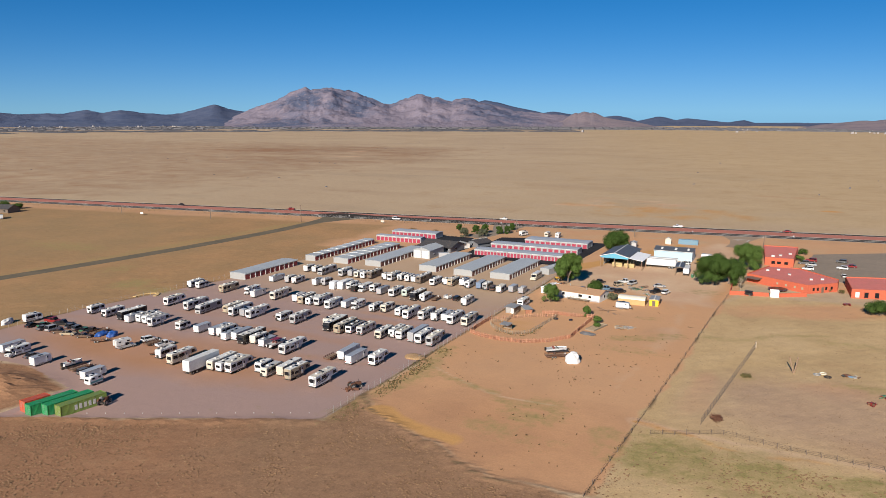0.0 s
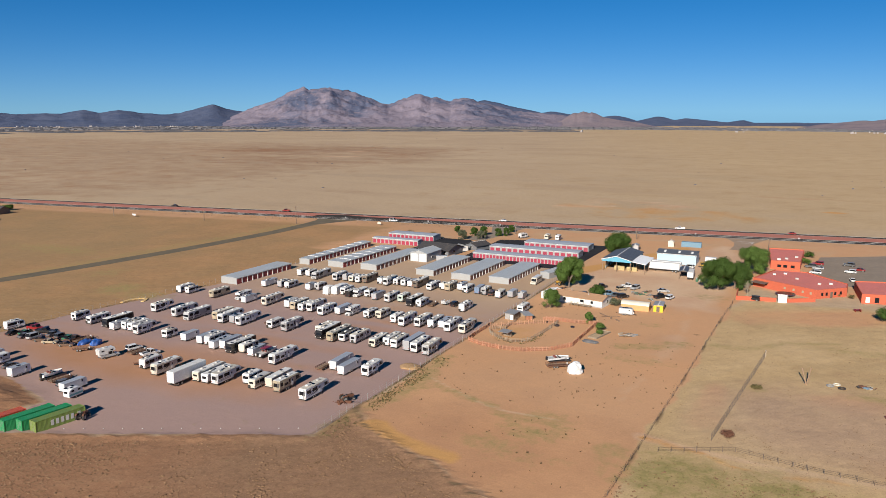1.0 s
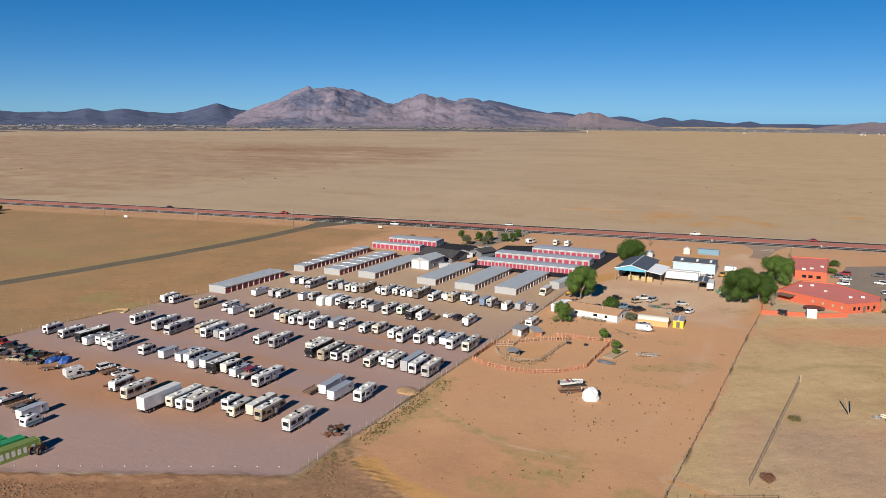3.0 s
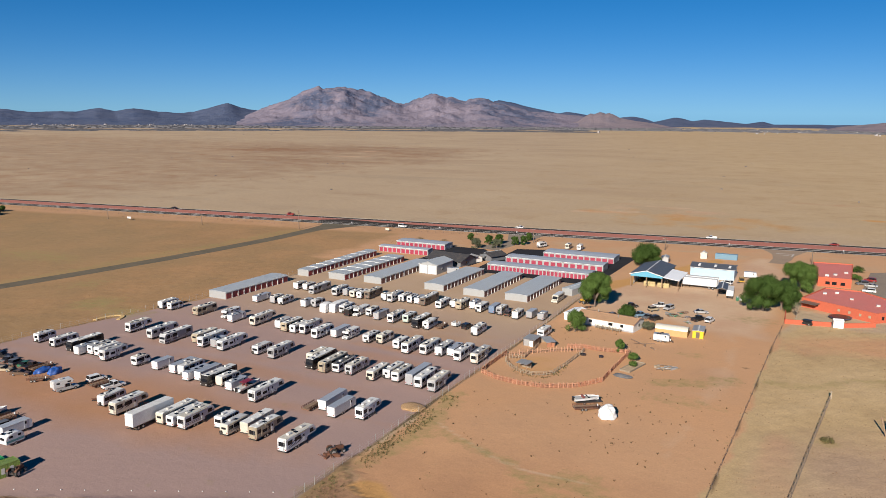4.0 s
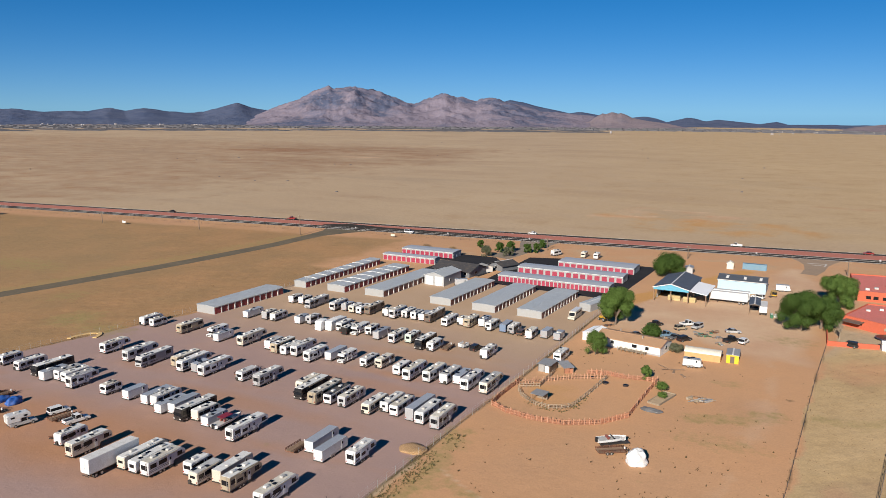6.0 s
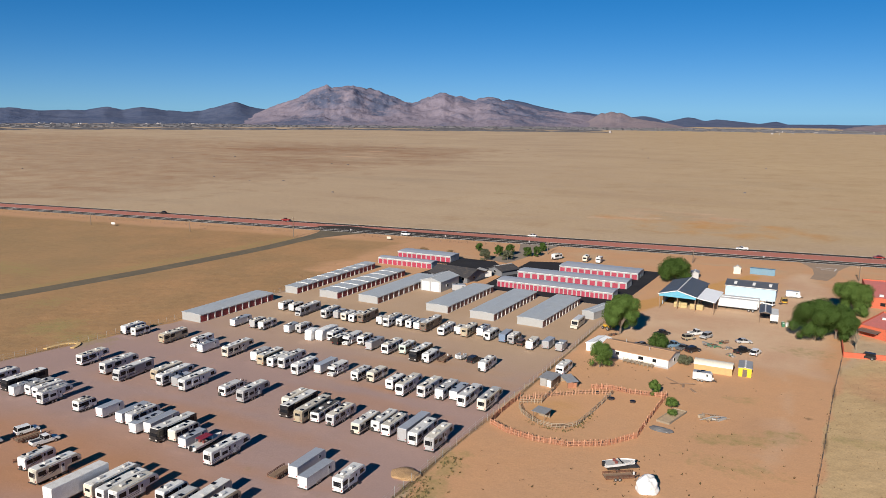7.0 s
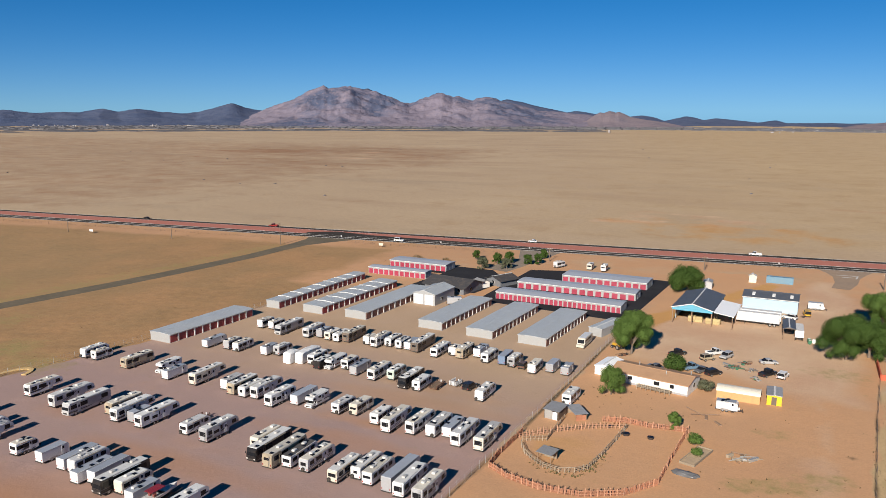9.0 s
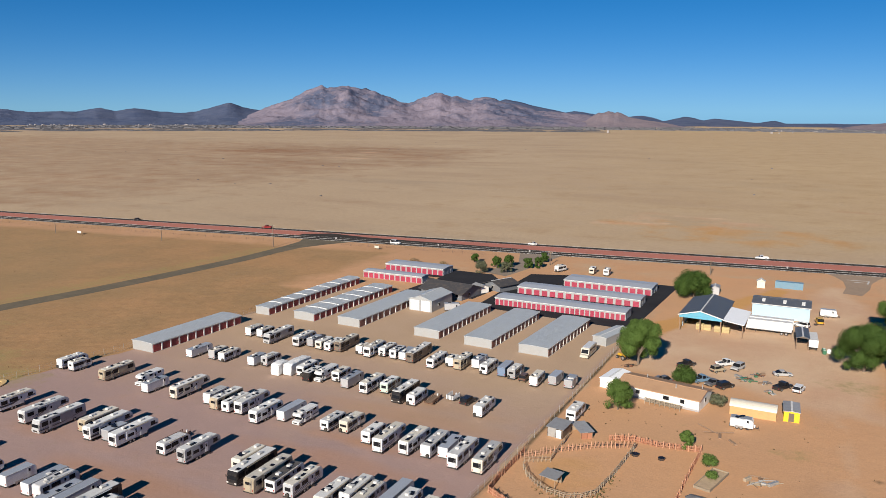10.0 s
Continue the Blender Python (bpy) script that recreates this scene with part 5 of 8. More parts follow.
def class_c(m, L, co, r):
    w, top, low = 2.15, 2.85, 0.5
    rv = empty("camper_van", m, "%s cab-over camper van parked on gravel" % NAMES[co], "camper van", "parked caravans")
    prof = [(2.0, low), (2.0, 1.75), (0.95, 1.85), (0.45, 2.1), (0.5, 2.65), (1.2, top - 0.05), (L - 0.2, top), (L, top - 0.2), (L, low)]
    part("body", prism(bmesh.new(), prof, "x", -w / 2, w / 2, bevel=0.08, segments=2), BODY[co], rv)
    part("roof", a_box(-w / 2 + 0.12, w / 2 - 0.12, 1.4, L - 0.3, top - 0.03, top + 0.03), ROOF, rv)
    cab = [(0.0, 0.45), (0.0, 0.95), (0.12, 1.1), (1.0, 1.2), (1.55, 1.76), (2.05, 1.76), (2.05, 0.45)]
    c = part("cab", prism(bmesh.new(), cab, "x", -0.95, 0.95, bevel=0.07, segments=2), BODY[co], rv)
    part("windscreen", prism(bmesh.new(), [(1.0, 1.24), (1.5, 1.74), (1.46, 1.78), (0.94, 1.26)], "x", -0.85, 0.85), GLASS, c)
    for s in (-1, 1):
        part("side_window", prism(bmesh.new(), [(1.2, 1.22), (1.58, 1.68), (1.95, 1.68), (1.95, 1.22)], "x", s * 0.955 - 0.012, s * 0.955 + 0.012), GLASS, c)
        piece("headlight", shared("headlight_small", lambda: a_box(-0.16, 0.16, -0.03, 0.02, -0.09, 0.09), LINE), c, s * 0.72, 0, 0.8)
    part("grille", a_box(-0.5, 0.5, -0.02, 0.02, 0.66, 0.9), STEEL, c)
    for y in (0.95, L * 0.7):
        for s in (-1, 1):
            wheel(rv, s * (w / 2 - 0.2), y, 0.38)
    side_windows(rv, w, [(1.2, 0.7), (L * 0.45, 1.0), (L * 0.8, 1.1)], 2.3, 0.5)
    door(rv, w, L * 0.62, low + 0.1, 1.85)
    stripe(rv, w, L - 0.2, low + 0.6, 0.22, r.choice(STRIPES), 2.1)
    rooftop(rv, L, top + 0.03, r, w, 1)
    r_choice[0] = WHITE
    awning(rv, w, L * 0.35, L * 0.9, top - 0.12)
    return rv


def cargo_trailer(m, L, co, r):
    w, top, low = 2.12, r.uniform(2.4, 2.75) if L < 10 else 3.2, 0.5
    rv = empty("cargo_trailer", m, "plain %s enclosed cargo trailer parked on gravel" % NAMES[co], "cargo trailer", "parked caravans")
    prof = [(0.0, low), (0.0, top), (L - 0.15, top), (L + 0.25, top - 0.5), (L + 0.25, low)]
    part("body", prism(bmesh.new(), prof, "x", -w / 2, w / 2, bevel=0.05, segments=1), BODY[co], rv)
    part("roof", a_box(-w / 2 + 0.08, w / 2 - 0.08, 0.08, L - 0.2, top - 0.01, top + 0.035), ALU_ROOF_SKY if co in "wgu" else ROOF, rv)
    part("rear_door", a_box(-w / 2 + 0.12, w / 2 - 0.12, -0.025, 0.01, low + 0.12, top - 0.14), BODY[co], rv, "rear ramp door")
    for s in (-1, 1):
        part("edge_trim", a_box(s * (w / 2 + 0.008) - 0.02, s * (w / 2 + 0.008) + 0.02, 0.02, L, top - 0.1, top - 0.03), RIM, rv)
        part("fender", prism(bmesh.new(), [(L * 0.42 - 0.95, low - 0.05), (L * 0.42 - 0.75, low + 0.32), (L * 0.42 + 0.75, low + 0.32), (L * 0.42 + 0.95, low - 0.05)], "x", s * (w / 2 + 0.01) - 0.02, s * (w / 2 + 0.01) + 0.03), RIM, rv)
        for dy in (-0.42, 0.42):
            wheel(rv, s * (w / 2 - 0.1), L * 0.42 + dy)
    door(rv, w, L * 0.8, low + 0.1, 1.8, m=BODY[co])
    part("chassis", a_box(-w / 2 + 0.2, w / 2 - 0.2, 0.05, L, low - 0.16, low - 0.004), STEEL, rv)
    if r.random() < 0.6 and L < 10:
        rooftop(rv, L, top + 0.03, r, w, 1 if r.random() < 0.5 else 0)
    bumper(rv, w, low)
    coupling(rv, L + 0.2, low - 0.05)
    return rv


def semi_trailer(m, L, co, r, top=4.0):
    w, low = 2.4, 1.1
    rv = empty("semi_trailer", m, "long plain white box semi-trailer standing on gravel", "semi-trailer")
    part("body", a_box(-w / 2, w / 2, 0, L, low, top, bevel=0.04), GREY if co == "g" else WHITE, rv)
    part("roof", a_box(-w / 2 + 0.06, w / 2 - 0.06, 0.06, L - 0.06, top - 0.01, top + 0.03), TRIM, rv)
    for x in (-0.62, 0.62):
        part("rear_door", a_box(x - 0.58, x + 0.58, -0.03, 0.005, low + 0.1, top - 0.12), WHITE, rv)
    for s in (-1, 1):
        part("side_rail", a_box(s * (w / 2 + 0.012) - 0.02, s * (w / 2 + 0.012) + 0.02, 0, L, low, low + 0.14), RIM, rv)
        part("landing_leg", rod(bmesh.new(), (s * 0.8, L * 0.78, 0), (s * 0.8, L * 0.78, low), 0.08, 6), STEEL, rv)
        for y in (1.4, 2.7):
            wheel(rv, s * (w / 2 - 0.3), y, 0.5, 0.5)
    part("chassis", a_box(-0.5, 0.5, 0.2, L - 0.4, low - 0.3, low - 0.004), STEEL, rv)
    part("underride_bar", a_box(-1.0, 1.0, -0.02, 0.1, 0.55, 0.68), STEEL, rv)
    return rv


def flatbed(m, L, co, r):
    w = 2.1
    rv = empty("flatbed_trailer", m, "open flatbed trailer with plank deck on gravel", "flatbed trailer", "parked caravans")
    for i in range(7):
        piece("plank", shared("plank_%d" % (L * 10), lambda: a_box(-0.13, 0.13, 0, L, 0.66, 0.71), WOOD), rv, -0.9 + 0.3 * i)
    part("frame", a_box(-w / 2, w / 2, 0, L, 0.5, 0.655), RUST, rv)
    for s in (-1, 1):
        for z in (0.85, 1.1):
            part("side_rail", a_box(s * (w / 2) - 0.04, s * (w / 2) + 0.04, 0, L, z, z + 0.09), RUST, rv)
        for i in range(6):
            piece("stake", shared("stake", lambda: a_box(-0.04, 0.04, -0.04, 0.04, 0.5, 1.18), RUST), rv, s * w / 2, 0.05 + i * (L - 0.1) / 5)
        for dy in (-0.4, 0.4):
            wheel(rv, s * (w / 2 - 0.1), L * 0.4 + dy, 0.34)
    coupling(rv, L, 0.5)
    return rv


def covered(m, L, co, r):
    rv = empty("covered_caravan", m, "caravan under a sagging white fabric cover", "covered caravan", "parked caravans")
    prof = [(0.0, 0.15), (-0.05, 1.2), (0.1, 2.7), (0.5, 3.05), (L * 0.5, 3.2), (L - 0.6, 3.0), (L, 2.2), (L + 0.15, 0.9), (L - 0.1, 0.15)]
    bm = prism(bmesh.new(), prof, "x", -1.25, 1.25, bevel=0.16, segments=3)
    bmesh.ops.subdivide_edges(bm, edges=[e for e in bm.edges if e.calc_length() > 0.7], cuts=3, use_grid_fill=True)
    for v in bm.verts:
        v.co += noise.noise_vector(v.co * 1.3) * 0.09
    part("cover", bm, COVER, rv)
    for s in (-1, 1):
        wheel(rv, s * 1.05, L * 0.45, 0.34)
    part("chassis", a_box(-1, 1, 0.2, L - 0.2, 0.3, 0.45), STEEL, rv)
    return rv


def teardrop(m, L, co, r):
    rv = empty("small_caravan", m, "small rounded white caravan with teal trim", "caravan", "parked caravans")
    n = 12
    prof = [(L / 2 - L / 2 * math.cos(math.pi * i / n) * (0.9 + 0.1 * math.sin(math.pi * i / n)), 0.9 + 1.75 * math.sin(math.pi * i / n) ** 0.55) for i in range(n + 1)] + [(L * 0.93, 0.5), (L * 0.07, 0.5)]
    part("body", prism(bmesh.new(), prof, "x", -1.05, 1.05, bevel=0.09, segments=2), WHITE, rv)
    stripe(rv, 2.1, L * 0.9, 0.85, 0.45, TEAL, 0.3)
    side_windows(rv, 2.1, [(L * 0.3, 0.8), (L * 0.7, 0.7)], 1.95, 0.45)
    end_window(rv, 1.1, 1.75, 0.5, 0.12)
    for s in (-1, 1):
        wheel(rv, s * 0.95, L * 0.5, 0.34)
    rooftop(rv, L, 2.58, r, 2.0, 0)
    coupling(rv, L * 0.95, 0.5)
    return rv


def boat(m, L, co, r, name="boat", label="white motor boat with red canopy on a trailer"):
    rv = empty(name, m, label, "boat")
    bm = bmesh.new()
    rings = []
    for i in range(9):
        k = i / 8
        half = 1.15 * (1 - max(0, k - 0.45) ** 2 / 0.31) if k > 0.45 else 1.15
        half = max(0.03, half)
        y, keel = k * L, 0.62 + 0.55 * max(0, k - 0.6) ** 1.5
        rings.append([bm.verts.new(p) for p in ((-half, y, 1.5 + 0.25 * k), (-half * 0.86, y, 1.0 + 0.15 * k), (0, y, keel), (half * 0.86, y, 1.0 + 0.15 * k), (half, y, 1.5 + 0.25 * k))])
    for a, b in zip(rings, rings[1:]):
        for j in range(4):
            bm.faces.new((a[j], a[j + 1], b[j + 1], b[j]))
    bm.faces.new(rings[0][::-1])
    bmesh.ops.recalc_face_normals(bm, faces=bm.faces)
    part("hull", bm, WHITE, rv)
    part("deck", prism(bmesh.new(), [(-1.1, 0.05), (1.1, 0.05), (1.1, L * 0.45), (0.72, L * 0.78), (0.0, L - 0.1), (-0.72, L * 0.78), (-1.1, L * 0.45)], "z", 1.42, 1.5), PLASTIC, rv)
    part("windscreen", prism(bmesh.new(), [(L * 0.52, 1.52), (L * 0.6, 1.52), (L * 0.5, 1.95), (L * 0.46, 1.95)], "x", -0.85, 0.85), GLASS, rv)
    for x in (-0.5, 0.5):
        part("seat", a_box(x - 0.25, x + 0.25, L * 0.3, L * 0.38, 1.5, 2.0, bevel=0.05), STRIPES[3], rv)
    if co == "r":
        part("canopy", a_box(-0.95, 0.95, L * 0.22, L * 0.6, 2.55, 2.63, bevel=0.03), PAINTS["red"], rv, "red canopy")
        for x in (-0.9, 0.9):
            for y in (L * 0.24, L * 0.58):
                part("canopy_pole", rod(bmesh.new(), (x, y, 1.5), (x, y, 2.56), 0.025, 5), RIM, rv)
    part("outboard", a_box(-0.25, 0.25, -0.55, 0.0, 0.9, 1.9, bevel=0.08), BLACK, rv)
    part("trailer_frame", a_box(-0.9, 0.9, 0.3, L + 0.5, 0.42, 0.56), STEEL, rv)
    for s in (-1, 1):
        wheel(rv, s * 1.0, L * 0.35, 0.32)
    return rv


def old_bus(m, L, co, r):
    rv = empty("old_bus", m, "old cream bus parked beside the storage rows", "bus")
    prof = [(0.0, 0.4), (0.0, 1.1), (0.9, 1.25), (1.25, 2.5), (1.5, 2.75), (L - 0.2, 2.8), (L, 2.6), (L, 0.4)]
    part("body", prism(bmesh.new(), prof, "x", -1.15, 1.15, bevel=0.08, segments=2), CREAM, rv)
    part("roof", a_box(-1.0, 1.0, 1.6, L - 0.3, 2.78, 2.86, bevel=0.03), WHITE, rv)
    part("windscreen", prism(bmesh.new(), [(0.92, 1.4), (1.22, 2.4), (1.17, 2.42), (0.87, 1.42)], "x", -0.95, 0.95), GLASS, rv)
    side_windows(rv, 2.3, [(2.0 + i * 0.95, 0.75) for i in range(int(L - 2.4))], 2.1, 0.55)
    stripe(rv, 2.3, L - 0.2, 1.1, 0.12, STRIPES[1], 1.0)
    for y in (0.9, L - 1.9):
        for s in (-1, 1):
            wheel(rv, s * 1.0, y, 0.42)
    return rv


MAKE = {"tt": travel_trailer, "fw": fifth_wheel, "ma": motorhome, "mc": class_c, "cg": cargo_trailer, "sm": semi_trailer, "pk": fifth_wheel, "fb": flatbed, "cv": covered, "td": teardrop, "bt": boat, "bus": old_bus}
RV_ROWS = []
RV_ROWS.append((125, [
    ("cg", "w", -208.2, 5.1, 7.0), ("mc", "w", -202.9, 3.1, 7.0), ("cg", "w", -189.8, 1.2, 5.2), ("cg", "w", -168.0, -0.6, 6.4),
    ("td", "w", -163.5, -3.2, 4.6),
]))
RV_ROWS.append((145, [
    ("tt", "w", -164.0, 1.0, 6.7), ("pk", "c", -157.1, -1.6, 9.4), ("sm", "w", -147.1, -5.7, 11.4), ("tt", "c", -144.1, -0.3, 11.0),
    ("tt", "w", -141.1, -0.3, 10.0), ("fw", "w", -137.8, -0.3, 9.2), ("tt", "w", -131.2, 3.8, 6.0), ("tt", "c", -127.6, 1.6, 7.4),
    ("cg", "c", -124.4, 4.2, 9.0), ("fw", "t", -120.5, 2.3, 8.8), ("fw", "w", -111.5, 0.5, 9.9),
]))
RV_ROWS.append((167, [
    ("tt", "w", -221.7, 4.6, 6.1), ("tt", "w", -213.8, 3.8, 8.4), ("ma", "k", -205.6, 2.9, 11.1), ("cg", "w", -201.3, 2.0, 7.0),
    ("tt", "w", -198.3, 4.0, 7.5), ("tt", "w", -195.4, 3.8, 8.0), ("fw", "w", -190.6, 1.6, 8.2), ("tt", "w", -179.9, 2.8, 4.9),
    ("cg", "w", -172.5, 3.0, 5.7), ("cg", "w", -166.2, 2.9, 8.0), ("tt", "w", -163.3, 3.0, 8.0), ("cg", "w", -159.3, 0.5, 8.0),
    ("cg", "w", -156.5, 1.9, 8.0), ("ma", "k", -152.0, -0.7, 11.0), ("tt", "c", -149.1, 1.5, 7.0), ("cg", "w", -144.8, 0.1, 6.0),
    ("bt", "r", -141.4, -0.6, 8.2), ("fw", "w", -134.8, -3.2, 11.0), ("fb", "o", -120.5, -1.6, 5.0), ("cg", "w", -117.2, 0.3, 9.0),
    ("cg", "w", -113.2, -2.1, 8.4), ("fw", "w", -106.8, -0.4, 7.9),
]))
RV_ROWS.append((190, [
    ("fw", "w", -206.4, 1.2, 9.0), ("fw", "w", -195.3, -0.6, 11.0), ("ma", "g", -188.2, -2.5, 11.7), ("ma", "t", -180.3, 2.3, 9.0),
    ("fw", "w", -176.1, 0.2, 11.0), ("cg", "g", -172.5, 1.7, 5.0), ("fw", "w", -168.8, 0.3, 11.0), ("fb", "k", -160.6, 4.8, 7.0),
    ("tt", "w", -157.8, 2.3, 7.0), ("fw", "g", -151.4, 1.3, 9.6), ("tt", "c", -140.0, 3.6, 8.0), ("ma", "k", -136.8, -1.1, 11.8), ("ma", "t", -132.3, -1.8, 11.5),
    ("tt", "d", -129.3, 0.2, 9.0), ("tt", "s", -125.3, 0.2, 9.1), ("tt", "c", -118.1, -0.8, 9.0), ("tt", "w", -115.1, 2.3, 8.5),
    ("tt", "w", -112.0, 1.3, 8.5), ("cg", "g", -107.6, 0.7, 10.5), ("fw", "w", -104.7, -0.1, 10.0), ("fw", "g", -100.5, -0.9, 9.6),
]))
RV_ROWS.append((214, [
    ("tt", "w", -219.8, 2.8, 8.0), ("tt", "w", -215.8, 3.0, 5.6), ("ma", "t", -202.7, 1.6, 9.4), ("mc", "w", -191.9, 3.0, 7.5),
    ("cg", "w", -186.9, 0.7, 6.6), ("fw", "c", -177.8, 0.8, 11.0), ("tt", "w", -168.8, 2.1, 7.0), ("ma", "t", -164.9, 0.1, 9.0),
    ("tt", "w", -161.7, 0.3, 8.0), ("fw", "w", -158.2, 0.6, 10.0), ("fw", "w", -152.1, -1.7, 9.0), ("cg", "w", -147.7, 2.1, 7.8),
    ("mc", "w", -143.5, 1.8, 7.0), ("tt", "w", -136.3, 2.1, 7.0), ("tt", "c", -132.3, 3.3, 7.0), ("tt", "w", -125.4, 1.0, 7.0),
    ("fw", "w", -121.0, -1.6, 10.2), ("fw", "w", -116.0, -0.1, 9.5), ("tt", "w", -111.7, 0.9, 9.0), ("cg", "w", -108.6, 2.3, 7.0),
    ("fw", "w", -105.0, -0.9, 10.0), ("fw", "c", -100.0, -0.7, 10.2),
]))
RV_ROWS.append((239, [
    ("cg", "w", -197.2, 0.1, 7.8), ("tt", "g", -190.8, 1.8, 6.0), ("tt", "w", -187.1, 1.5, 7.0), ("cg", "w", -177.9, 2.5, 5.0),
    ("tt", "g", -174.7, 4.0, 6.0), ("cv", "w", -167.9, -0.1, 5.0), ("cv", "w", -165.1, 1.4, 9.0), ("tt", "w", -161.5, 2.0, 7.0),
    ("cg", "k", -158.0, -0.3, 6.0), ("mc", "w", -155.2, 0.5, 8.0), ("tt", "w", -151.4, 2.9, 6.0), ("cg", "g", -146.9, 0.2, 7.1),
    ("fw", "w", -140.8, -1.0, 9.0), ("tt", "e", -136.7, 1.7, 7.0), ("ma", "k", -130.9, -2.8, 10.0), ("tt", "w", -127.3, -2.1, 7.0),
    ("fb", "b", -124.0, 0.4, 5.0), ("tt", "w", -111.0, -1.2, 8.2), ("tt", "w", -92.2, 6.0, 7.5),
]))
RV_ROWS.append((262, [
    ("tt", "w", -196.8, 0.2, 6.0), ("tt", "w", -192.8, 0.6, 6.0), ("ma", "g", -186.8, -3.6, 11.8), ("fw", "w", -177.7, -1.8, 9.0),
    ("cg", "g", -174.3, 0.2, 5.0), ("tt", "c", -170.7, -0.7, 6.5), ("tt", "w", -167.5, -1.0, 7.0), ("ma", "b", -164.6, -0.2, 10.2),
    ("tt", "w", -158.1, 0.8, 5.0), ("fw", "w", -154.8, -0.5, 9.0), ("tt", "w", -151.6, 2.1, 7.0), ("tt", "w", -148.0, 1.8, 6.0),
    ("cg", "w", -145.1, 1.9, 6.0), ("ma", "b", -142.2, 0.8, 11.7), ("tt", "w", -135.5, -0.3, 9.0), ("tt", "w", -131.6, 3.2, 5.0),
    ("ma", "t", -128.6, 1.6, 8.0), ("cg", "w", -124.9, 5.0, 6.0), ("tt", "w", -121.2, 1.8, 7.5), ("cg", "u", -116.5, 2.4, 6.5),
    ("tt", "g", -113.6, 1.8, 6.5), ("tt", "w", -106.9, -0.5, 6.5), ("cg", "g", -103.1, 2.5, 5.5), ("cg", "g", -98.9, 2.1, 5.0),
]))
RV_ROWS.append((289, [
    ("bus", "c", -102.3, -0.6, 8.6),
]))

chance = random.Random(11)
for y0, row in RV_ROWS:
    for kind, co, x, dy, length in row:
        MAKE[kind](pose(x, y0 + dy, 0, 0, 0, chance.uniform(-1.0, 2.2)), length, co, chance)
semi_trailer(pose(-53.2, 339.8, 0, 0, 0, 90.5), 13.0, "w", chance)
semi_trailer(pose(-53.0, 343.2, 0, 0, 0, 90.5), 13.0, "w", chance)


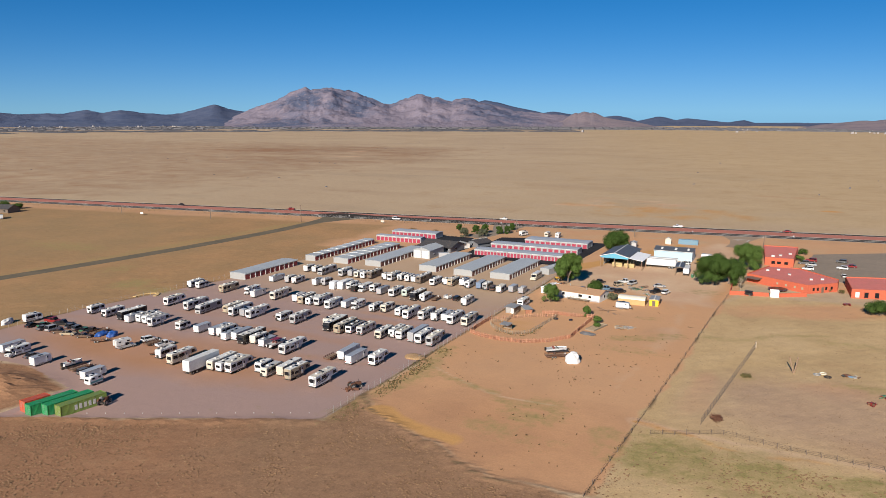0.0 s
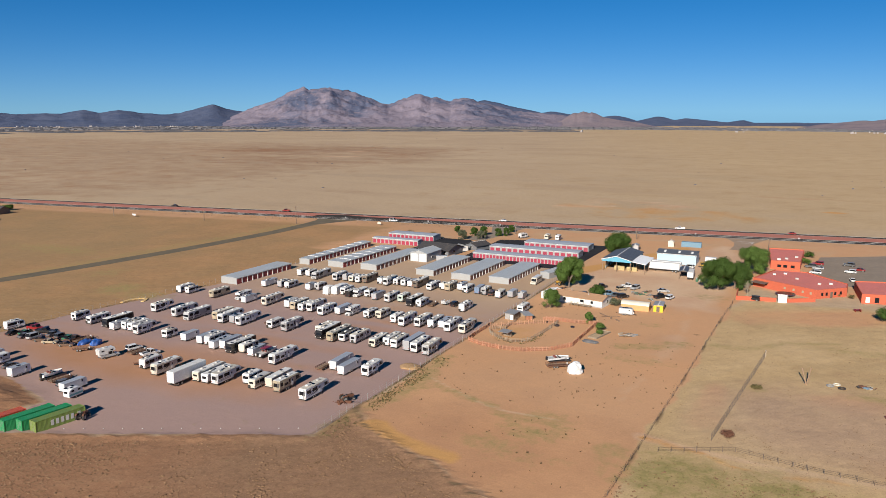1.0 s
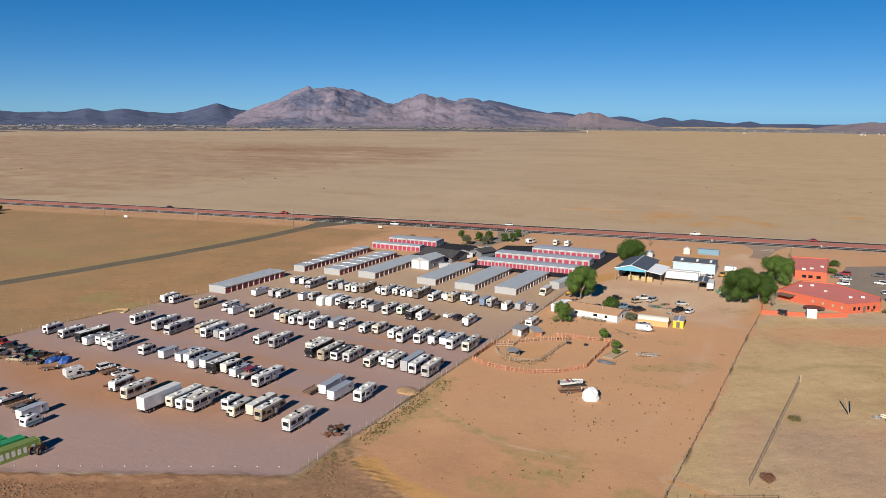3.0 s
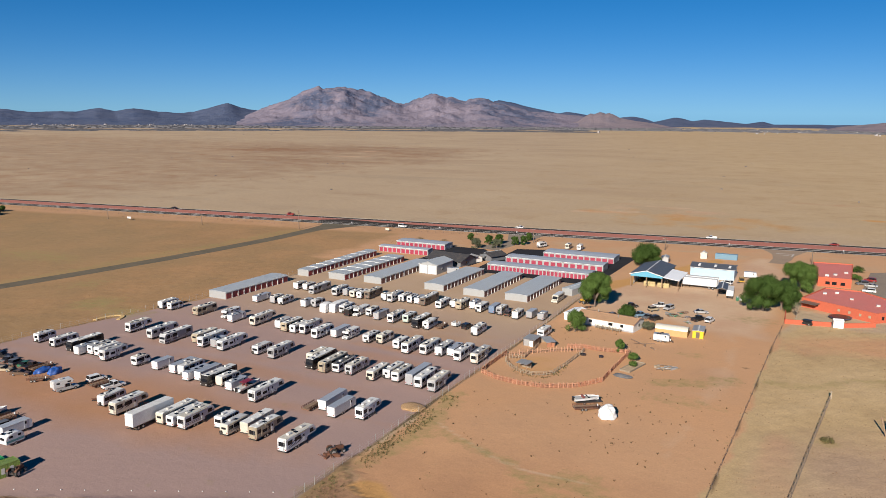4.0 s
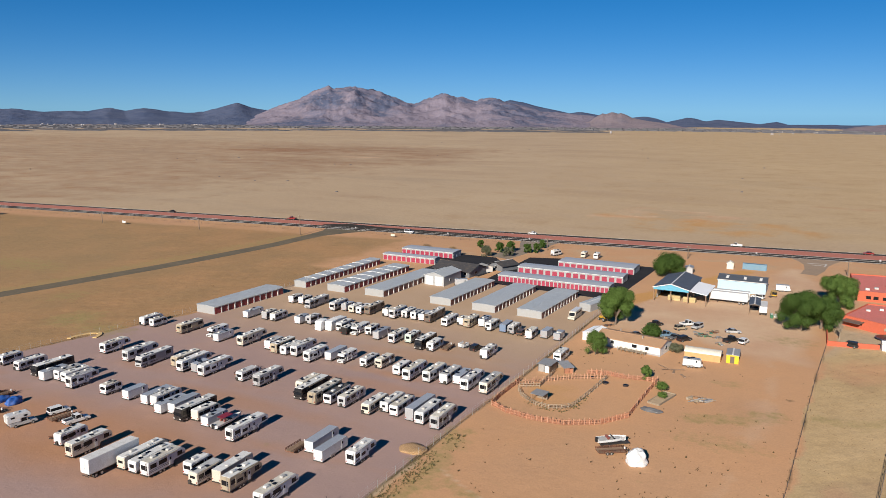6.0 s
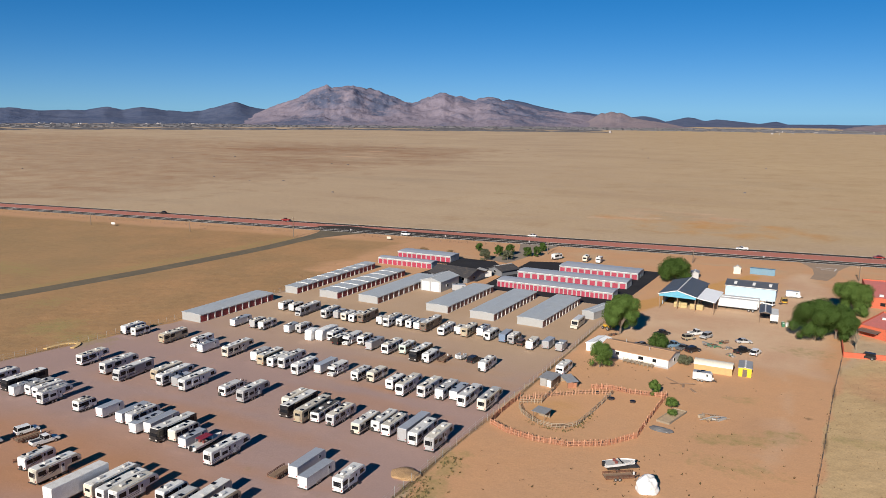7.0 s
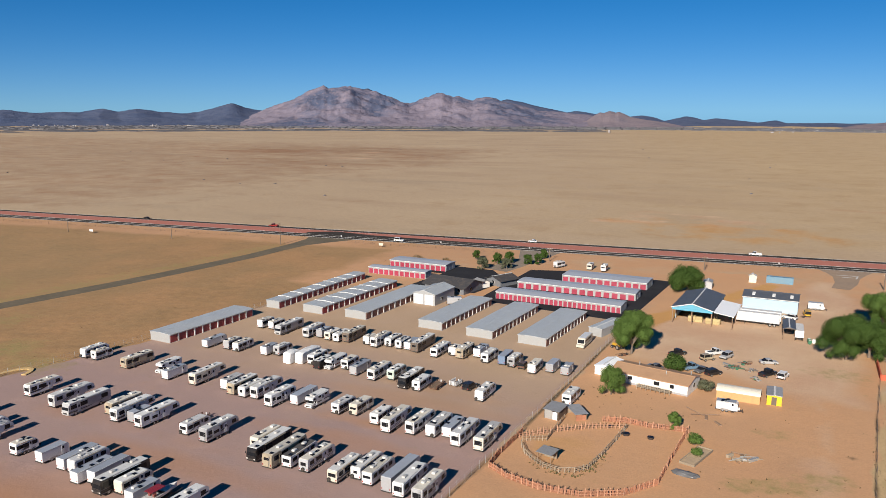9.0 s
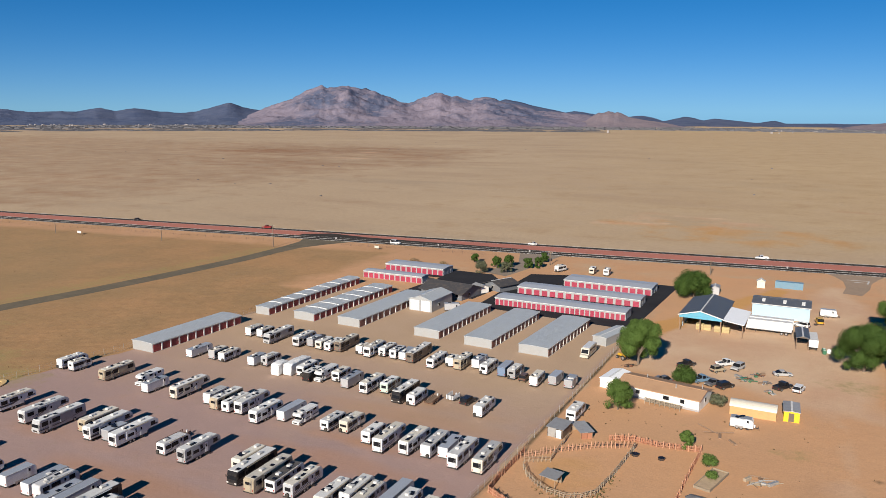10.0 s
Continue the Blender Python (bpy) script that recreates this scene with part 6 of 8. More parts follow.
# ---- vehicles ----
def car(m, paint, shape="sedan", label="", group=""):
    """A parked vehicle; the nose looks along +y of the pose."""
    big = shape in ("pickup", "suv", "van", "jeep")
    L, w, sill, belt, top = {"sedan": (4.7, 1.8, 0.28, 0.92, 1.45), "suv": (4.8, 1.9, 0.36, 1.08, 1.78), "pickup": (5.7, 1.95, 0.42, 1.1, 1.88), "van": (5.2, 1.98, 0.35, 1.1, 2.05), "jeep": (4.1, 1.8, 0.5, 1.15, 1.85)}[shape]
    kind = {"suv": "suv", "pickup": "pickup_truck", "van": "van", "jeep": "jeep", "sedan": "car"}[shape]
    v = empty(kind, m, label or "%s %s parked on bare ground" % (paint, kind.replace("_", " ")), kind.replace("_", " "), group or "parked vehicles")
    h = L / 2
    low = [(-h, sill + 0.12), (-h + 0.05, belt - 0.12), (-h + 0.2, belt), (h * 0.42, belt), (h - 0.25, belt - 0.16), (h, belt - 0.36), (h - 0.02, sill + 0.08), (h - 0.2, sill), (-h + 0.2, sill)]
    mat = PAINTS[paint]
    part("body", prism(bmesh.new(), low, "x", -w / 2, w / 2, bevel=0.06, segments=2), mat, v)
    if shape == "pickup":
        cab = [(-0.55, belt - 0.02), (-0.5, top - 0.06), (-0.35, top), (0.75, top), (1.4, belt - 0.02)]
    elif shape == "sedan":
        cab = [(-h + 0.55, belt - 0.02), (-0.95, top - 0.03), (-0.6, top), (0.35, top - 0.02), (1.15, belt - 0.02)]
    else:
        cab = [(-h + 0.1, belt - 0.02), (-h + 0.3, top - 0.04), (-h + 0.5, top), (0.55, top), (1.25, belt - 0.02)]
    part("glasshouse", prism(bmesh.new(), cab, "x", -w / 2 + 0.1, w / 2 - 0.1, bevel=0.05), GLASS, v, "dark tinted windows")
    y0, y1 = cab[1][0] + 0.1, [p for p in cab if abs(p[1] - top) < 0.03][-1][0]
    part("roof", a_box(-w / 2 + 0.11, w / 2 - 0.11, y0, y1, top - 0.05, top + 0.02, bevel=0.03), mat, v)
    for s in (-1, 1):
        for yy in ((cab[1][0] + 0.02, y1 - 0.05) if shape != "sedan" else (-0.3,)):
            part("pillar", a_box(s * (w / 2 - 0.1) - 0.02, s * (w / 2 - 0.1) + 0.02, yy - 0.06, yy + 0.06, belt, top - 0.03), mat, v)
        for yy in (-h * 0.62, h * 0.64):
            wheel(v, s * (w / 2 - 0.1), yy, 0.33 if not big else 0.38, 0.22)
        piece("headlight", shared("car_headlight", lambda: a_box(-0.18, 0.18, -0.04, 0.04, -0.07, 0.07), LINE), v, s * (w / 2 - 0.3), h - 0.04, belt - 0.38)
        piece("tail_light", shared("car_tail_light", lambda: a_box(-0.12, 0.12, -0.03, 0.03, -0.1, 0.1), TAIL), v, s * (w / 2 - 0.2), -h + 0.02, belt - 0.28)
        part("mirror", a_box(s * (w / 2 + 0.06) - 0.07, s * (w / 2 + 0.06) + 0.07, 0.95, 1.08, belt, belt + 0.14), mat, v)
    for yy in (-h + 0.02, h - 0.02):
        part("bumper", a_box(-w / 2 + 0.08, w / 2 - 0.08, yy - 0.08, yy + 0.08, sill + 0.05, sill + 0.25, bevel=0.03), STEEL, v)
    if shape == "pickup":
        part("bed_liner", a_box(-w / 2 + 0.16, w / 2 - 0.16, -h + 0.12, -0.62, belt - 0.02, belt + 0.006), BLACK, v)
        for s in (-1, 1):
            part("bed_rail", a_box(s * (w / 2 - 0.09) - 0.06, s * (w / 2 - 0.09) + 0.06, -h + 0.05, -0.6, belt - 0.02, belt + 0.16), mat, v)
        part("tailgate", a_box(-w / 2 + 0.16, w / 2 - 0.16, -h + 0.02, -h + 0.1, belt - 0.3, belt + 0.16), mat, v)
    return v


def truck_camper(x, y, rz):
    car(pose(x, y, 0, 0, 0, rz), "silver", "pickup", "silver pickup truck carrying a slide-in camper")
    c = empty("slide_in_camper", pose(x, y, 0, 0, 0, rz), "white slide-in camper on a pickup bed", "camper")
    part("body", prism(bmesh.new(), [(-3.3, 1.3), (-3.3, 2.9), (-3.0, 3.05), (1.2, 3.05), (1.55, 2.6), (1.4, 2.0), (-0.6, 1.95), (-0.62, 1.3)], "x", -1.05, 1.05, bevel=0.08, segments=2), WHITE, c)
    side_windows(c, 2.1, [(-2.2, 0.8), (0.4, 0.8)], 2.4, 0.4)
    part("air_conditioner", a_box(-0.35, 0.35, -1.6, -0.6, 3.05, 3.35, bevel=0.06), PLASTIC, c)
    part("rear_door", a_box(-0.35, 0.35, -3.34, -3.29, 1.35, 2.85), PLASTIC, c)


for x, y, rz, p, s in ((-225.8, 153.0, 8, "black", "sedan"), (-224.0, 159.5, -80, "red", "pickup"), (-219.6, 152.6, 4, "grey", "sedan"), (-211.6, 152.0, -60, "brown", "sedan"), (-208.8, 156.5, 6, "grey", "jeep"), (-205.6, 157.0, 2, "green", "sedan"), (-215.6, 153.0, 0, "silver", "van"), (-202.6, 156.5, 4, "brown", "pickup"), (-222.6, 154.8, 12, "green", "sedan"), (-213.4, 157.6, 4, "grey", "sedan"), (-218.2, 158.4, -70, "black", "pickup"), (-207.2, 151.6, -66, "tan", "sedan"), (-200.6, 151.8, -62, "brown", "sedan")):
    car(pose(x, y, 0, 0, 0, rz), p, s)
for x, y, rz, p, s in ((-179.6, 157.8, -12, "white", "suv"), (-171.6, 156.2, -10, "white", "pickup"), (-197.4, 132.0, -6, "grey", "sedan"), (-172.0, 128.4, -6, "grey", "jeep"), (-116.6, 245.0, -6, "black", "suv"), (-110.6, 265.4, 0, "brown", "jeep")):
    car(pose(x, y, 0, 0, 0, rz), p, s)
truck_camper(-180.6, 149.8, -14)
for x, y, rz, p, s in ((-76.4, 295.4, -30, "black", "pickup"), (-68.4, 294.8, -40, "tan", "jeep"), (-67.2, 301.0, -42, "white", "pickup"), (-64.0, 299.2, 160, "silver", "suv"), (-71.0, 285.0, -42, "blue", "pickup"), (-68.2, 284.2, 150, "grey", "sedan"), (-65.2, 283.2, -35, "black", "suv"), (-53.2, 299.4, -70, "silver", "sedan")):
    car(pose(x, y, 0, 0, 0, rz), p, s)
for x, y, rz, p, s in ((-52.6, 289.0, -30, "black", "pickup"), (-49.0, 289.0, -12, "white", "suv"), (-79.6, 281.2, 70, "grey", "sedan"), (-50.9, 351.6, 70, "white", "suv"), (-21.0, 300.5, 80, "black", "suv")):
    car(pose(x, y, 0, 0, 0, rz), p, s)
for x, y, rz, p, s in ((-2.0, 376.2, 95, "grey", "suv"), (1.0, 384.4, 85, "red", "suv"), (-0.2, 362.4, 92, "white", "suv"), (1.0, 373.6, 88, "silver", "sedan"), (13.6, 387.0, 78, "grey", "suv"), (13.6, 370.2, 78, "white", "suv"), (17.2, 377.0, 85, "red", "sedan"), (13.6, 352.0, 5, "white", "sedan")):
    car(pose(x, y, 0.05, 0, 0, rz), p, s, "%s %s in an asphalt parking lot" % (p, s), "cars in the parking lot")
for x, off, rz, p, s in ((-330, 10.6, 98, "red", "pickup"), (-420, 10.6, 98, "black", "sedan"), (-178, 10.6, 98, "white", "sedan"), (-72, 10.6, 98, "white", "pickup"), (-12, 10.6, 98, "red", "sedan"), (-240, -11.4, -82, "white", "van")):
    px, py = hwy(x, off)
    car(pose(px, py, 0.1, 0, 0, rz), p, s, "%s %s on the highway" % (p, s), "traffic on the highway")


def slat_trailer(x, y, rz):
    t = empty("utility_trailer", pose(x, y, 0, 0, 0, rz), "small white slatted utility trailer on gravel", "utility trailer")
    part("floor", a_box(-0.95, 0.95, 0, 3.0, 0.5, 0.58), STEEL, t)
    for i in range(9):
        for xx in (-0.95, 0.95):
            piece("slat", shared("white_slat", lambda: a_box(-0.03, 0.03, -0.1, 0.1, 0.55, 1.6), WHITE), t, xx, 0.15 + i * 0.34)
    for i in range(5):
        piece("end_slat", shared("white_end_slat", lambda: a_box(-0.12, 0.12, -0.03, 0.03, 0.55, 1.6), WHITE), t, -0.76 + i * 0.38, 0.0)
    for sx in (-1, 1):
        wheel(t, sx * 1.05, 1.5, 0.32, 0.2)
    coupling(t, 3.0, 0.5)


slat_trailer(-120.8, 243.8, -6)


# ---- containers, farm gear and junk ----
for x, y, mat, lab, bars in (
    (-164.4, 104.2, REDBOX, "orange-red steel shipping container", None),
    (-161.2, 103.2, GREENBOX, "green steel shipping container", None),
    (-157.9, 105.0, GREENBOX, "green steel shipping container", None),
    (-154.6, 105.8, LIMEBOX, "lime-green steel container with white sign blocks", [(0.30, 0.36, 0.7, 1.9), (0.40, 0.46, 0.7, 1.9), (0.50, 0.56, 0.7, 1.9), (0.60, 0.66, 0.7, 1.9), (0.70, 0.76, 0.7, 1.9), (0.79, 0.81, 1.2, 1.4), (0.84, 0.90, 0.7, 1.9)]),
):
    box_container(x, y, 6.1 if mat is REDBOX else 11.4, -9.0, mat, lab, bars)


def tractor(x, y, rz, paint, label):
    t = empty("tractor", pose(x, y, 0, 0, 0, rz), label, "tractor")
    part("bonnet", a_box(-0.4, 0.4, 0.3, 2.0, 0.8, 1.5, bevel=0.1, segments=2), paint, t)
    part("chassis", a_box(-0.3, 0.3, -1.0, 2.1, 0.55, 0.85), STEEL, t)
    part("seat", a_box(-0.28, 0.28, -0.75, -0.25, 1.1, 1.55, bevel=0.06), BLACK, t)
    part("steering_wheel", rod(bmesh.new(), (0, 0.1, 1.55), (0, 0.05, 1.6), 0.22, 12), BLACK, t)
    part("exhaust", rod(bmesh.new(), (0.2, 1.3, 1.5), (0.2, 1.3, 2.3), 0.05), STEEL, t)
    for s in (-1, 1):
        wheel(t, s * 0.85, -0.6, 0.72, 0.4)
        wheel(t, s * 0.7, 1.75, 0.42, 0.25)
        part("mudguard", prism(bmesh.new(), [(-1.3, 1.2), (-1.0, 1.55), (-0.2, 1.55), (0.1, 1.2), (-0.2, 1.45), (-1.0, 1.45)], "x", s * 0.65, s * 1.05), paint, t)
    return t


tractor(-150.0, 115.4, 20, RUST, "rusty dark tractor beside the containers")
tractor(-102.4, 150.6, -30, RUST, "rusty red old farm tractor at the yard's edge")
tractor(-92.6, 293.5, 60, PAINTS["yellow"], "yellow digger under the trees")


def scrap(name, x, y, rz, n, size, mats, label, category, seed):
    """A low heap of bars, plates and tubes, all thrown together."""
    r = random.Random(seed)
    s = empty(name, pose(x, y, 0, 0, 0, rz), label, category)
    for i in range(n):
        L = r.uniform(0.5, 1.0) * size
        ax, ay = r.uniform(-size * 0.6, size * 0.6), r.uniform(-size * 0.4, size * 0.4)
        a, z = r.uniform(0, 3.14), r.uniform(0.1, 0.6)
        if i % 3 == 0:
            bm = a_box(-L / 3, L / 3, -0.3, 0.3, 0, r.uniform(0.2, 0.7), bevel=0.05)
        else:
            bm = rod(bmesh.new(), (-L / 2, 0, z), (L / 2, 0, r.uniform(0.1, z + 0.3)), r.uniform(0.05, 0.12), 6)
        part("bar" if i % 3 else "plate", bm, r.choice(mats), s).matrix_basis = pose(ax, ay, 0.0, 0, 0, math.degrees(a))
    return s


scrap("rusty_harrow", -102.4, 149.0, 20, 14, 2.6, [RUST], "rusty farm harrow on gravel", "farm implement", 1)
scrap("lumber_pile", -53.5, 234.5, 40, 14, 4.0, [PALE_WOOD, WOOD, TIN], "pile of grey lumber and pipes on dirt", "lumber pile", 2)
scrap("lumber_pile", -62.6, 253.4, -12, 4, 6.5, [WOOD], "single weathered pole lying on dirt", "lumber pile", 3)
for k, (x, y, n, sz) in enumerate(((-61.5, 291.5, 22, 3.2), (-58.6, 296.0, 16, 2.6), (-56.5, 291.0, 12, 2.0), (-55.0, 284.0, 10, 1.8))):
    scrap("scrap_heap", x, y, 30 * k, n, sz, [RUST, PAINTS["green"], TIN, WOOD, PAINTS["grey"]], "heap of scrap metal and machine parts on dirt", "scrap heap", 10 + k)
for k, (x, y, n, sz) in enumerate(((10.2, 214.2, 12, 1.8), (14.6, 194.0, 12, 1.9), (17.6, 201.0, 7, 1.5), (12.5, 214.0, 6, 1.3))):
    scrap("scrap_heap", x, y, 50 * k, n, sz, ([RUST, STEEL, PAINTS["blue"]], [PAINTS["red"], RUST], [PAINTS["green"], PAINTS["red"]], [RUST, STEEL, TIN])[k], "small heap of scrap machinery in dry grass", "scrap heap", 20 + k)
for k, (x, y, n, sz) in enumerate(((-46.6, 356.5, 8, 1.6), (-90.0, 288.5, 10, 2.2), (-168.6, 149.4, 12, 2.6), (-181.0, 129.0, 8, 2.0))):
    scrap("equipment_heap", x, y, 40 * k, n, sz, [RUST, STEEL, WOOD], "dark heap of old equipment", "equipment", 30 + k)


def lump(name, x, y, rz, a, b, h, mat, label, category, seed):
    """Something under a draped cover."""
    bm = bmesh.new()
    bmesh.ops.create_icosphere(bm, subdivisions=4, radius=1)
    for v in bm.verts:
        n = noise.noise(v.co * 1.7 + Vector((seed, 0, 0))) * 0.22 + noise.noise(v.co * 5 + Vector((0, seed, 0))) * 0.06
        f = 1 + n
        v.co = Vector((v.co.x * a * f, v.co.y * b * f, max(0.0, (v.co.z * 0.8 + 0.25) * h * f)))
    t = empty(name, pose(x, y, 0, 0, 0, rz), label, category)
    o = part("cover", bm, mat, t)
    for p in o.data.polygons:
        p.use_smooth = True
    return t


lump("tarped_load", -197.6, 155.8, 0, 1.1, 2.4, 1.2, TARP, "load under a blue tarpaulin on gravel", "tarped load", 1)
lump("tarped_load", -193.6, 156.6, 0, 1.1, 2.0, 1.7, TARP, "tall load under a blue tarpaulin on gravel", "tarped load", 2)
lump("tarped_boat", -236.4, 152.0, 20, 1.2, 2.8, 1.6, COVER, "boat under a white cover on gravel", "covered boat", 3)
travel_trailer(pose(-231.6, 154.6, 0, 0, 0, -4), 6.0, "w", chance)
lump("covered_spa", -58.4, 194.4, 0, 2.1, 2.0, 2.7, COVER, "round white cover over a load on dirt", "covered load", 6)
boat(pose(-67.4, 198.6, 0.0, 0, 0, -52), 6.2, "w", chance, "boat", "open white boat on a trailer on bare dirt")
flatbed(pose(-66.4, 194.8, 0, 0, 0, -55), 5.6, "o", chance)
lump("tarped_boat", -61.6, 222.6, 82, 0.95, 2.5, 0.8, PAINTS["grey"], "low boat under a dark grey cover on dirt", "covered boat", 44)
flatbed(pose(-176.4, 127.6, 0, 0, 0, -6), 5.4, "o", chance)
for x, y in ((-180.6, 128.6),):
    boat(pose(x, y, 0, 0, 0, -8), 5.5, "w", chance, "boat", "small white boat on a trailer on gravel")
flatbed(pose(-194.4, 149.4, 0, 0, 0, -55), 4.0, "o", chance)
flatbed(pose(-176.4, 153.2, 0, 0, 0, -8), 5.0, "o", chance)
flatbed(pose(-200.4, 154.6, 0, 0, 0, -4), 5.5, "o", chance)
cargo_trailer(pose(-61.2, 259.4, 0, 0, 0, -88), 4.4, "w", chance)
for x, y, kind in ((-146.0, 394.6, "tt"), (-131.6, 396.6, "tt"), (-125.4, 396.2, "tt")):
    travel_trailer(pose(x, y, 0, 0, 0, -20 if x < -140 else 4), 5.6, "c" if x == -131.6 else "w", chance)
cargo_trailer(pose(-162.4 + 3.5, 316.5, 0, 0, 0, -60), 5.0, "g", chance)
gabled("white_shed", -104.2, 303.6, 4.4, 14.0, 2.4, 2.65, True, WALL_METAL, ROOF_METAL, -14, "long low grey metal shed by the fence", "shed", 0.12)
cargo_trailer(pose(-46.0, 368.9, 0, 0, 0, -88), 4.6, "w", chance)
semi_trailer(pose(-46.9, 325.8, 0, 0, 0, 4), 9.0, "w", chance, 3.2)
lean = gabled("open_shelter", -51.4, 325.6, 3.4, 11.0, 3.4, 3.9, True, BROWN, SLATE_ROOF_Y, 4.0, "open-fronted brown shelter with a slate roof", "shelter", 0.15, open_front=True)
for x in (0.1, 3.3):
    for y in (0.1, 5.4, 10.8):
        part("post", a_box(x - 0.08, x + 0.08, y - 0.08, y + 0.08, 0, 3.45), WOOD, lean)
for x, y, m in ((-44.0, 324.2, PAINTS["green"]), (-42.9, 325.6, COVER), (-44.2, 326.0, PAINTS["green"])):
    tote = empty("feed_tote", pose(x, y, 0, 0, 0, 12), "square feed tote standing beside the trailer", "feed tote")
    part("body", a_box(-0.5, 0.5, -0.5, 0.5, 0, 1.2, bevel=0.15, segments=2), m, tote)
    part("lid", a_box(-0.3, 0.3, -0.3, 0.3, 1.2, 1.28, bevel=0.03), TRIM, tote)
car(pose(-46.0, 358.8, 0, 0, 0, 10), "yellow", "van", "yellow farm truck beside the blue shop")


# ---- shelters and corral ----
def shelter(x, y, w, d, h, rz, label):
    s = empty("animal_shelter", pose(x, y, 0, 0, 0, rz), label, "shelter")
    for px in (0.06, w - 0.06):
        for py in (0.06, d - 0.06):
            part("post", a_box(px - 0.06, px + 0.06, py - 0.06, py + 0.06, 0, h + (0.2 if py > 1 else 0)), WOOD, s)
    part("roof", prism(bmesh.new(), [(-0.3, h + 0.0), (d + 0.3, h + 0.24), (d + 0.3, h + 0.30), (-0.3, h + 0.06)], "x", -0.3, w + 0.3), TIN, s, "grey tin roof")
    part("back_wall", a_box(0, w, d - 0.05, d, 0, h + 0.18), PALE_WOOD, s)
    if h > 2 or d > 4.5:
        part("side_wall", a_box(w - 0.05, w, 0.06, d - 0.06, 0, h), WOOD, s)
        part("front_wall", a_box(0, w * 0.55, 0, 0.05, 0, h - 0.1), TIN if h > 2 else STICK, s)
        part("door", a_box(w * 0.58, w * 0.92, 0, 0.05, 0, h - 0.3), WHITE if h > 2 else STICK, s)
    return s


shelter(-94.4, 236.4, 3.4, 4.4, 2.1, -6, "grey tin-roofed animal shelter by the fence")
shelter(-87.6, 237.8, 2.6, 4.8, 1.5, 40, "low tin animal shelter in the corral")
shelter(-88.4, 215.8, 2.9, 2.6, 1.8, -10, "small tin shade roof on posts in the corral")

STAKE_A = shared("corral_stake", lambda: rod(bmesh.new(), (0, 0, -0.1), (0, 0, 1.5), 0.10, 6, 0.075), RAIL)
STAKE_B = shared("pale_stake", lambda: rod(bmesh.new(), (0, 0, -0.1), (0, 0, 1.25), 0.075, 6, 0.055), PALE_WOOD)


def stick_panel(parent, ax, ay, bx, by, r, tall=1.3):
    """A run of upright split sticks between two posts, joined into one panel."""
    length = math.hypot(bx - ax, by - ay)
    n = max(2, int(length / 0.17))
    ux, uy = (bx - ax) / length, (by - ay) / length
    verts, faces = [], []
    for i in range(n):
        d, w, h, o, t = length * (i + 0.5) / n, r.uniform(0.035, 0.06), tall * r.uniform(0.8, 1.08), r.uniform(-0.05, 0.05), 0.03
        tip = r.uniform(-0.1, 0.1)
        k = len(verts)
        for z, sh in ((0.02, 0.0), (h, tip)):
            for p, q in ((-w, -t), (w, -t), (w, t), (-w, t)):
                verts.append((ax + ux * (d + p + sh) - uy * (q + o), ay + uy * (d + p + sh) + ux * (q + o), z))
        faces += [(k, k + 1, k + 5, k + 4), (k + 1, k + 2, k + 6, k + 5), (k + 2, k + 3, k + 7, k + 6), (k + 3, k, k + 4, k + 7), (k + 4, k + 5, k + 6, k + 7)]
    me = bpy.data.meshes.new("stick_panel")
    me.from_pydata(verts, [], faces)
    me.materials.append(STICK)
    ob = new("stick_panel", me)
    ob.parent = parent
    tagged(ob, kind="stuff")


def fence(name, points, gap, stake, rail_m, heights, label, seed, rail_r=0.05, category="fence", lean=6.0, sticks=False):
    """Posts with rails along a line."""
    f = empty(name, pose(*points[0], 0), label, category)
    ox, oy = points[0]
    r = random.Random(seed)
    for (ax, ay), (bx, by) in zip(points, points[1:]):
        n = max(1, round(math.hypot(bx - ax, by - ay) / gap))
        for i in range(n):
            k = i / n
            p = new("post", stake)
            p.parent = f
            p.matrix_basis = Matrix.LocRotScale((ax + (bx - ax) * k - ox + r.uniform(-0.06, 0.06), ay + (by - ay) * k - oy + r.uniform(-0.06, 0.06), 0), Euler((radians(r.uniform(-lean, lean)), radians(r.uniform(-lean, lean)), 0)), (1, 1, r.uniform(0.85, 1.12)))
        if sticks:
            stick_panel(f, ax - ox, ay - oy, bx - ox, by - oy, r)
        for z in heights:
            part("rail", rod(bmesh.new(), (ax - ox, ay - oy, z), (bx - ox, by - oy, z), rail_r, 5), rail_m, f)
    return f


def oval(cx, cy, a, b, t0, t1, n):
    return [(cx + a * math.cos(radians(t0 + (t1 - t0) * i / n)), cy + b * math.sin(radians(t0 + (t1 - t0) * i / n))) for i in range(n + 1)]


fence("corral_fence", [(-95.6, 226.5), (-95.9, 214), (-95.6, 208.6), (-91, 206), (-84.2, 204.6), (-77, 205.4), (-70, 209.6), (-65.4, 216.4), (-65.2, 228.5), (-64.6, 242.4)], 1.25, STAKE_A, RAIL, (0.45, 1.05), "red stick corral fence on bare dirt", 1, sticks=True)
fence("corral_fence", [(-64.6, 242.8), (-73, 241.4), (-77.6, 242.0), (-82.4, 240.2)], 1.25, STAKE_A, RAIL, (0.45, 1.05), "red stick corral fence on bare dirt", 2, sticks=True)
fence("inner_corral_fence", [(-95.4, 224), (-89.3, 230.4), (-83.9, 235.1), (-76.6, 239.0)], 0.8, STAKE_A, RAIL, (0.4, 0.9), "red stick fence across the corral", 12)
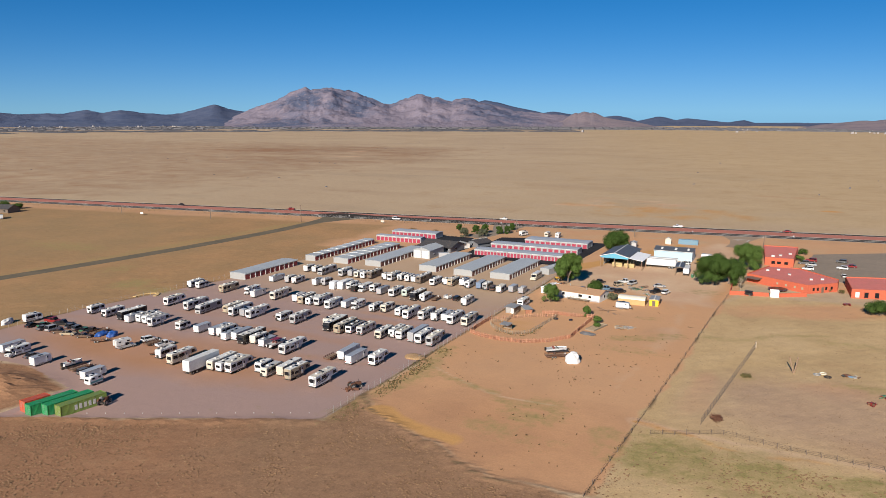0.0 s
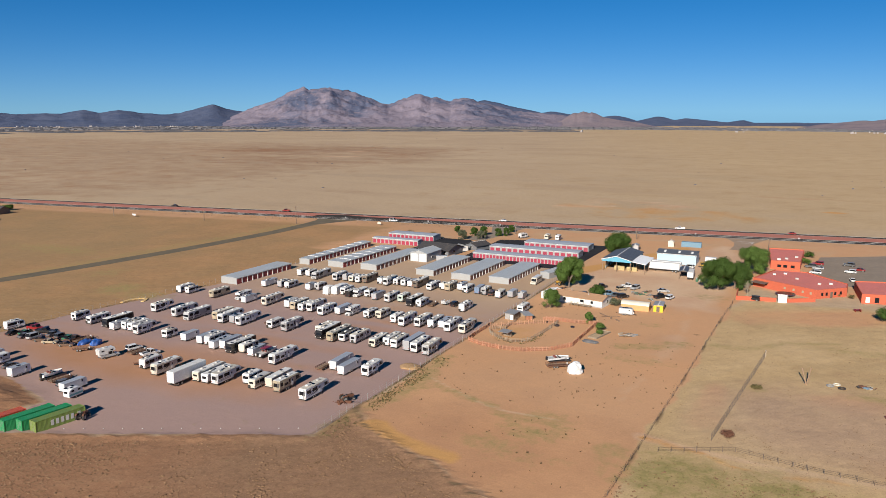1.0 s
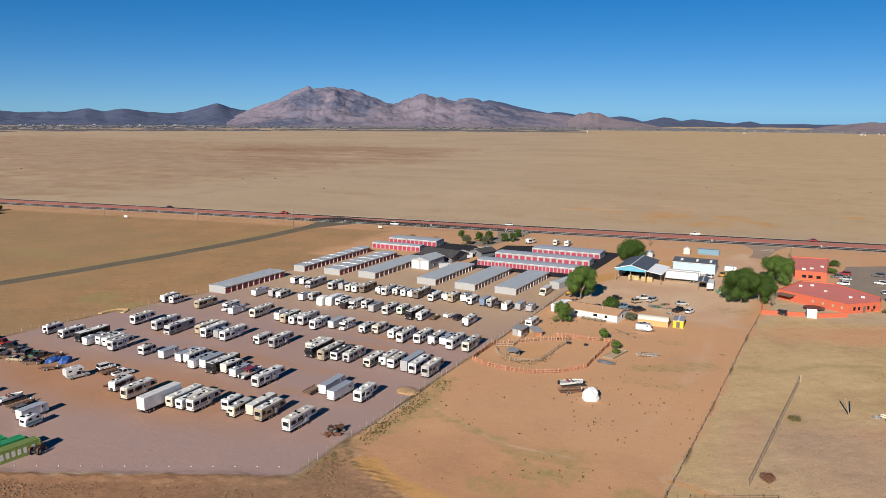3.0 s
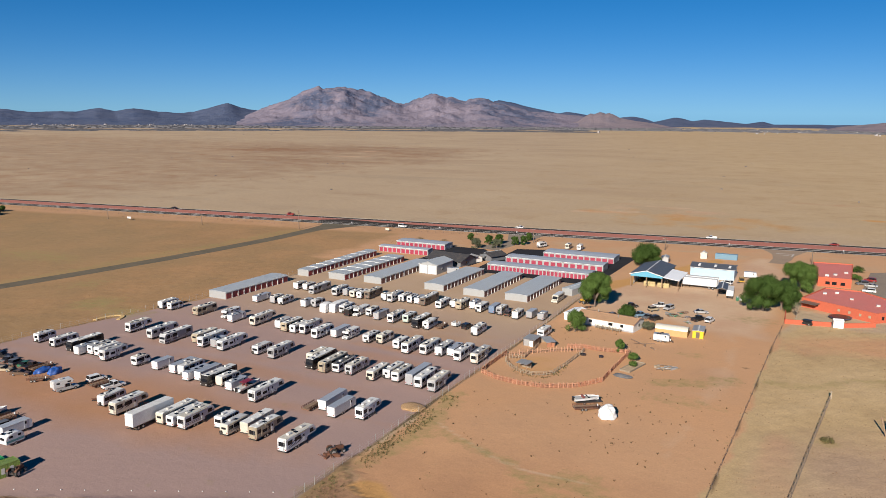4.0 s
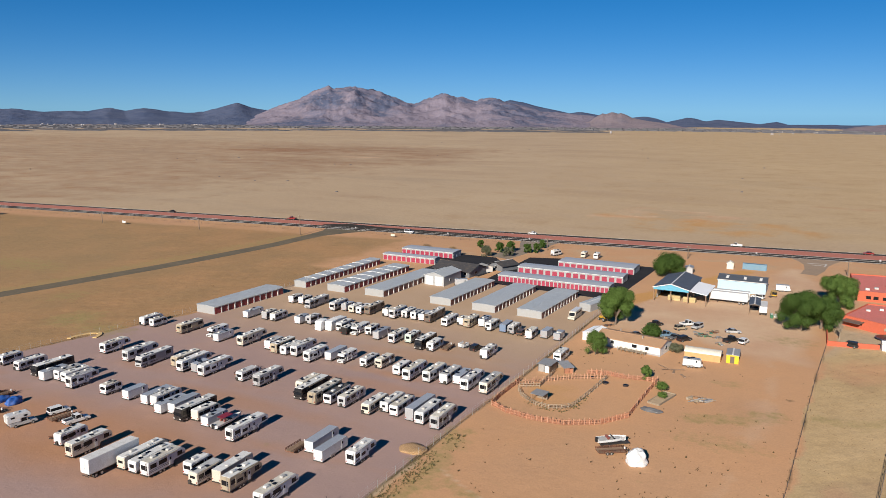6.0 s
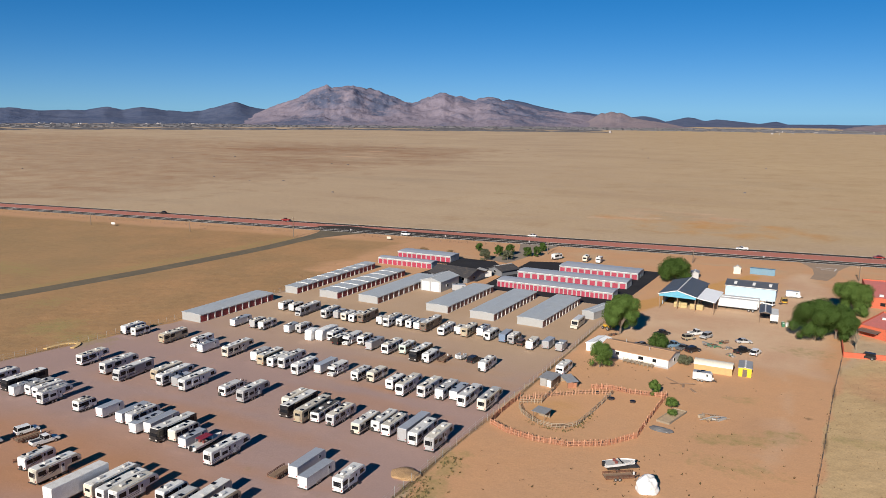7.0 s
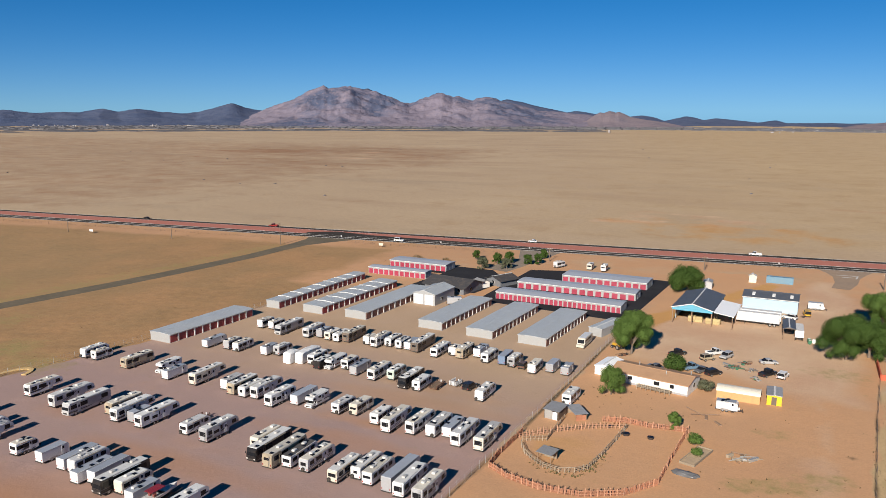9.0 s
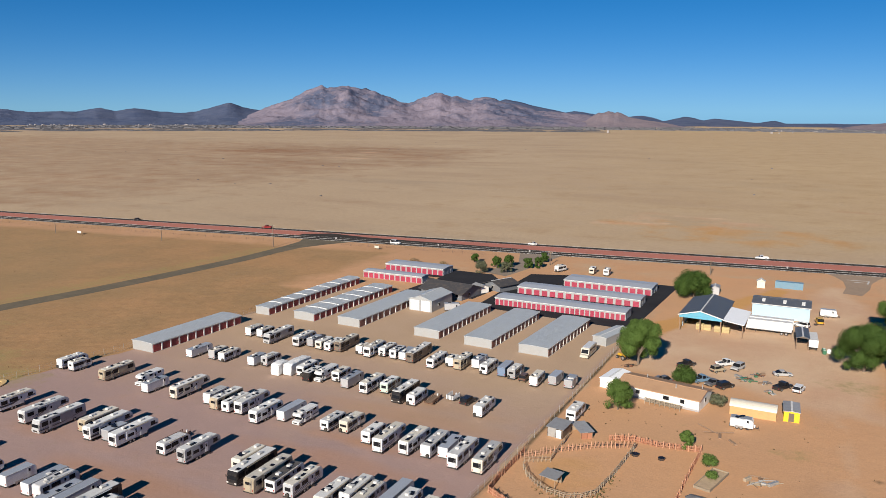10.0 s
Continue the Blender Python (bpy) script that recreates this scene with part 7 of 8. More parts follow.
fence("inner_corral_fence", [(-93.6, 220.5), (-91.6, 217.2), (-89.4, 215.2), (-86.4, 213.2), (-83, 212.6), (-80.4, 213.8), (-78.5, 216.3), (-77.6, 223.8), (-76.6, 239.0)], 0.9, STAKE_B, PALE_WOOD, (0.4, 0.8, 1.1), "pale pole fence round the inner pen", 3)
fence("pen_fence", [(-94.2, 222.8), (-89.8, 225.2), (-90.2, 238.4)], 0.8, STAKE_B, PALE_WOOD, (0.4, 1.0), "grey wire pen beside the shelter", 4)
# one of these tubs stands in for a dark animal in the corral
for x, y, r0 in ((-76.0, 235.5, 0.7), (-80.0, 238.0, 0.5), (-71.0, 236.0, 0.6)):
    t = empty("trough", pose(x, y, 0), "dark oval trough on the corral's dirt", "trough")
    part("tub", rod(bmesh.new(), (0, 0, 0), (0, 0, 0.45), r0, 16, r0 * 1.12), STEEL, t)
    part("water", rod(bmesh.new(), (0, 0, 0.4), (0, 0, 0.455), r0 * 1.0, 16), GLASS, t)
bed = empty("raised_bed", pose(-63.6, 227.4, 0, 0, 0, -14), "long weathered timber raised bed with weeds", "garden bed")
for k, sz in enumerate(((-0.1, 0.0, 0, 9), (2.9, 3.0, 0, 9), (0, 2.9, -0.1, 0), (0, 2.9, 9, 9.1))):
    part("board", a_box(*sz, 0, 0.45), PALE_WOOD, bed)
part("soil", a_box(0, 2.9, 0, 9, -0.1, 0.22), GROUND, bed)

# ---- boundary fences ----
STEEL_POST = shared("steel_post", lambda: rod(bmesh.new(), (0, 0, -0.1), (0, 0, 1.75), 0.035, 6), TIN)
WOOD_POST = shared("wood_post", lambda: rod(bmesh.new(), (0, 0, -0.1), (0, 0, 1.25), 0.06, 6), BARK)
fence("chain_link_fence", [(-98.2, 132.0), (-97.4, 180), (-96.6, 225), (-96.0, 262), (-96.4, 300), (-97.0, 326)], 3.0, STEEL_POST, TIN, (0.1, 0.6, 1.1, 1.68), "thin steel wire fence round the gravel yard", 5, 0.012, lean=1.5)
fence("chain_link_fence", [(-232, 140), (-230, 176), (-224.5, 205), (-218.6, 236), (-213.6, 286), (-214, 345)], 3.0, STEEL_POST, TIN, (0.1, 0.6, 1.1, 1.68), "thin steel wire fence round the gravel yard", 6, 0.012, lean=1.5)
for i in range(13):
    k = i / 12
    b = new("marker_block", shared("marker_block", lambda: a_box(-0.09, 0.09, -0.09, 0.09, -0.05, 0.16, bevel=0.03), TRIM))
    b.matrix_basis = pose(-149 + 46 * k, 109.8 + 22.4 * k, 0, 0, 0, 25 + 9 * (i % 3))
    tagged(b, "small white marker block along the gravel's edge", "marker block", "blocks along the yard's edge")
fence("wire_fence", [(-35.2, 121), (-33.2, 159), (-31.2, 203), (-28.7, 267), (-27, 297)], 5.5, WOOD_POST, STEEL, (0.35, 0.7, 1.05), "old wire fence with wooden posts", 7, 0.015)
fence("wire_fence", [(-29.6, 154.1), (-15.3, 161.0), (-1.8, 158.2), (15, 156.5), (60, 152)], 2.6, WOOD_POST, STEEL, (0.35, 0.7, 1.05), "old wire fence with wooden posts", 8, 0.015)
fence("highway_fence", [hwy(-520, -26), hwy(-300, -26)], 5.0, WOOD_POST, STEEL, (0.5, 1.0), "wire fence along the highway", 9, 0.015)
fence("highway_fence", [hwy(-262, -24), hwy(-180, -24)], 5.0, WOOD_POST, STEEL, (0.5, 1.0), "wire fence along the highway", 10, 0.015)
NETTING = surface("grey_netting", (0.15, 0.115, 0.085), 0.9, stain=0.4)
screen = empty("screen_fence", pose(-20.4, 164.4, 0), "dark screened fence in dry grass", "fence")
dx, dy, n = 7.2, 66.0, 22
for i in range(n):
    x0, y0, x1, y1 = dx * i / n, dy * i / n, dx * (i + 1) / n, dy * (i + 1) / n
    piece("post", WOOD_POST, screen, x0, y0, 0, 0, (1.0, 1.0, 1.45))
    bm = rod(bmesh.new(), (x0, y0, 1.78), (x1, y1, 1.78), 0.03, 5)
    rod(bm, (x0, y0, 0.25), (x1, y1, 0.25), 0.03, 5)
    for j in range(9):
        k = (j + 0.5) / 9
        xx, yy = x0 + (x1 - x0) * k, y0 + (y1 - y0) * k
        box(bm, xx - 0.009, xx + 0.009, yy - 0.009, yy + 0.009, 0.05, 1.8 + 0.06 * math.sin(i * 2.1 + j))
    part("panel", bm, NETTING, screen)
part("end_post", a_box(dx - 0.2, dx + 0.2, dy - 0.2, dy + 0.2, 0, 2.0), PALE_WOOD, screen)
for x, y, m in ((3.0, 212.0, TIN), (5.6, 211.1, STEEL), (4.5, 213.6, CREAM)):
    tr = empty("stock_tank", pose(x, y, 0), "low round metal stock tank ring on dry ground", "stock tank")
    bm = bmesh.new()
    for i in range(20):
        a0, a1 = i * math.pi / 10, (i + 1) * math.pi / 10
        rod(bm, (0.75 * math.cos(a0), 0.75 * math.sin(a0), 0.22), (0.75 * math.cos(a1), 0.75 * math.sin(a1), 0.22), 0.22 if m is not CREAM else 0.16, 6)
    part("ring", bm, m, tr)
lp = empty("leaning_posts", pose(-2.6, 211.0, 0), "pair of old posts leaning together in dry grass", "posts")
part("post", rod(bmesh.new(), (0, 0, 0), (-1.2, 0.3, 4.2), 0.17, 7), WOOD, lp)
part("post", rod(bmesh.new(), (0.1, 0.1, 0), (0.9, 0.5, 4.5), 0.15, 7), WOOD, lp)


# ---- utility poles and signs ----
def utility_pole(x, y, h):
    p = empty("utility_pole", pose(x, y, 0), "wooden utility pole beside the highway", "utility pole", "poles along the highway")
    part("pole", rod(bmesh.new(), (0, 0, -0.2), (0, 0, h), 0.24, 8, 0.17), BARK, p)
    part("cross_arm", a_box(-1.1, 1.1, -0.06, 0.06, h - 0.7, h - 0.55), WOOD, p)
    for k in (-1.0, -0.4, 0.4, 1.0):
        part("insulator", rod(bmesh.new(), (k, 0, h - 0.55), (k, 0, h - 0.35), 0.05, 6), TRIM, p)


for x, y in ((-288.4, 386), (-350, 373), (-418, 363), (-21.2, 414), (-88.0, 420), (-153.4, 408)):
    utility_pole(x, y, 11.0 if x == -288.4 else 6.2)


def road_sign(x, y, w, h, z, mat, label):
    s = empty("road_sign", pose(x, y, 0), label, "sign")
    for k in (-w / 3, w / 3):
        part("post", rod(bmesh.new(), (k, 0, 0), (k, 0, z + h / 2), 0.06, 6), STEEL, s)
    part("board", a_box(-w / 2, w / 2, -0.06, 0.0, z - h / 2, z + h / 2), mat, s)


road_sign(-403, 366, 3.0, 1.2, 1.5, WHITE, "small white sign board by the highway")
road_sign(-240, 404, 2.4, 1.2, 1.3, CREAM, "small pale sign board by the highway")
for x in (-270, -215, -170, -60, -8):
    px, py = hwy(x, -16)
    road_sign(px, py, 0.7, 0.8, 1.9, GREY, "small white roadside sign on a post")


# ---- the red building beside the lot ----
def block(name, poly, h, label, parapet=0.35):
    """A flat-roofed stucco building on a plan of corners, with a low parapet."""
    b = empty(name, pose(poly[0][0], poly[0][1], 0), label, "building")
    o = Vector(poly[0])
    loc = [(x - o.x, y - o.y) for x, y in poly]
    c = Vector((sum(x for x, y in loc) / len(loc), sum(y for x, y in loc) / len(loc)))
    for (ax, ay), (bx, by) in zip(loc, loc[1:] + loc[:1]):
        d = (Vector((bx, by)) - Vector((ax, ay))).normalized()
        nx, ny = -d.y * 0.25, d.x * 0.25
        part("wall", prism(bmesh.new(), [(ax, ay), (bx, by), (bx + nx, by + ny), (ax + nx, ay + ny)], "z", 0, h + parapet), RED_STUCCO, b)
    inner = [(x + (c.x - x) * 0.02, y + (c.y - y) * 0.02) for x, y in loc]
    part("roof", prism(bmesh.new(), inner, "z", h - 0.2, h), RED_ROOF, b, "faded red flat roof")
    return b, o


def wall_opening(b, o, p, q, k, w, z0, z1, mat, name="window"):
    """A window or door on the wall from p to q, at the fraction k."""
    a, e = Vector(p) - o, Vector(q) - o
    d = (e - a).normalized()
    c = a + (e - a) * k
    ob = part(name, a_box(-w / 2, w / 2, -0.07, 0.03, z0, z1, bevel=0.02), mat, b)
    ob.matrix_basis = pose(c.x, c.y, 0, 0, 0, math.degrees(math.atan2(d.y, d.x)))


MAIN = [(-22.8, 326.4), (-0.1, 312.6), (10.4, 322.0), (11.0, 329.5), (-3.6, 347.0), (-15.4, 347.5)]
main, o = block("red_lodge", MAIN, 3.1, "red stucco flat-roofed building beside a parking lot")
for k in (0.1, 0.22, 0.52, 0.66, 0.8, 0.92):
    wall_opening(main, o, MAIN[0], MAIN[1], k, 0.8, 1.3, 2.2, PAINTS["tan"] if k > 0.5 else GLASS)
for k in (0.2, 0.34, 0.62, 0.8):
    wall_opening(main, o, MAIN[1], MAIN[2], k, 0.9, 1.0, 2.2, GLASS)
wall_opening(main, o, MAIN[1], MAIN[2], 0.5, 1.1, 0.05, 2.2, BROWN, "door")
for x, y in ((-15.5, 337), (-11.5, 340), (-7.0, 331.5), (1.0, 325), (5.0, 327)):
    part("roof_unit", a_box(x - o.x - 0.6, x - o.x + 0.6, y - o.y - 0.5, y - o.y + 0.5, 3.1, 3.7, bevel=0.06), PLASTIC, main, "pale rooftop cooling unit")
cover = part("awning", prism(bmesh.new(), [(0, 2.5), (3.0, 2.2), (3.0, 2.3), (0, 2.62)], "x", 0, 6.0), BROWN, main, "brown patio awning")
cover.matrix_basis = pose(-21.0 - o.x + 4.2, 322.6 - o.y, 0, 0, 0, 149)
NORTH = [(-18.2, 366.5), (-6.2, 366.5), (-5.0, 402.0), (-20.6, 400.0)]
north, o2 = block("red_annex", NORTH, 3.4, "red stucco annex with a faded red roof")
for k in (0.3, 0.5, 0.75):
    wall_opening(north, o2, NORTH[0], NORTH[1], k, 1.6, 0.9, 2.1, GLASS)
for x, y in ((-12, 374), (-8, 380), (-15, 371)):
    part("roof_unit", a_box(x - o2.x - 0.7, x - o2.x + 0.7, y - o2.y - 0.6, y - o2.y + 0.6, 3.4, 4.1, bevel=0.06), PLASTIC, north)
EAST = [(14.8, 312.6), (40.0, 318.0), (40.0, 344.0), (13.4, 336.0)]
east, o3 = block("red_hall", EAST, 3.2, "red stucco hall with flat red roof")
for k in (0.08, 0.2, 0.34, 0.5):
    wall_opening(east, o3, EAST[0], EAST[1], k, 1.4, 0.4, 2.4, PALE_TRIM if k < 0.1 else GLASS)
pw = empty("patio_wall", pose(-26.8, 298.8, 0), "low red stucco patio wall", "wall")
for (ax, ay), (bx, by) in (((-26.8, 298.8), (-13.2, 301.5)), ((-9.6, 302.1), (-0.3, 307.7)), ((-27.2, 312), (-26.8, 299.2))):
    d = (Vector((bx, by)) - Vector((ax, ay))).normalized() * 0.15
    part("wall", prism(bmesh.new(), [(ax + 26.8 - d.y, ay - 298.8 + d.x), (ax + 26.8 + d.y, ay - 298.8 - d.x), (bx + 26.8 + d.y, by - 298.8 - d.x), (bx + 26.8 - d.y, by - 298.8 + d.x)], "z", 0, 1.5), RED_STUCCO, pw)
gabled("white_shed", -12.6, 300.4, 3.0, 2.4, 2.3, 2.7, False, STUCCO, PALE_TRIM, 8, "small white shed in the patio wall", "shed", 0.1)
tramp = empty("trampoline", pose(-10.5, 313.5, 0), "round black trampoline behind the patio wall", "trampoline")
part("mat", rod(bmesh.new(), (0, 0, 0.85), (0, 0, 0.9), 3.4, 24), BLACK, tramp)
for i in range(6):
    a = i * math.pi / 3
    part("leg", rod(bmesh.new(), (3.3 * math.cos(a), 3.3 * math.sin(a), 0), (3.3 * math.cos(a), 3.3 * math.sin(a), 0.85), 0.05, 6), STEEL, tramp)
part("rim", rod(bmesh.new(), (0, 0, 0.8), (0, 0, 0.86), 3.55, 24), STRIPES[2], tramp)
ct = empty("picnic_table", pose(13.0, 299.0, 0, 0, 0, 20), "low red picnic table on dry ground", "table")
part("tabletop", a_box(-1.2, 1.2, -0.4, 0.4, 0.72, 0.78), PAINTS["red"], ct)
for s in (-1, 1):
    part("bench", a_box(-1.2, 1.2, s * 0.8 - 0.15, s * 0.8 + 0.15, 0.42, 0.47), PAINTS["red"], ct)
    part("leg", a_box(s * 0.9 - 0.05, s * 0.9 + 0.05, -0.8, 0.8, 0, 0.72), PAINTS["red"], ct)
dark_house = gabled("dark_house", -505, 331, 14, 10, 3.0, 5.2, False, BROWN, DARK_SHINGLE, 8, "dark-roofed house beside the highway", "house", 0.6)
window(dark_house, 4, -0.01, 1.6, 1.4, 1.1, 0)
window(dark_house, 11, -0.01, 1.6, 1.4, 1.1, 0)
travel_trailer(pose(-468, 312, 0, 0, 0, 60), 7.0, "w", chance)


# ---- trees and plants ----
def leaf_cloud(me_name, clumps, count, size, material, seed):
    """Many small leaves in clumps: (x, y, z, radius) each."""
    r = np.random.RandomState(seed)
    w = np.array([c[3] ** 2 for c in clumps])
    pick = r.choice(len(clumps), count, p=w / w.sum())
    c = np.array(clumps)[pick]
    d = r.normal(size=(count, 3))
    d /= np.linalg.norm(d, axis=1, keepdims=True)
    pos = c[:, :3] + d * (c[:, 3:4] * r.uniform(0.55, 1.08, (count, 1)))
    nrm = d + 0.26 * r.normal(size=(count, 3))
    nrm /= np.linalg.norm(nrm, axis=1, keepdims=True)
    t = np.cross(nrm, r.normal(size=(count, 3)))
    t /= np.linalg.norm(t, axis=1, keepdims=True)
    b = np.cross(nrm, t)
    s = size * r.uniform(0.6, 1.4, (count, 1))
    q = np.stack([pos - t * s, pos - b * s * 0.55, pos + t * s, pos + b * s * 0.55], 1).reshape(-1, 3)
    q[:, 2] = np.maximum(q[:, 2], 0.02)
    me = bpy.data.meshes.new(me_name)
    me.from_pydata(q.tolist(), [], np.arange(count * 4).reshape(-1, 4).tolist())
    me.materials.append(material)
    return me


def tree(x, y, height, spread, material, label, seed, trunk=0.3, name="tree", leaves=3500, leaf=0.28, low=0.3):
    r = random.Random(seed)
    t = empty(name, pose(x, y, 0), label, name)
    bm = bmesh.new()
    fork = height * low
    rod(bm, (0, 0, -0.2), (0.1, 0.05, fork), trunk, 8, trunk * 0.75)
    clumps = []
    n = 9 if spread > 3 else 6
    for i in range(n):
        a = 6.283 * i / n + r.uniform(-0.3, 0.3)
        k = r.uniform(0.45, 0.95)
        tip = Vector((math.cos(a) * spread * k * 0.72, math.sin(a) * spread * k * 0.72, height * r.uniform(0.5, 0.82)))
        mid = Vector((tip.x * 0.45, tip.y * 0.45, fork + (tip.z - fork) * 0.55))
        rod(bm, (0.1, 0.05, fork * 0.95), mid, trunk * 0.5, 6, trunk * 0.32)
        rod(bm, mid, tip, trunk * 0.32, 5, trunk * 0.1)
        clumps.append((*tip, spread * r.uniform(0.26, 0.40)))
        for j in range(2):
            clumps.append((tip.x * r.uniform(0.7, 1.25), tip.y * r.uniform(0.7, 1.25), tip.z + r.uniform(-0.22, 0.14) * height, spread * r.uniform(0.16, 0.28)))
    for j in range(4):
        clumps.append((r.uniform(-0.3, 0.3) * spread, r.uniform(-0.3, 0.3) * spread, height * r.uniform(0.72, 0.9), spread * r.uniform(0.28, 0.4)))
    for j in range(26):
        a, k, zz = r.uniform(0, 6.283), math.sqrt(r.random()), r.uniform(0.16, 0.92)
        wide = math.sqrt(max(0.05, 1 - ((zz - 0.42) / 0.56) ** 2)) * 0.82
        clumps.append((math.cos(a) * k * spread * wide, math.sin(a) * k * spread * wide, height * zz, spread * r.uniform(0.16, 0.30)))
    part("trunk", bm, BARK, t)
    piece("crown", leaf_cloud("crown", clumps, int(leaves * 7.0), leaf * 0.60, material, seed), t)
    return t


def bush(x, y, h, spread, material, label, seed, leaves=900, leaf=0.16):
    r = random.Random(seed)
    t = empty("bush", pose(x, y, 0), label, "bush")
    bm = bmesh.new()
    clumps = []
    for i in range(8):
        a = 6.283 * i / 8 + r.uniform(-0.3, 0.3)
        tip = (math.cos(a) * spread * r.uniform(0.3, 0.7), math.sin(a) * spread * r.uniform(0.3, 0.7), h * r.uniform(0.45, 0.75))
        rod(bm, (0, 0, -0.1), tip, 0.05, 5, 0.02)
        clumps.append((*tip, spread * r.uniform(0.3, 0.45)))
    clumps.append((0, 0, h * 0.7, spread * 0.4))
    part("stems", bm, BARK, t)
    piece("leaves", leaf_cloud("leaves", clumps, int(leaves * 2.2), leaf * 0.66, material, seed), t)


tree(-34.6, 313.0, 11.8, 7.6, LEAF_DARK, "broad dark green shade tree beside the red lodge", 1, 0.5, leaves=9000, leaf=0.30, low=0.2)
tree(-29.0, 318.0, 10.0, 7.0, LEAF_DARK, "broad dark green shade tree beside the red lodge", 2, 0.45, leaves=7500, leaf=0.30, low=0.2)
tree(-24.0, 352.0, 11.0, 7.0, LEAF, "tall green shade tree beside the red annex", 3, 0.45, leaves=8000, leaf=0.30, low=0.2)
tree(-87.5, 376.0, 8.6, 8.2, LEAF_DARK, "broad green tree behind the barn", 4, 0.4, leaves=7500, leaf=0.30, low=0.2)
tree(-88.2, 291.0, 12.5, 6.0, LEAF, "tall bright green tree by the storage fence", 5, 0.35, leaves=9500, leaf=0.28, low=0.2)
tree(-85.0, 257.2, 6.6, 3.8, LEAF, "small green tree beside the mobile home", 6, 0.2, leaves=2400, leaf=0.22, low=0.25)
bush(-74.8, 283.4, 3.4, 4.2, LEAF_DARK, "dense green bush behind the mobile home", 7, 3200, 0.24)
bush(-65.4, 270.4, 2.6, 2.4, LEAF_GREY, "grey-green bush at the mobile home's corner", 8, 1500, 0.2)
bush(-17.3, 168.4, 1.3, 1.7, RUST, "rust-red dry bush beside the fence", 50, 1500, 0.10)
bush(-13.8, 202.4, 0.6, 1.6, WEED, "low bright green bush beside the fence", 51, 700, 0.14)
bush(22.5, 288.0, 4.6, 5.4, LEAF_DARK, "large dark green bush beside the red hall", 9, 4200, 0.26)
tree(-67.6, 243.6, 3.6, 1.9, LEAF, "young green tree by the corral", 10, 0.1, leaves=1100, leaf=0.2, low=0.2)
bush(-62.4, 237.0, 2.2, 2.0, LEAF, "green bush in the raised bed", 11, 1100, 0.18)
bush(-61.2, 232.0, 1.6, 1.5, LEAF, "low green bush in the raised bed", 12, 800, 0.16)
for k, (x, y, h, sp, m) in enumerate(((-184.3, 396.5, 4.4, 1.9, LEAF_DARK), (-173.2, 378.5, 4.8, 3.2, LEAF_GREY), (-171.4, 390.5, 5.0, 2.6, LEAF_DARK), (-167.8, 394.8, 5.4, 2.8, LEAF_DARK), (-159.3, 396.5, 4.6, 2.1, LEAF_DARK), (-155.8, 398.8, 4.8, 2.1, LEAF_DARK), (-157.6, 412.6, 4.4, 2.0, LEAF_DARK), (-164.0, 383.0, 4.6, 2.8, LEAF_GREY))):
    tree(x, y, h, sp, m, "small round tree by the drive", 20 + k, 0.15, leaves=1800, leaf=0.2, low=0.2)
bush(-159.2, 348.6, 1.8, 1.5, LEAF, "small clipped green bush by the office", 30, 700, 0.14)
bush(-4.0, 384.0, 2.6, 2.6, LEAF, "green bush by the parking lot", 31, 1300, 0.2)
bush(-3.0, 403.0, 2.4, 3.2, LEAF_DARK, "dark green bush by the parking lot", 32, 1300, 0.2)
bush(-10.0, 372.0, 1.6, 1.4, WEED, "yellow-green shrub by the annex", 33, 600, 0.16)
bush(-516, 346, 5.0, 7.0, LEAF_DARK, "dark trees round the house by the highway", 34, 2500, 0.35)
bush(-508, 352, 3.6, 4.0, LEAF_DARK, "dark trees round the house by the highway", 35, 2000, 0.35)
bush(-194.0, 384.0, 1.6, 2.4, STRAW, "dry brush behind the storage rows", 36, 900, 0.2)
bush(-208.0, 384.0, 1.4, 3.0, STRAW, "dry brush behind the storage rows", 37, 900, 0.2)
for k, (x, y) in enumerate(((7.0, 320.0), (12.0, 319.0))):
    bush(x, y, 1.4, 1.3, WEED, "yellow-green shrub by the lodge door", 40 + k, 500, 0.15)
bt = empty("bare_tree", pose(-23.6, 307.5, 0), "leafless grey tree inside the patio", "tree")
bm = bmesh.new()
rb = random.Random(4)
rod(bm, (0, 0, -0.1), (0, 0, 2.4), 0.16, 6, 0.11)
for i in range(16):
    a, k = rb.uniform(0, 6.28), rb.uniform(0.6, 2.2)
    p = Vector((0, 0, rb.uniform(1.4, 2.4)))
    q = Vector((math.cos(a) * k * 0.6, math.sin(a) * k * 0.6, rb.uniform(3.4, 4.6)))
    rod(bm, p, q, 0.07, 5, 0.03)
    for j in range(4):
        rod(bm, p.lerp(q, rb.uniform(0.4, 1)), q + Vector((rb.uniform(-0.9, 0.9), rb.uniform(-0.9, 0.9), rb.uniform(0.3, 1.6))), 0.03, 4, 0.01)
part("branches", bm, PALE_WOOD, bt)


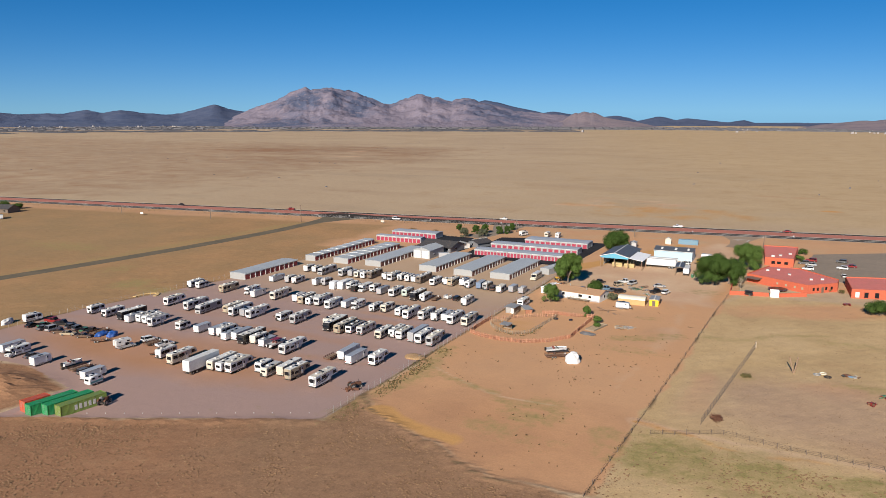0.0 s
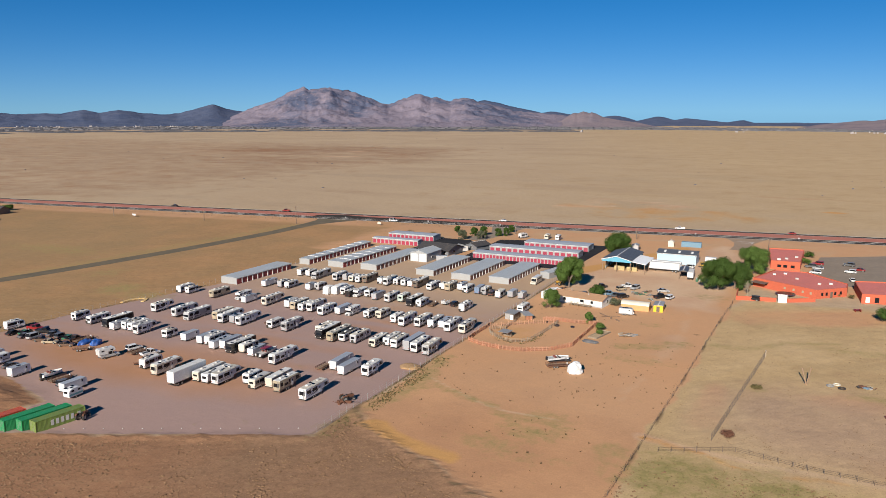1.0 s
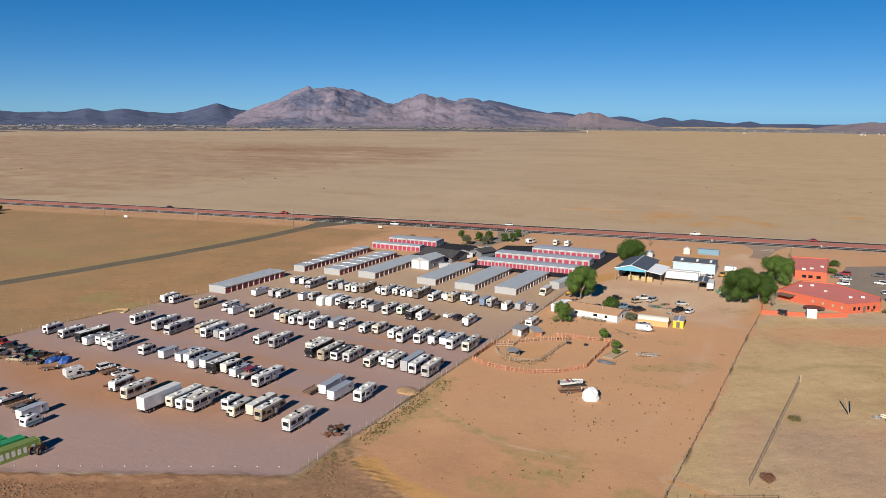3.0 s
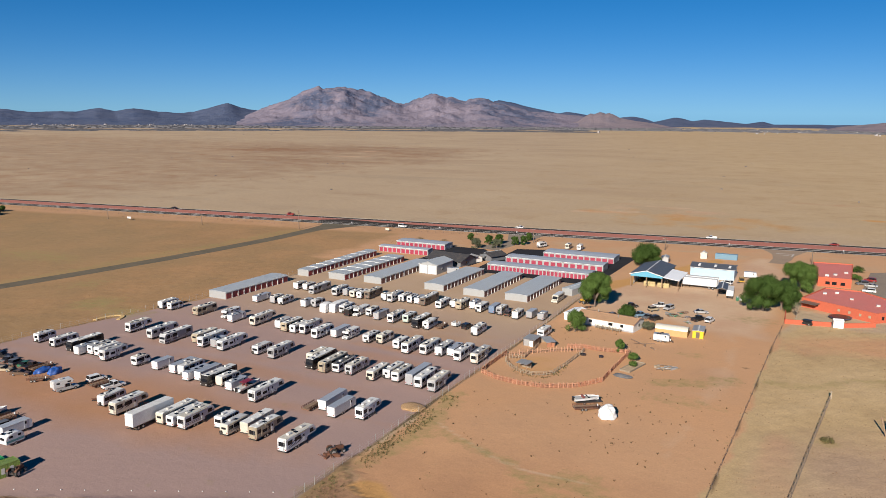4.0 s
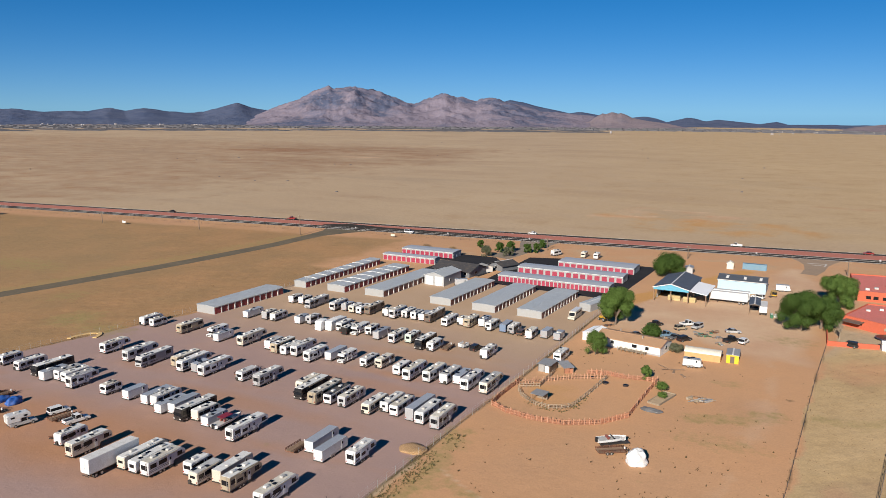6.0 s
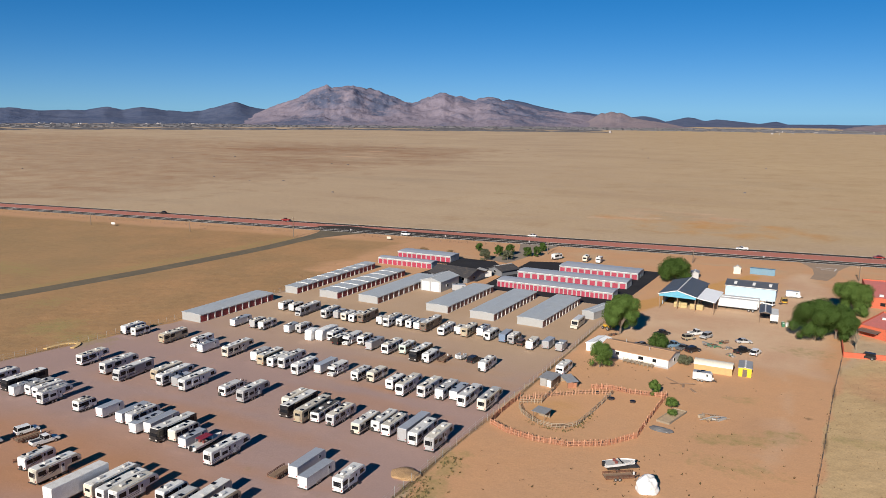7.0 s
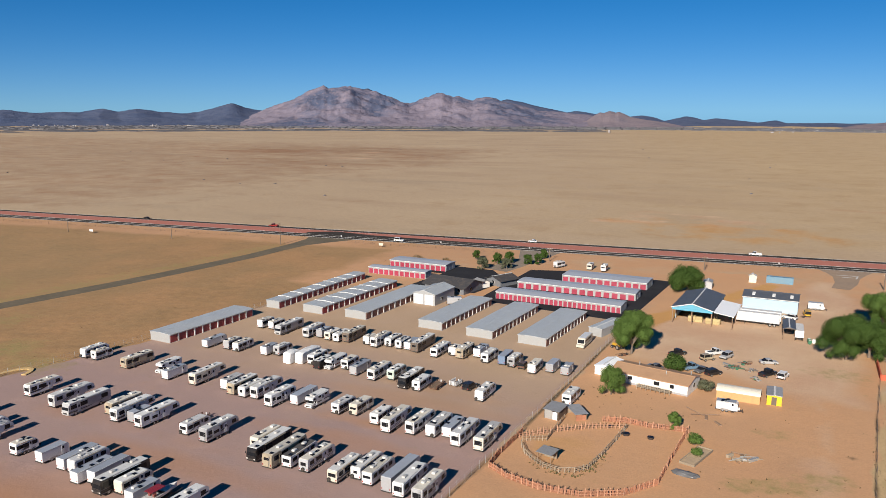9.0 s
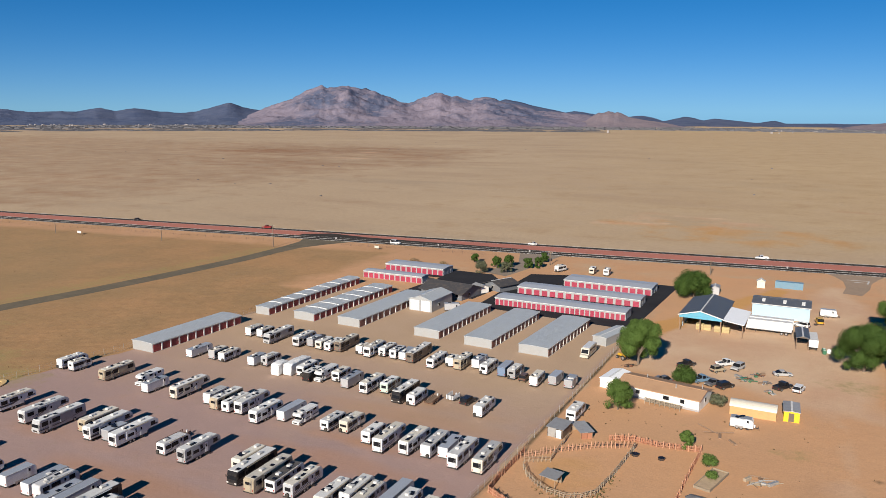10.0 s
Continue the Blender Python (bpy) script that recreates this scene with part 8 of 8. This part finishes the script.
def sprinkle(name, region, count, size, material, label, seed, keep):
    """Tufts of dry grass or weeds, each a few bent blades."""
    r = np.random.RandomState(seed)
    x0, x1, y0, y1 = region
    x, y = r.uniform(x0, x1, count * 3), r.uniform(y0, y1, count * 3)
    ok = keep(x, y) > r.uniform(0, 1, len(x))
    x, y = x[ok][:count], y[ok][:count]
    n, blades = len(x), 4
    a = r.uniform(0, 6.283, (n, blades))
    s = size * r.uniform(0.4, 1.5, (n, 1)) * r.uniform(0.7, 1.3, (n, blades))
    bx, by = x[:, None] + np.cos(a) * s * 0.15, y[:, None] + np.sin(a) * s * 0.15
    tx, ty, tz = x[:, None] + np.cos(a) * s * 0.75, y[:, None] + np.sin(a) * s * 0.75, s * r.uniform(0.5, 1.0, (n, blades))
    px, py = -np.sin(a) * s * 0.28, np.cos(a) * s * 0.28
    v = np.stack([np.stack([bx - px, by - py, bx * 0 - 0.05], -1), np.stack([bx + px, by + py, bx * 0 - 0.05], -1), np.stack([tx, ty, tz], -1)], 2).reshape(-1, 3)
    me = bpy.data.meshes.new(name)
    me.from_pydata(v.tolist(), [], np.arange(len(v)).reshape(-1, 3).tolist())
    me.materials.append(material)
    return tagged(new(name, me), label, "grass", kind="stuff")


def open_ground(x, y):
    return np.where((inside(YARD, x, y) < 0) & (inside(LOT, x, y) < 0), 0.6 + 0.35 * waver(x, y, 0.12, 21), 0.0)


def west_field(x, y):
    return np.where((inside(YARD, x, y) < -1) & (y < 415 + 0.1367 * (x + 154)) & (np.abs(x + 303 - (y - 200) * 0.16) > 7), np.clip(0.2 + 0.9 * waver(x, y, 0.06, 25), 0.05, 1), 0.0)


def lot_ground(x, y):
    clear = np.clip((np.hypot((x + 80) / 18, (y - 220) / 24) - 1) * 4, 0, 1)
    return np.where(inside(LOT, x, y) > 1, np.clip(0.35 + 0.8 * waver(x, y, 0.07, 22), 0, 1), 0.0) * clear * (y < 262)


sprinkle("dry_grass", (-230, 40, 70, 180), 7000, 0.17, TUFT, "dry brown tufts of grass on the near slope", 1, open_ground)
sprinkle("dry_grass_east", (-32, 50, 140, 300), 4000, 0.16, TUFT, "dry straw grass in the east field", 2, open_ground)
sprinkle("field_grass", (-520, -214, 140, 400), 2200, 0.20, TUFT, "dry brown grass in the west field", 8, west_field)
sprinkle("lot_weeds", (-97, -30, 112, 262), 380, 0.30, DARK_WEED, "scattered dry weeds on bare dirt", 3, lot_ground)
sprinkle("green_weeds", (-99, -90, 131, 190), 1500, 0.30, WEED, "green weeds along the yard fence", 4, lambda x, y: np.clip(1 - np.abs(x + 95) / 3.2, 0, 1) * (0.5 + 0.6 * waver(x, y, 0.2, 23)))
sprinkle("path_weeds", (-37, -25, 118, 268), 420, 0.20, DARK_WEED, "dry weeds along the wire fence", 5, lambda x, y: np.clip(1 - np.abs(x - (-35.2 + (y - 121) * 0.044)) / 1.1, 0, 1))
sprinkle("field_weeds", (-33, 40, 122, 160), 1800, 0.22, WEED, "green weeds in the east field", 6, lambda x, y: np.clip(0.1 + 1.1 * waver(x, y, 0.08, 24), 0, 1) * np.clip(1 - np.abs(y - 145 - 0.1 * x) / 9, 0, 1))
sprinkle("lot_clods", (-97, -30, 130, 262), 1300, 0.34, DARK_WEED, "dark tufts of weeds on bare dirt", 9, lambda x, y: np.maximum.reduce([np.clip(1 - np.hypot((x + 33.4) / 3.4, (y - 248) / 11), 0, 1) * 0.5, np.clip(1 - np.hypot((x + 45) / 9, (y - 198) / 5), 0, 1) * 0.3, np.clip(1 - np.hypot((x + 53) / 11, (y - 180) / 5), 0, 1) * 0.4, np.clip(1 - np.abs(np.hypot(x + 66, y - 150) - 22) / 1.4, 0, 1) * 0.15]))
sprinkle("pen_weeds", (-96, -74, 208, 242), 900, 0.34, WEED, "yellow weeds along the inner pen", 11, lambda x, y: np.clip(1 - along([(-89, 214.6), (-83, 212), (-80, 213), (-78, 216), (-77, 223)], x, y) / 1.6, 0, 1) * 0.9)


def hummocks(name, region, count, size, material, label, seed, keep):
    """Low lumps of soil held by dead grass, each an uneven little cone."""
    r = np.random.RandomState(seed)
    x0, x1, y0, y1 = region
    x, y = r.uniform(x0, x1, count * 4), r.uniform(y0, y1, count * 4)
    ok = keep(x, y) > r.uniform(0, 1, len(x))
    x, y = x[ok][:count], y[ok][:count]
    n, k = len(x), 6
    s = size * r.uniform(0.45, 1.5, (n, 1)) ** 1.3
    a = np.linspace(0, 2 * np.pi, k, endpoint=False)[None] + r.uniform(0, 6.28, (n, 1))
    w = s * r.uniform(0.7, 1.3, (n, k))
    foot = np.stack([x[:, None] + np.cos(a) * w, y[:, None] + np.sin(a) * w, -0.06 + 0 * w], -1)
    rim = np.stack([x[:, None] + np.cos(a) * w * 0.55, y[:, None] + np.sin(a) * w * 0.55, s * r.uniform(0.14, 0.36, (n, k))], -1)
    v = np.concatenate([foot, rim], 1).reshape(-1, 3)
    one = [(i, (i + 1) % k, k + (i + 1) % k, k + i) for i in range(k)]
    faces = [tuple(q + 2 * k * j for q in f) for j in range(n) for f in one] + [tuple(2 * k * j + k + i for i in range(k)) for j in range(n)]
    me = bpy.data.meshes.new(name)
    me.from_pydata(v.tolist(), [], faces)
    me.materials.append(material)
    return tagged(new(name, me), label, "scrub", kind="stuff")


SCRUB = leaf_material("scrub_lump", (0.235, 0.142, 0.082), (0.36, 0.222, 0.128))
hummocks("scrub_hummocks", (-215, 40, 72, 150), 20000, 0.21, SCRUB, "low brown lumps of dead scrub on the near slope", 31, lambda x, y: np.where((inside(YARD, x, y) < -1) & (inside(LOT, x, y) < -1), np.clip(0.35 + 0.75 * waver(x, y, 0.07, 34), 0.04, 1), 0.0))
hummocks("bank_hummocks", (-170, -34, 95, 156), 420, 0.32, SCRUB, "lumps of dead weeds along the eroded bank", 32, lambda x, y: np.clip(1 - np.minimum(along([(-170, 97), (-134, 112.5), (-98.5, 129)], x, y), along([(-98, 150), (-93, 142.5), (-87, 137), (-76, 130.5), (-64, 125.5), (-50, 120.5), (-36, 121)], x, y)) / 1.5, 0, 1))
pile = lump("dirt_mound", -99.9, 179.0, 0, 3.0, 2.4, 0.75, EARTH, "low mound of sandy earth at the yard's edge", "dirt mound", 9)
ring = empty("sand_ring", pose(-224.6, 198.6, 0), "low curved sand kerb at the yard's edge", "kerb")
part("kerb", prism(bmesh.new(), oval(0, 0, 3.8, 6.8, 200, 20, 12) + oval(0, 0, 2.5, 5.4, 20, 200, 12), "z", 0.0, 0.3, bevel=0.1), PALE_EARTH, ring)


# ---- far woods and the town across the plain ----
def far_stuff(name, count, dist0, dist1, az0, az1, size, tall, material, label, seed, clumpy=0.0):
    r = np.random.RandomState(seed)
    az, d = np.radians(r.uniform(az0, az1, count)), r.uniform(dist0, dist1, count)
    x, y = d * np.sin(az), d * np.cos(az)
    keep = waver(x * 0.25, y, 0.02, seed) > clumpy
    x, y = x[keep], y[keep]
    s, h = size * r.uniform(0.5, 1.5, len(x)), tall * r.uniform(0.6, 1.4, len(x))
    k = np.array([(-1, -1, 0), (1, -1, 0), (1, 1, 0), (-1, 1, 0), (-0.6, -0.6, 1), (0.6, -0.6, 1), (0.6, 0.6, 1), (-0.6, 0.6, 1)], float)
    v = np.stack([x[:, None] + k[:, 0] * s[:, None], y[:, None] + k[:, 1] * s[:, None], k[:, 2] * h[:, None] - 0.2], -1).reshape(-1, 3)
    q = np.array([(0, 1, 5, 4), (1, 2, 6, 5), (2, 3, 7, 6), (3, 0, 4, 7), (4, 5, 6, 7)])
    f = (np.arange(len(x))[:, None, None] * 8 + q[None]).reshape(-1, 4)
    me = bpy.data.meshes.new(name)
    me.from_pydata(v.tolist(), [], f.tolist())
    me.materials.append(material)
    return tagged(new(name, me), label, name.replace("_", " "), kind="stuff")


DUSTY = surface("dusty_wall", (0.30, 0.28, 0.28), 0.9)
far_stuff("far_woods", 3800, 2650, 3300, -75, -16, 20, 1.6, WOODS, "dark strips of far woodland at the plain's edge", 3, 0.05)
far_stuff("far_trees", 3200, 3000, 3450, -75, 25, 14, 3.5, WOODS, "dark woodland at the foot of the hills", 4, -0.6)
far_stuff("far_town", 150, 3300, 3700, -60, -44, 3.4, 4.0, DUSTY, "pale houses of a far town", 5, 0.1)
far_stuff("far_houses", 260, 2750, 3300, -5, 8, 3.6, 4.0, DUSTY, "pale houses of a far town", 6, 0.1)
far_stuff("plain_shrubs", 260, 620, 2300, -70, 25, 0.9, 0.8, WOODS, "scattered shrubs on the far plain", 7, 0.2)
tank = empty("far_tank", pose(-691, 2509, 0), "pale far building on the plain", "building")
part("wall", a_box(-3, 3, -4, 4, 0, 8, bevel=0.5), DUSTY, tank)
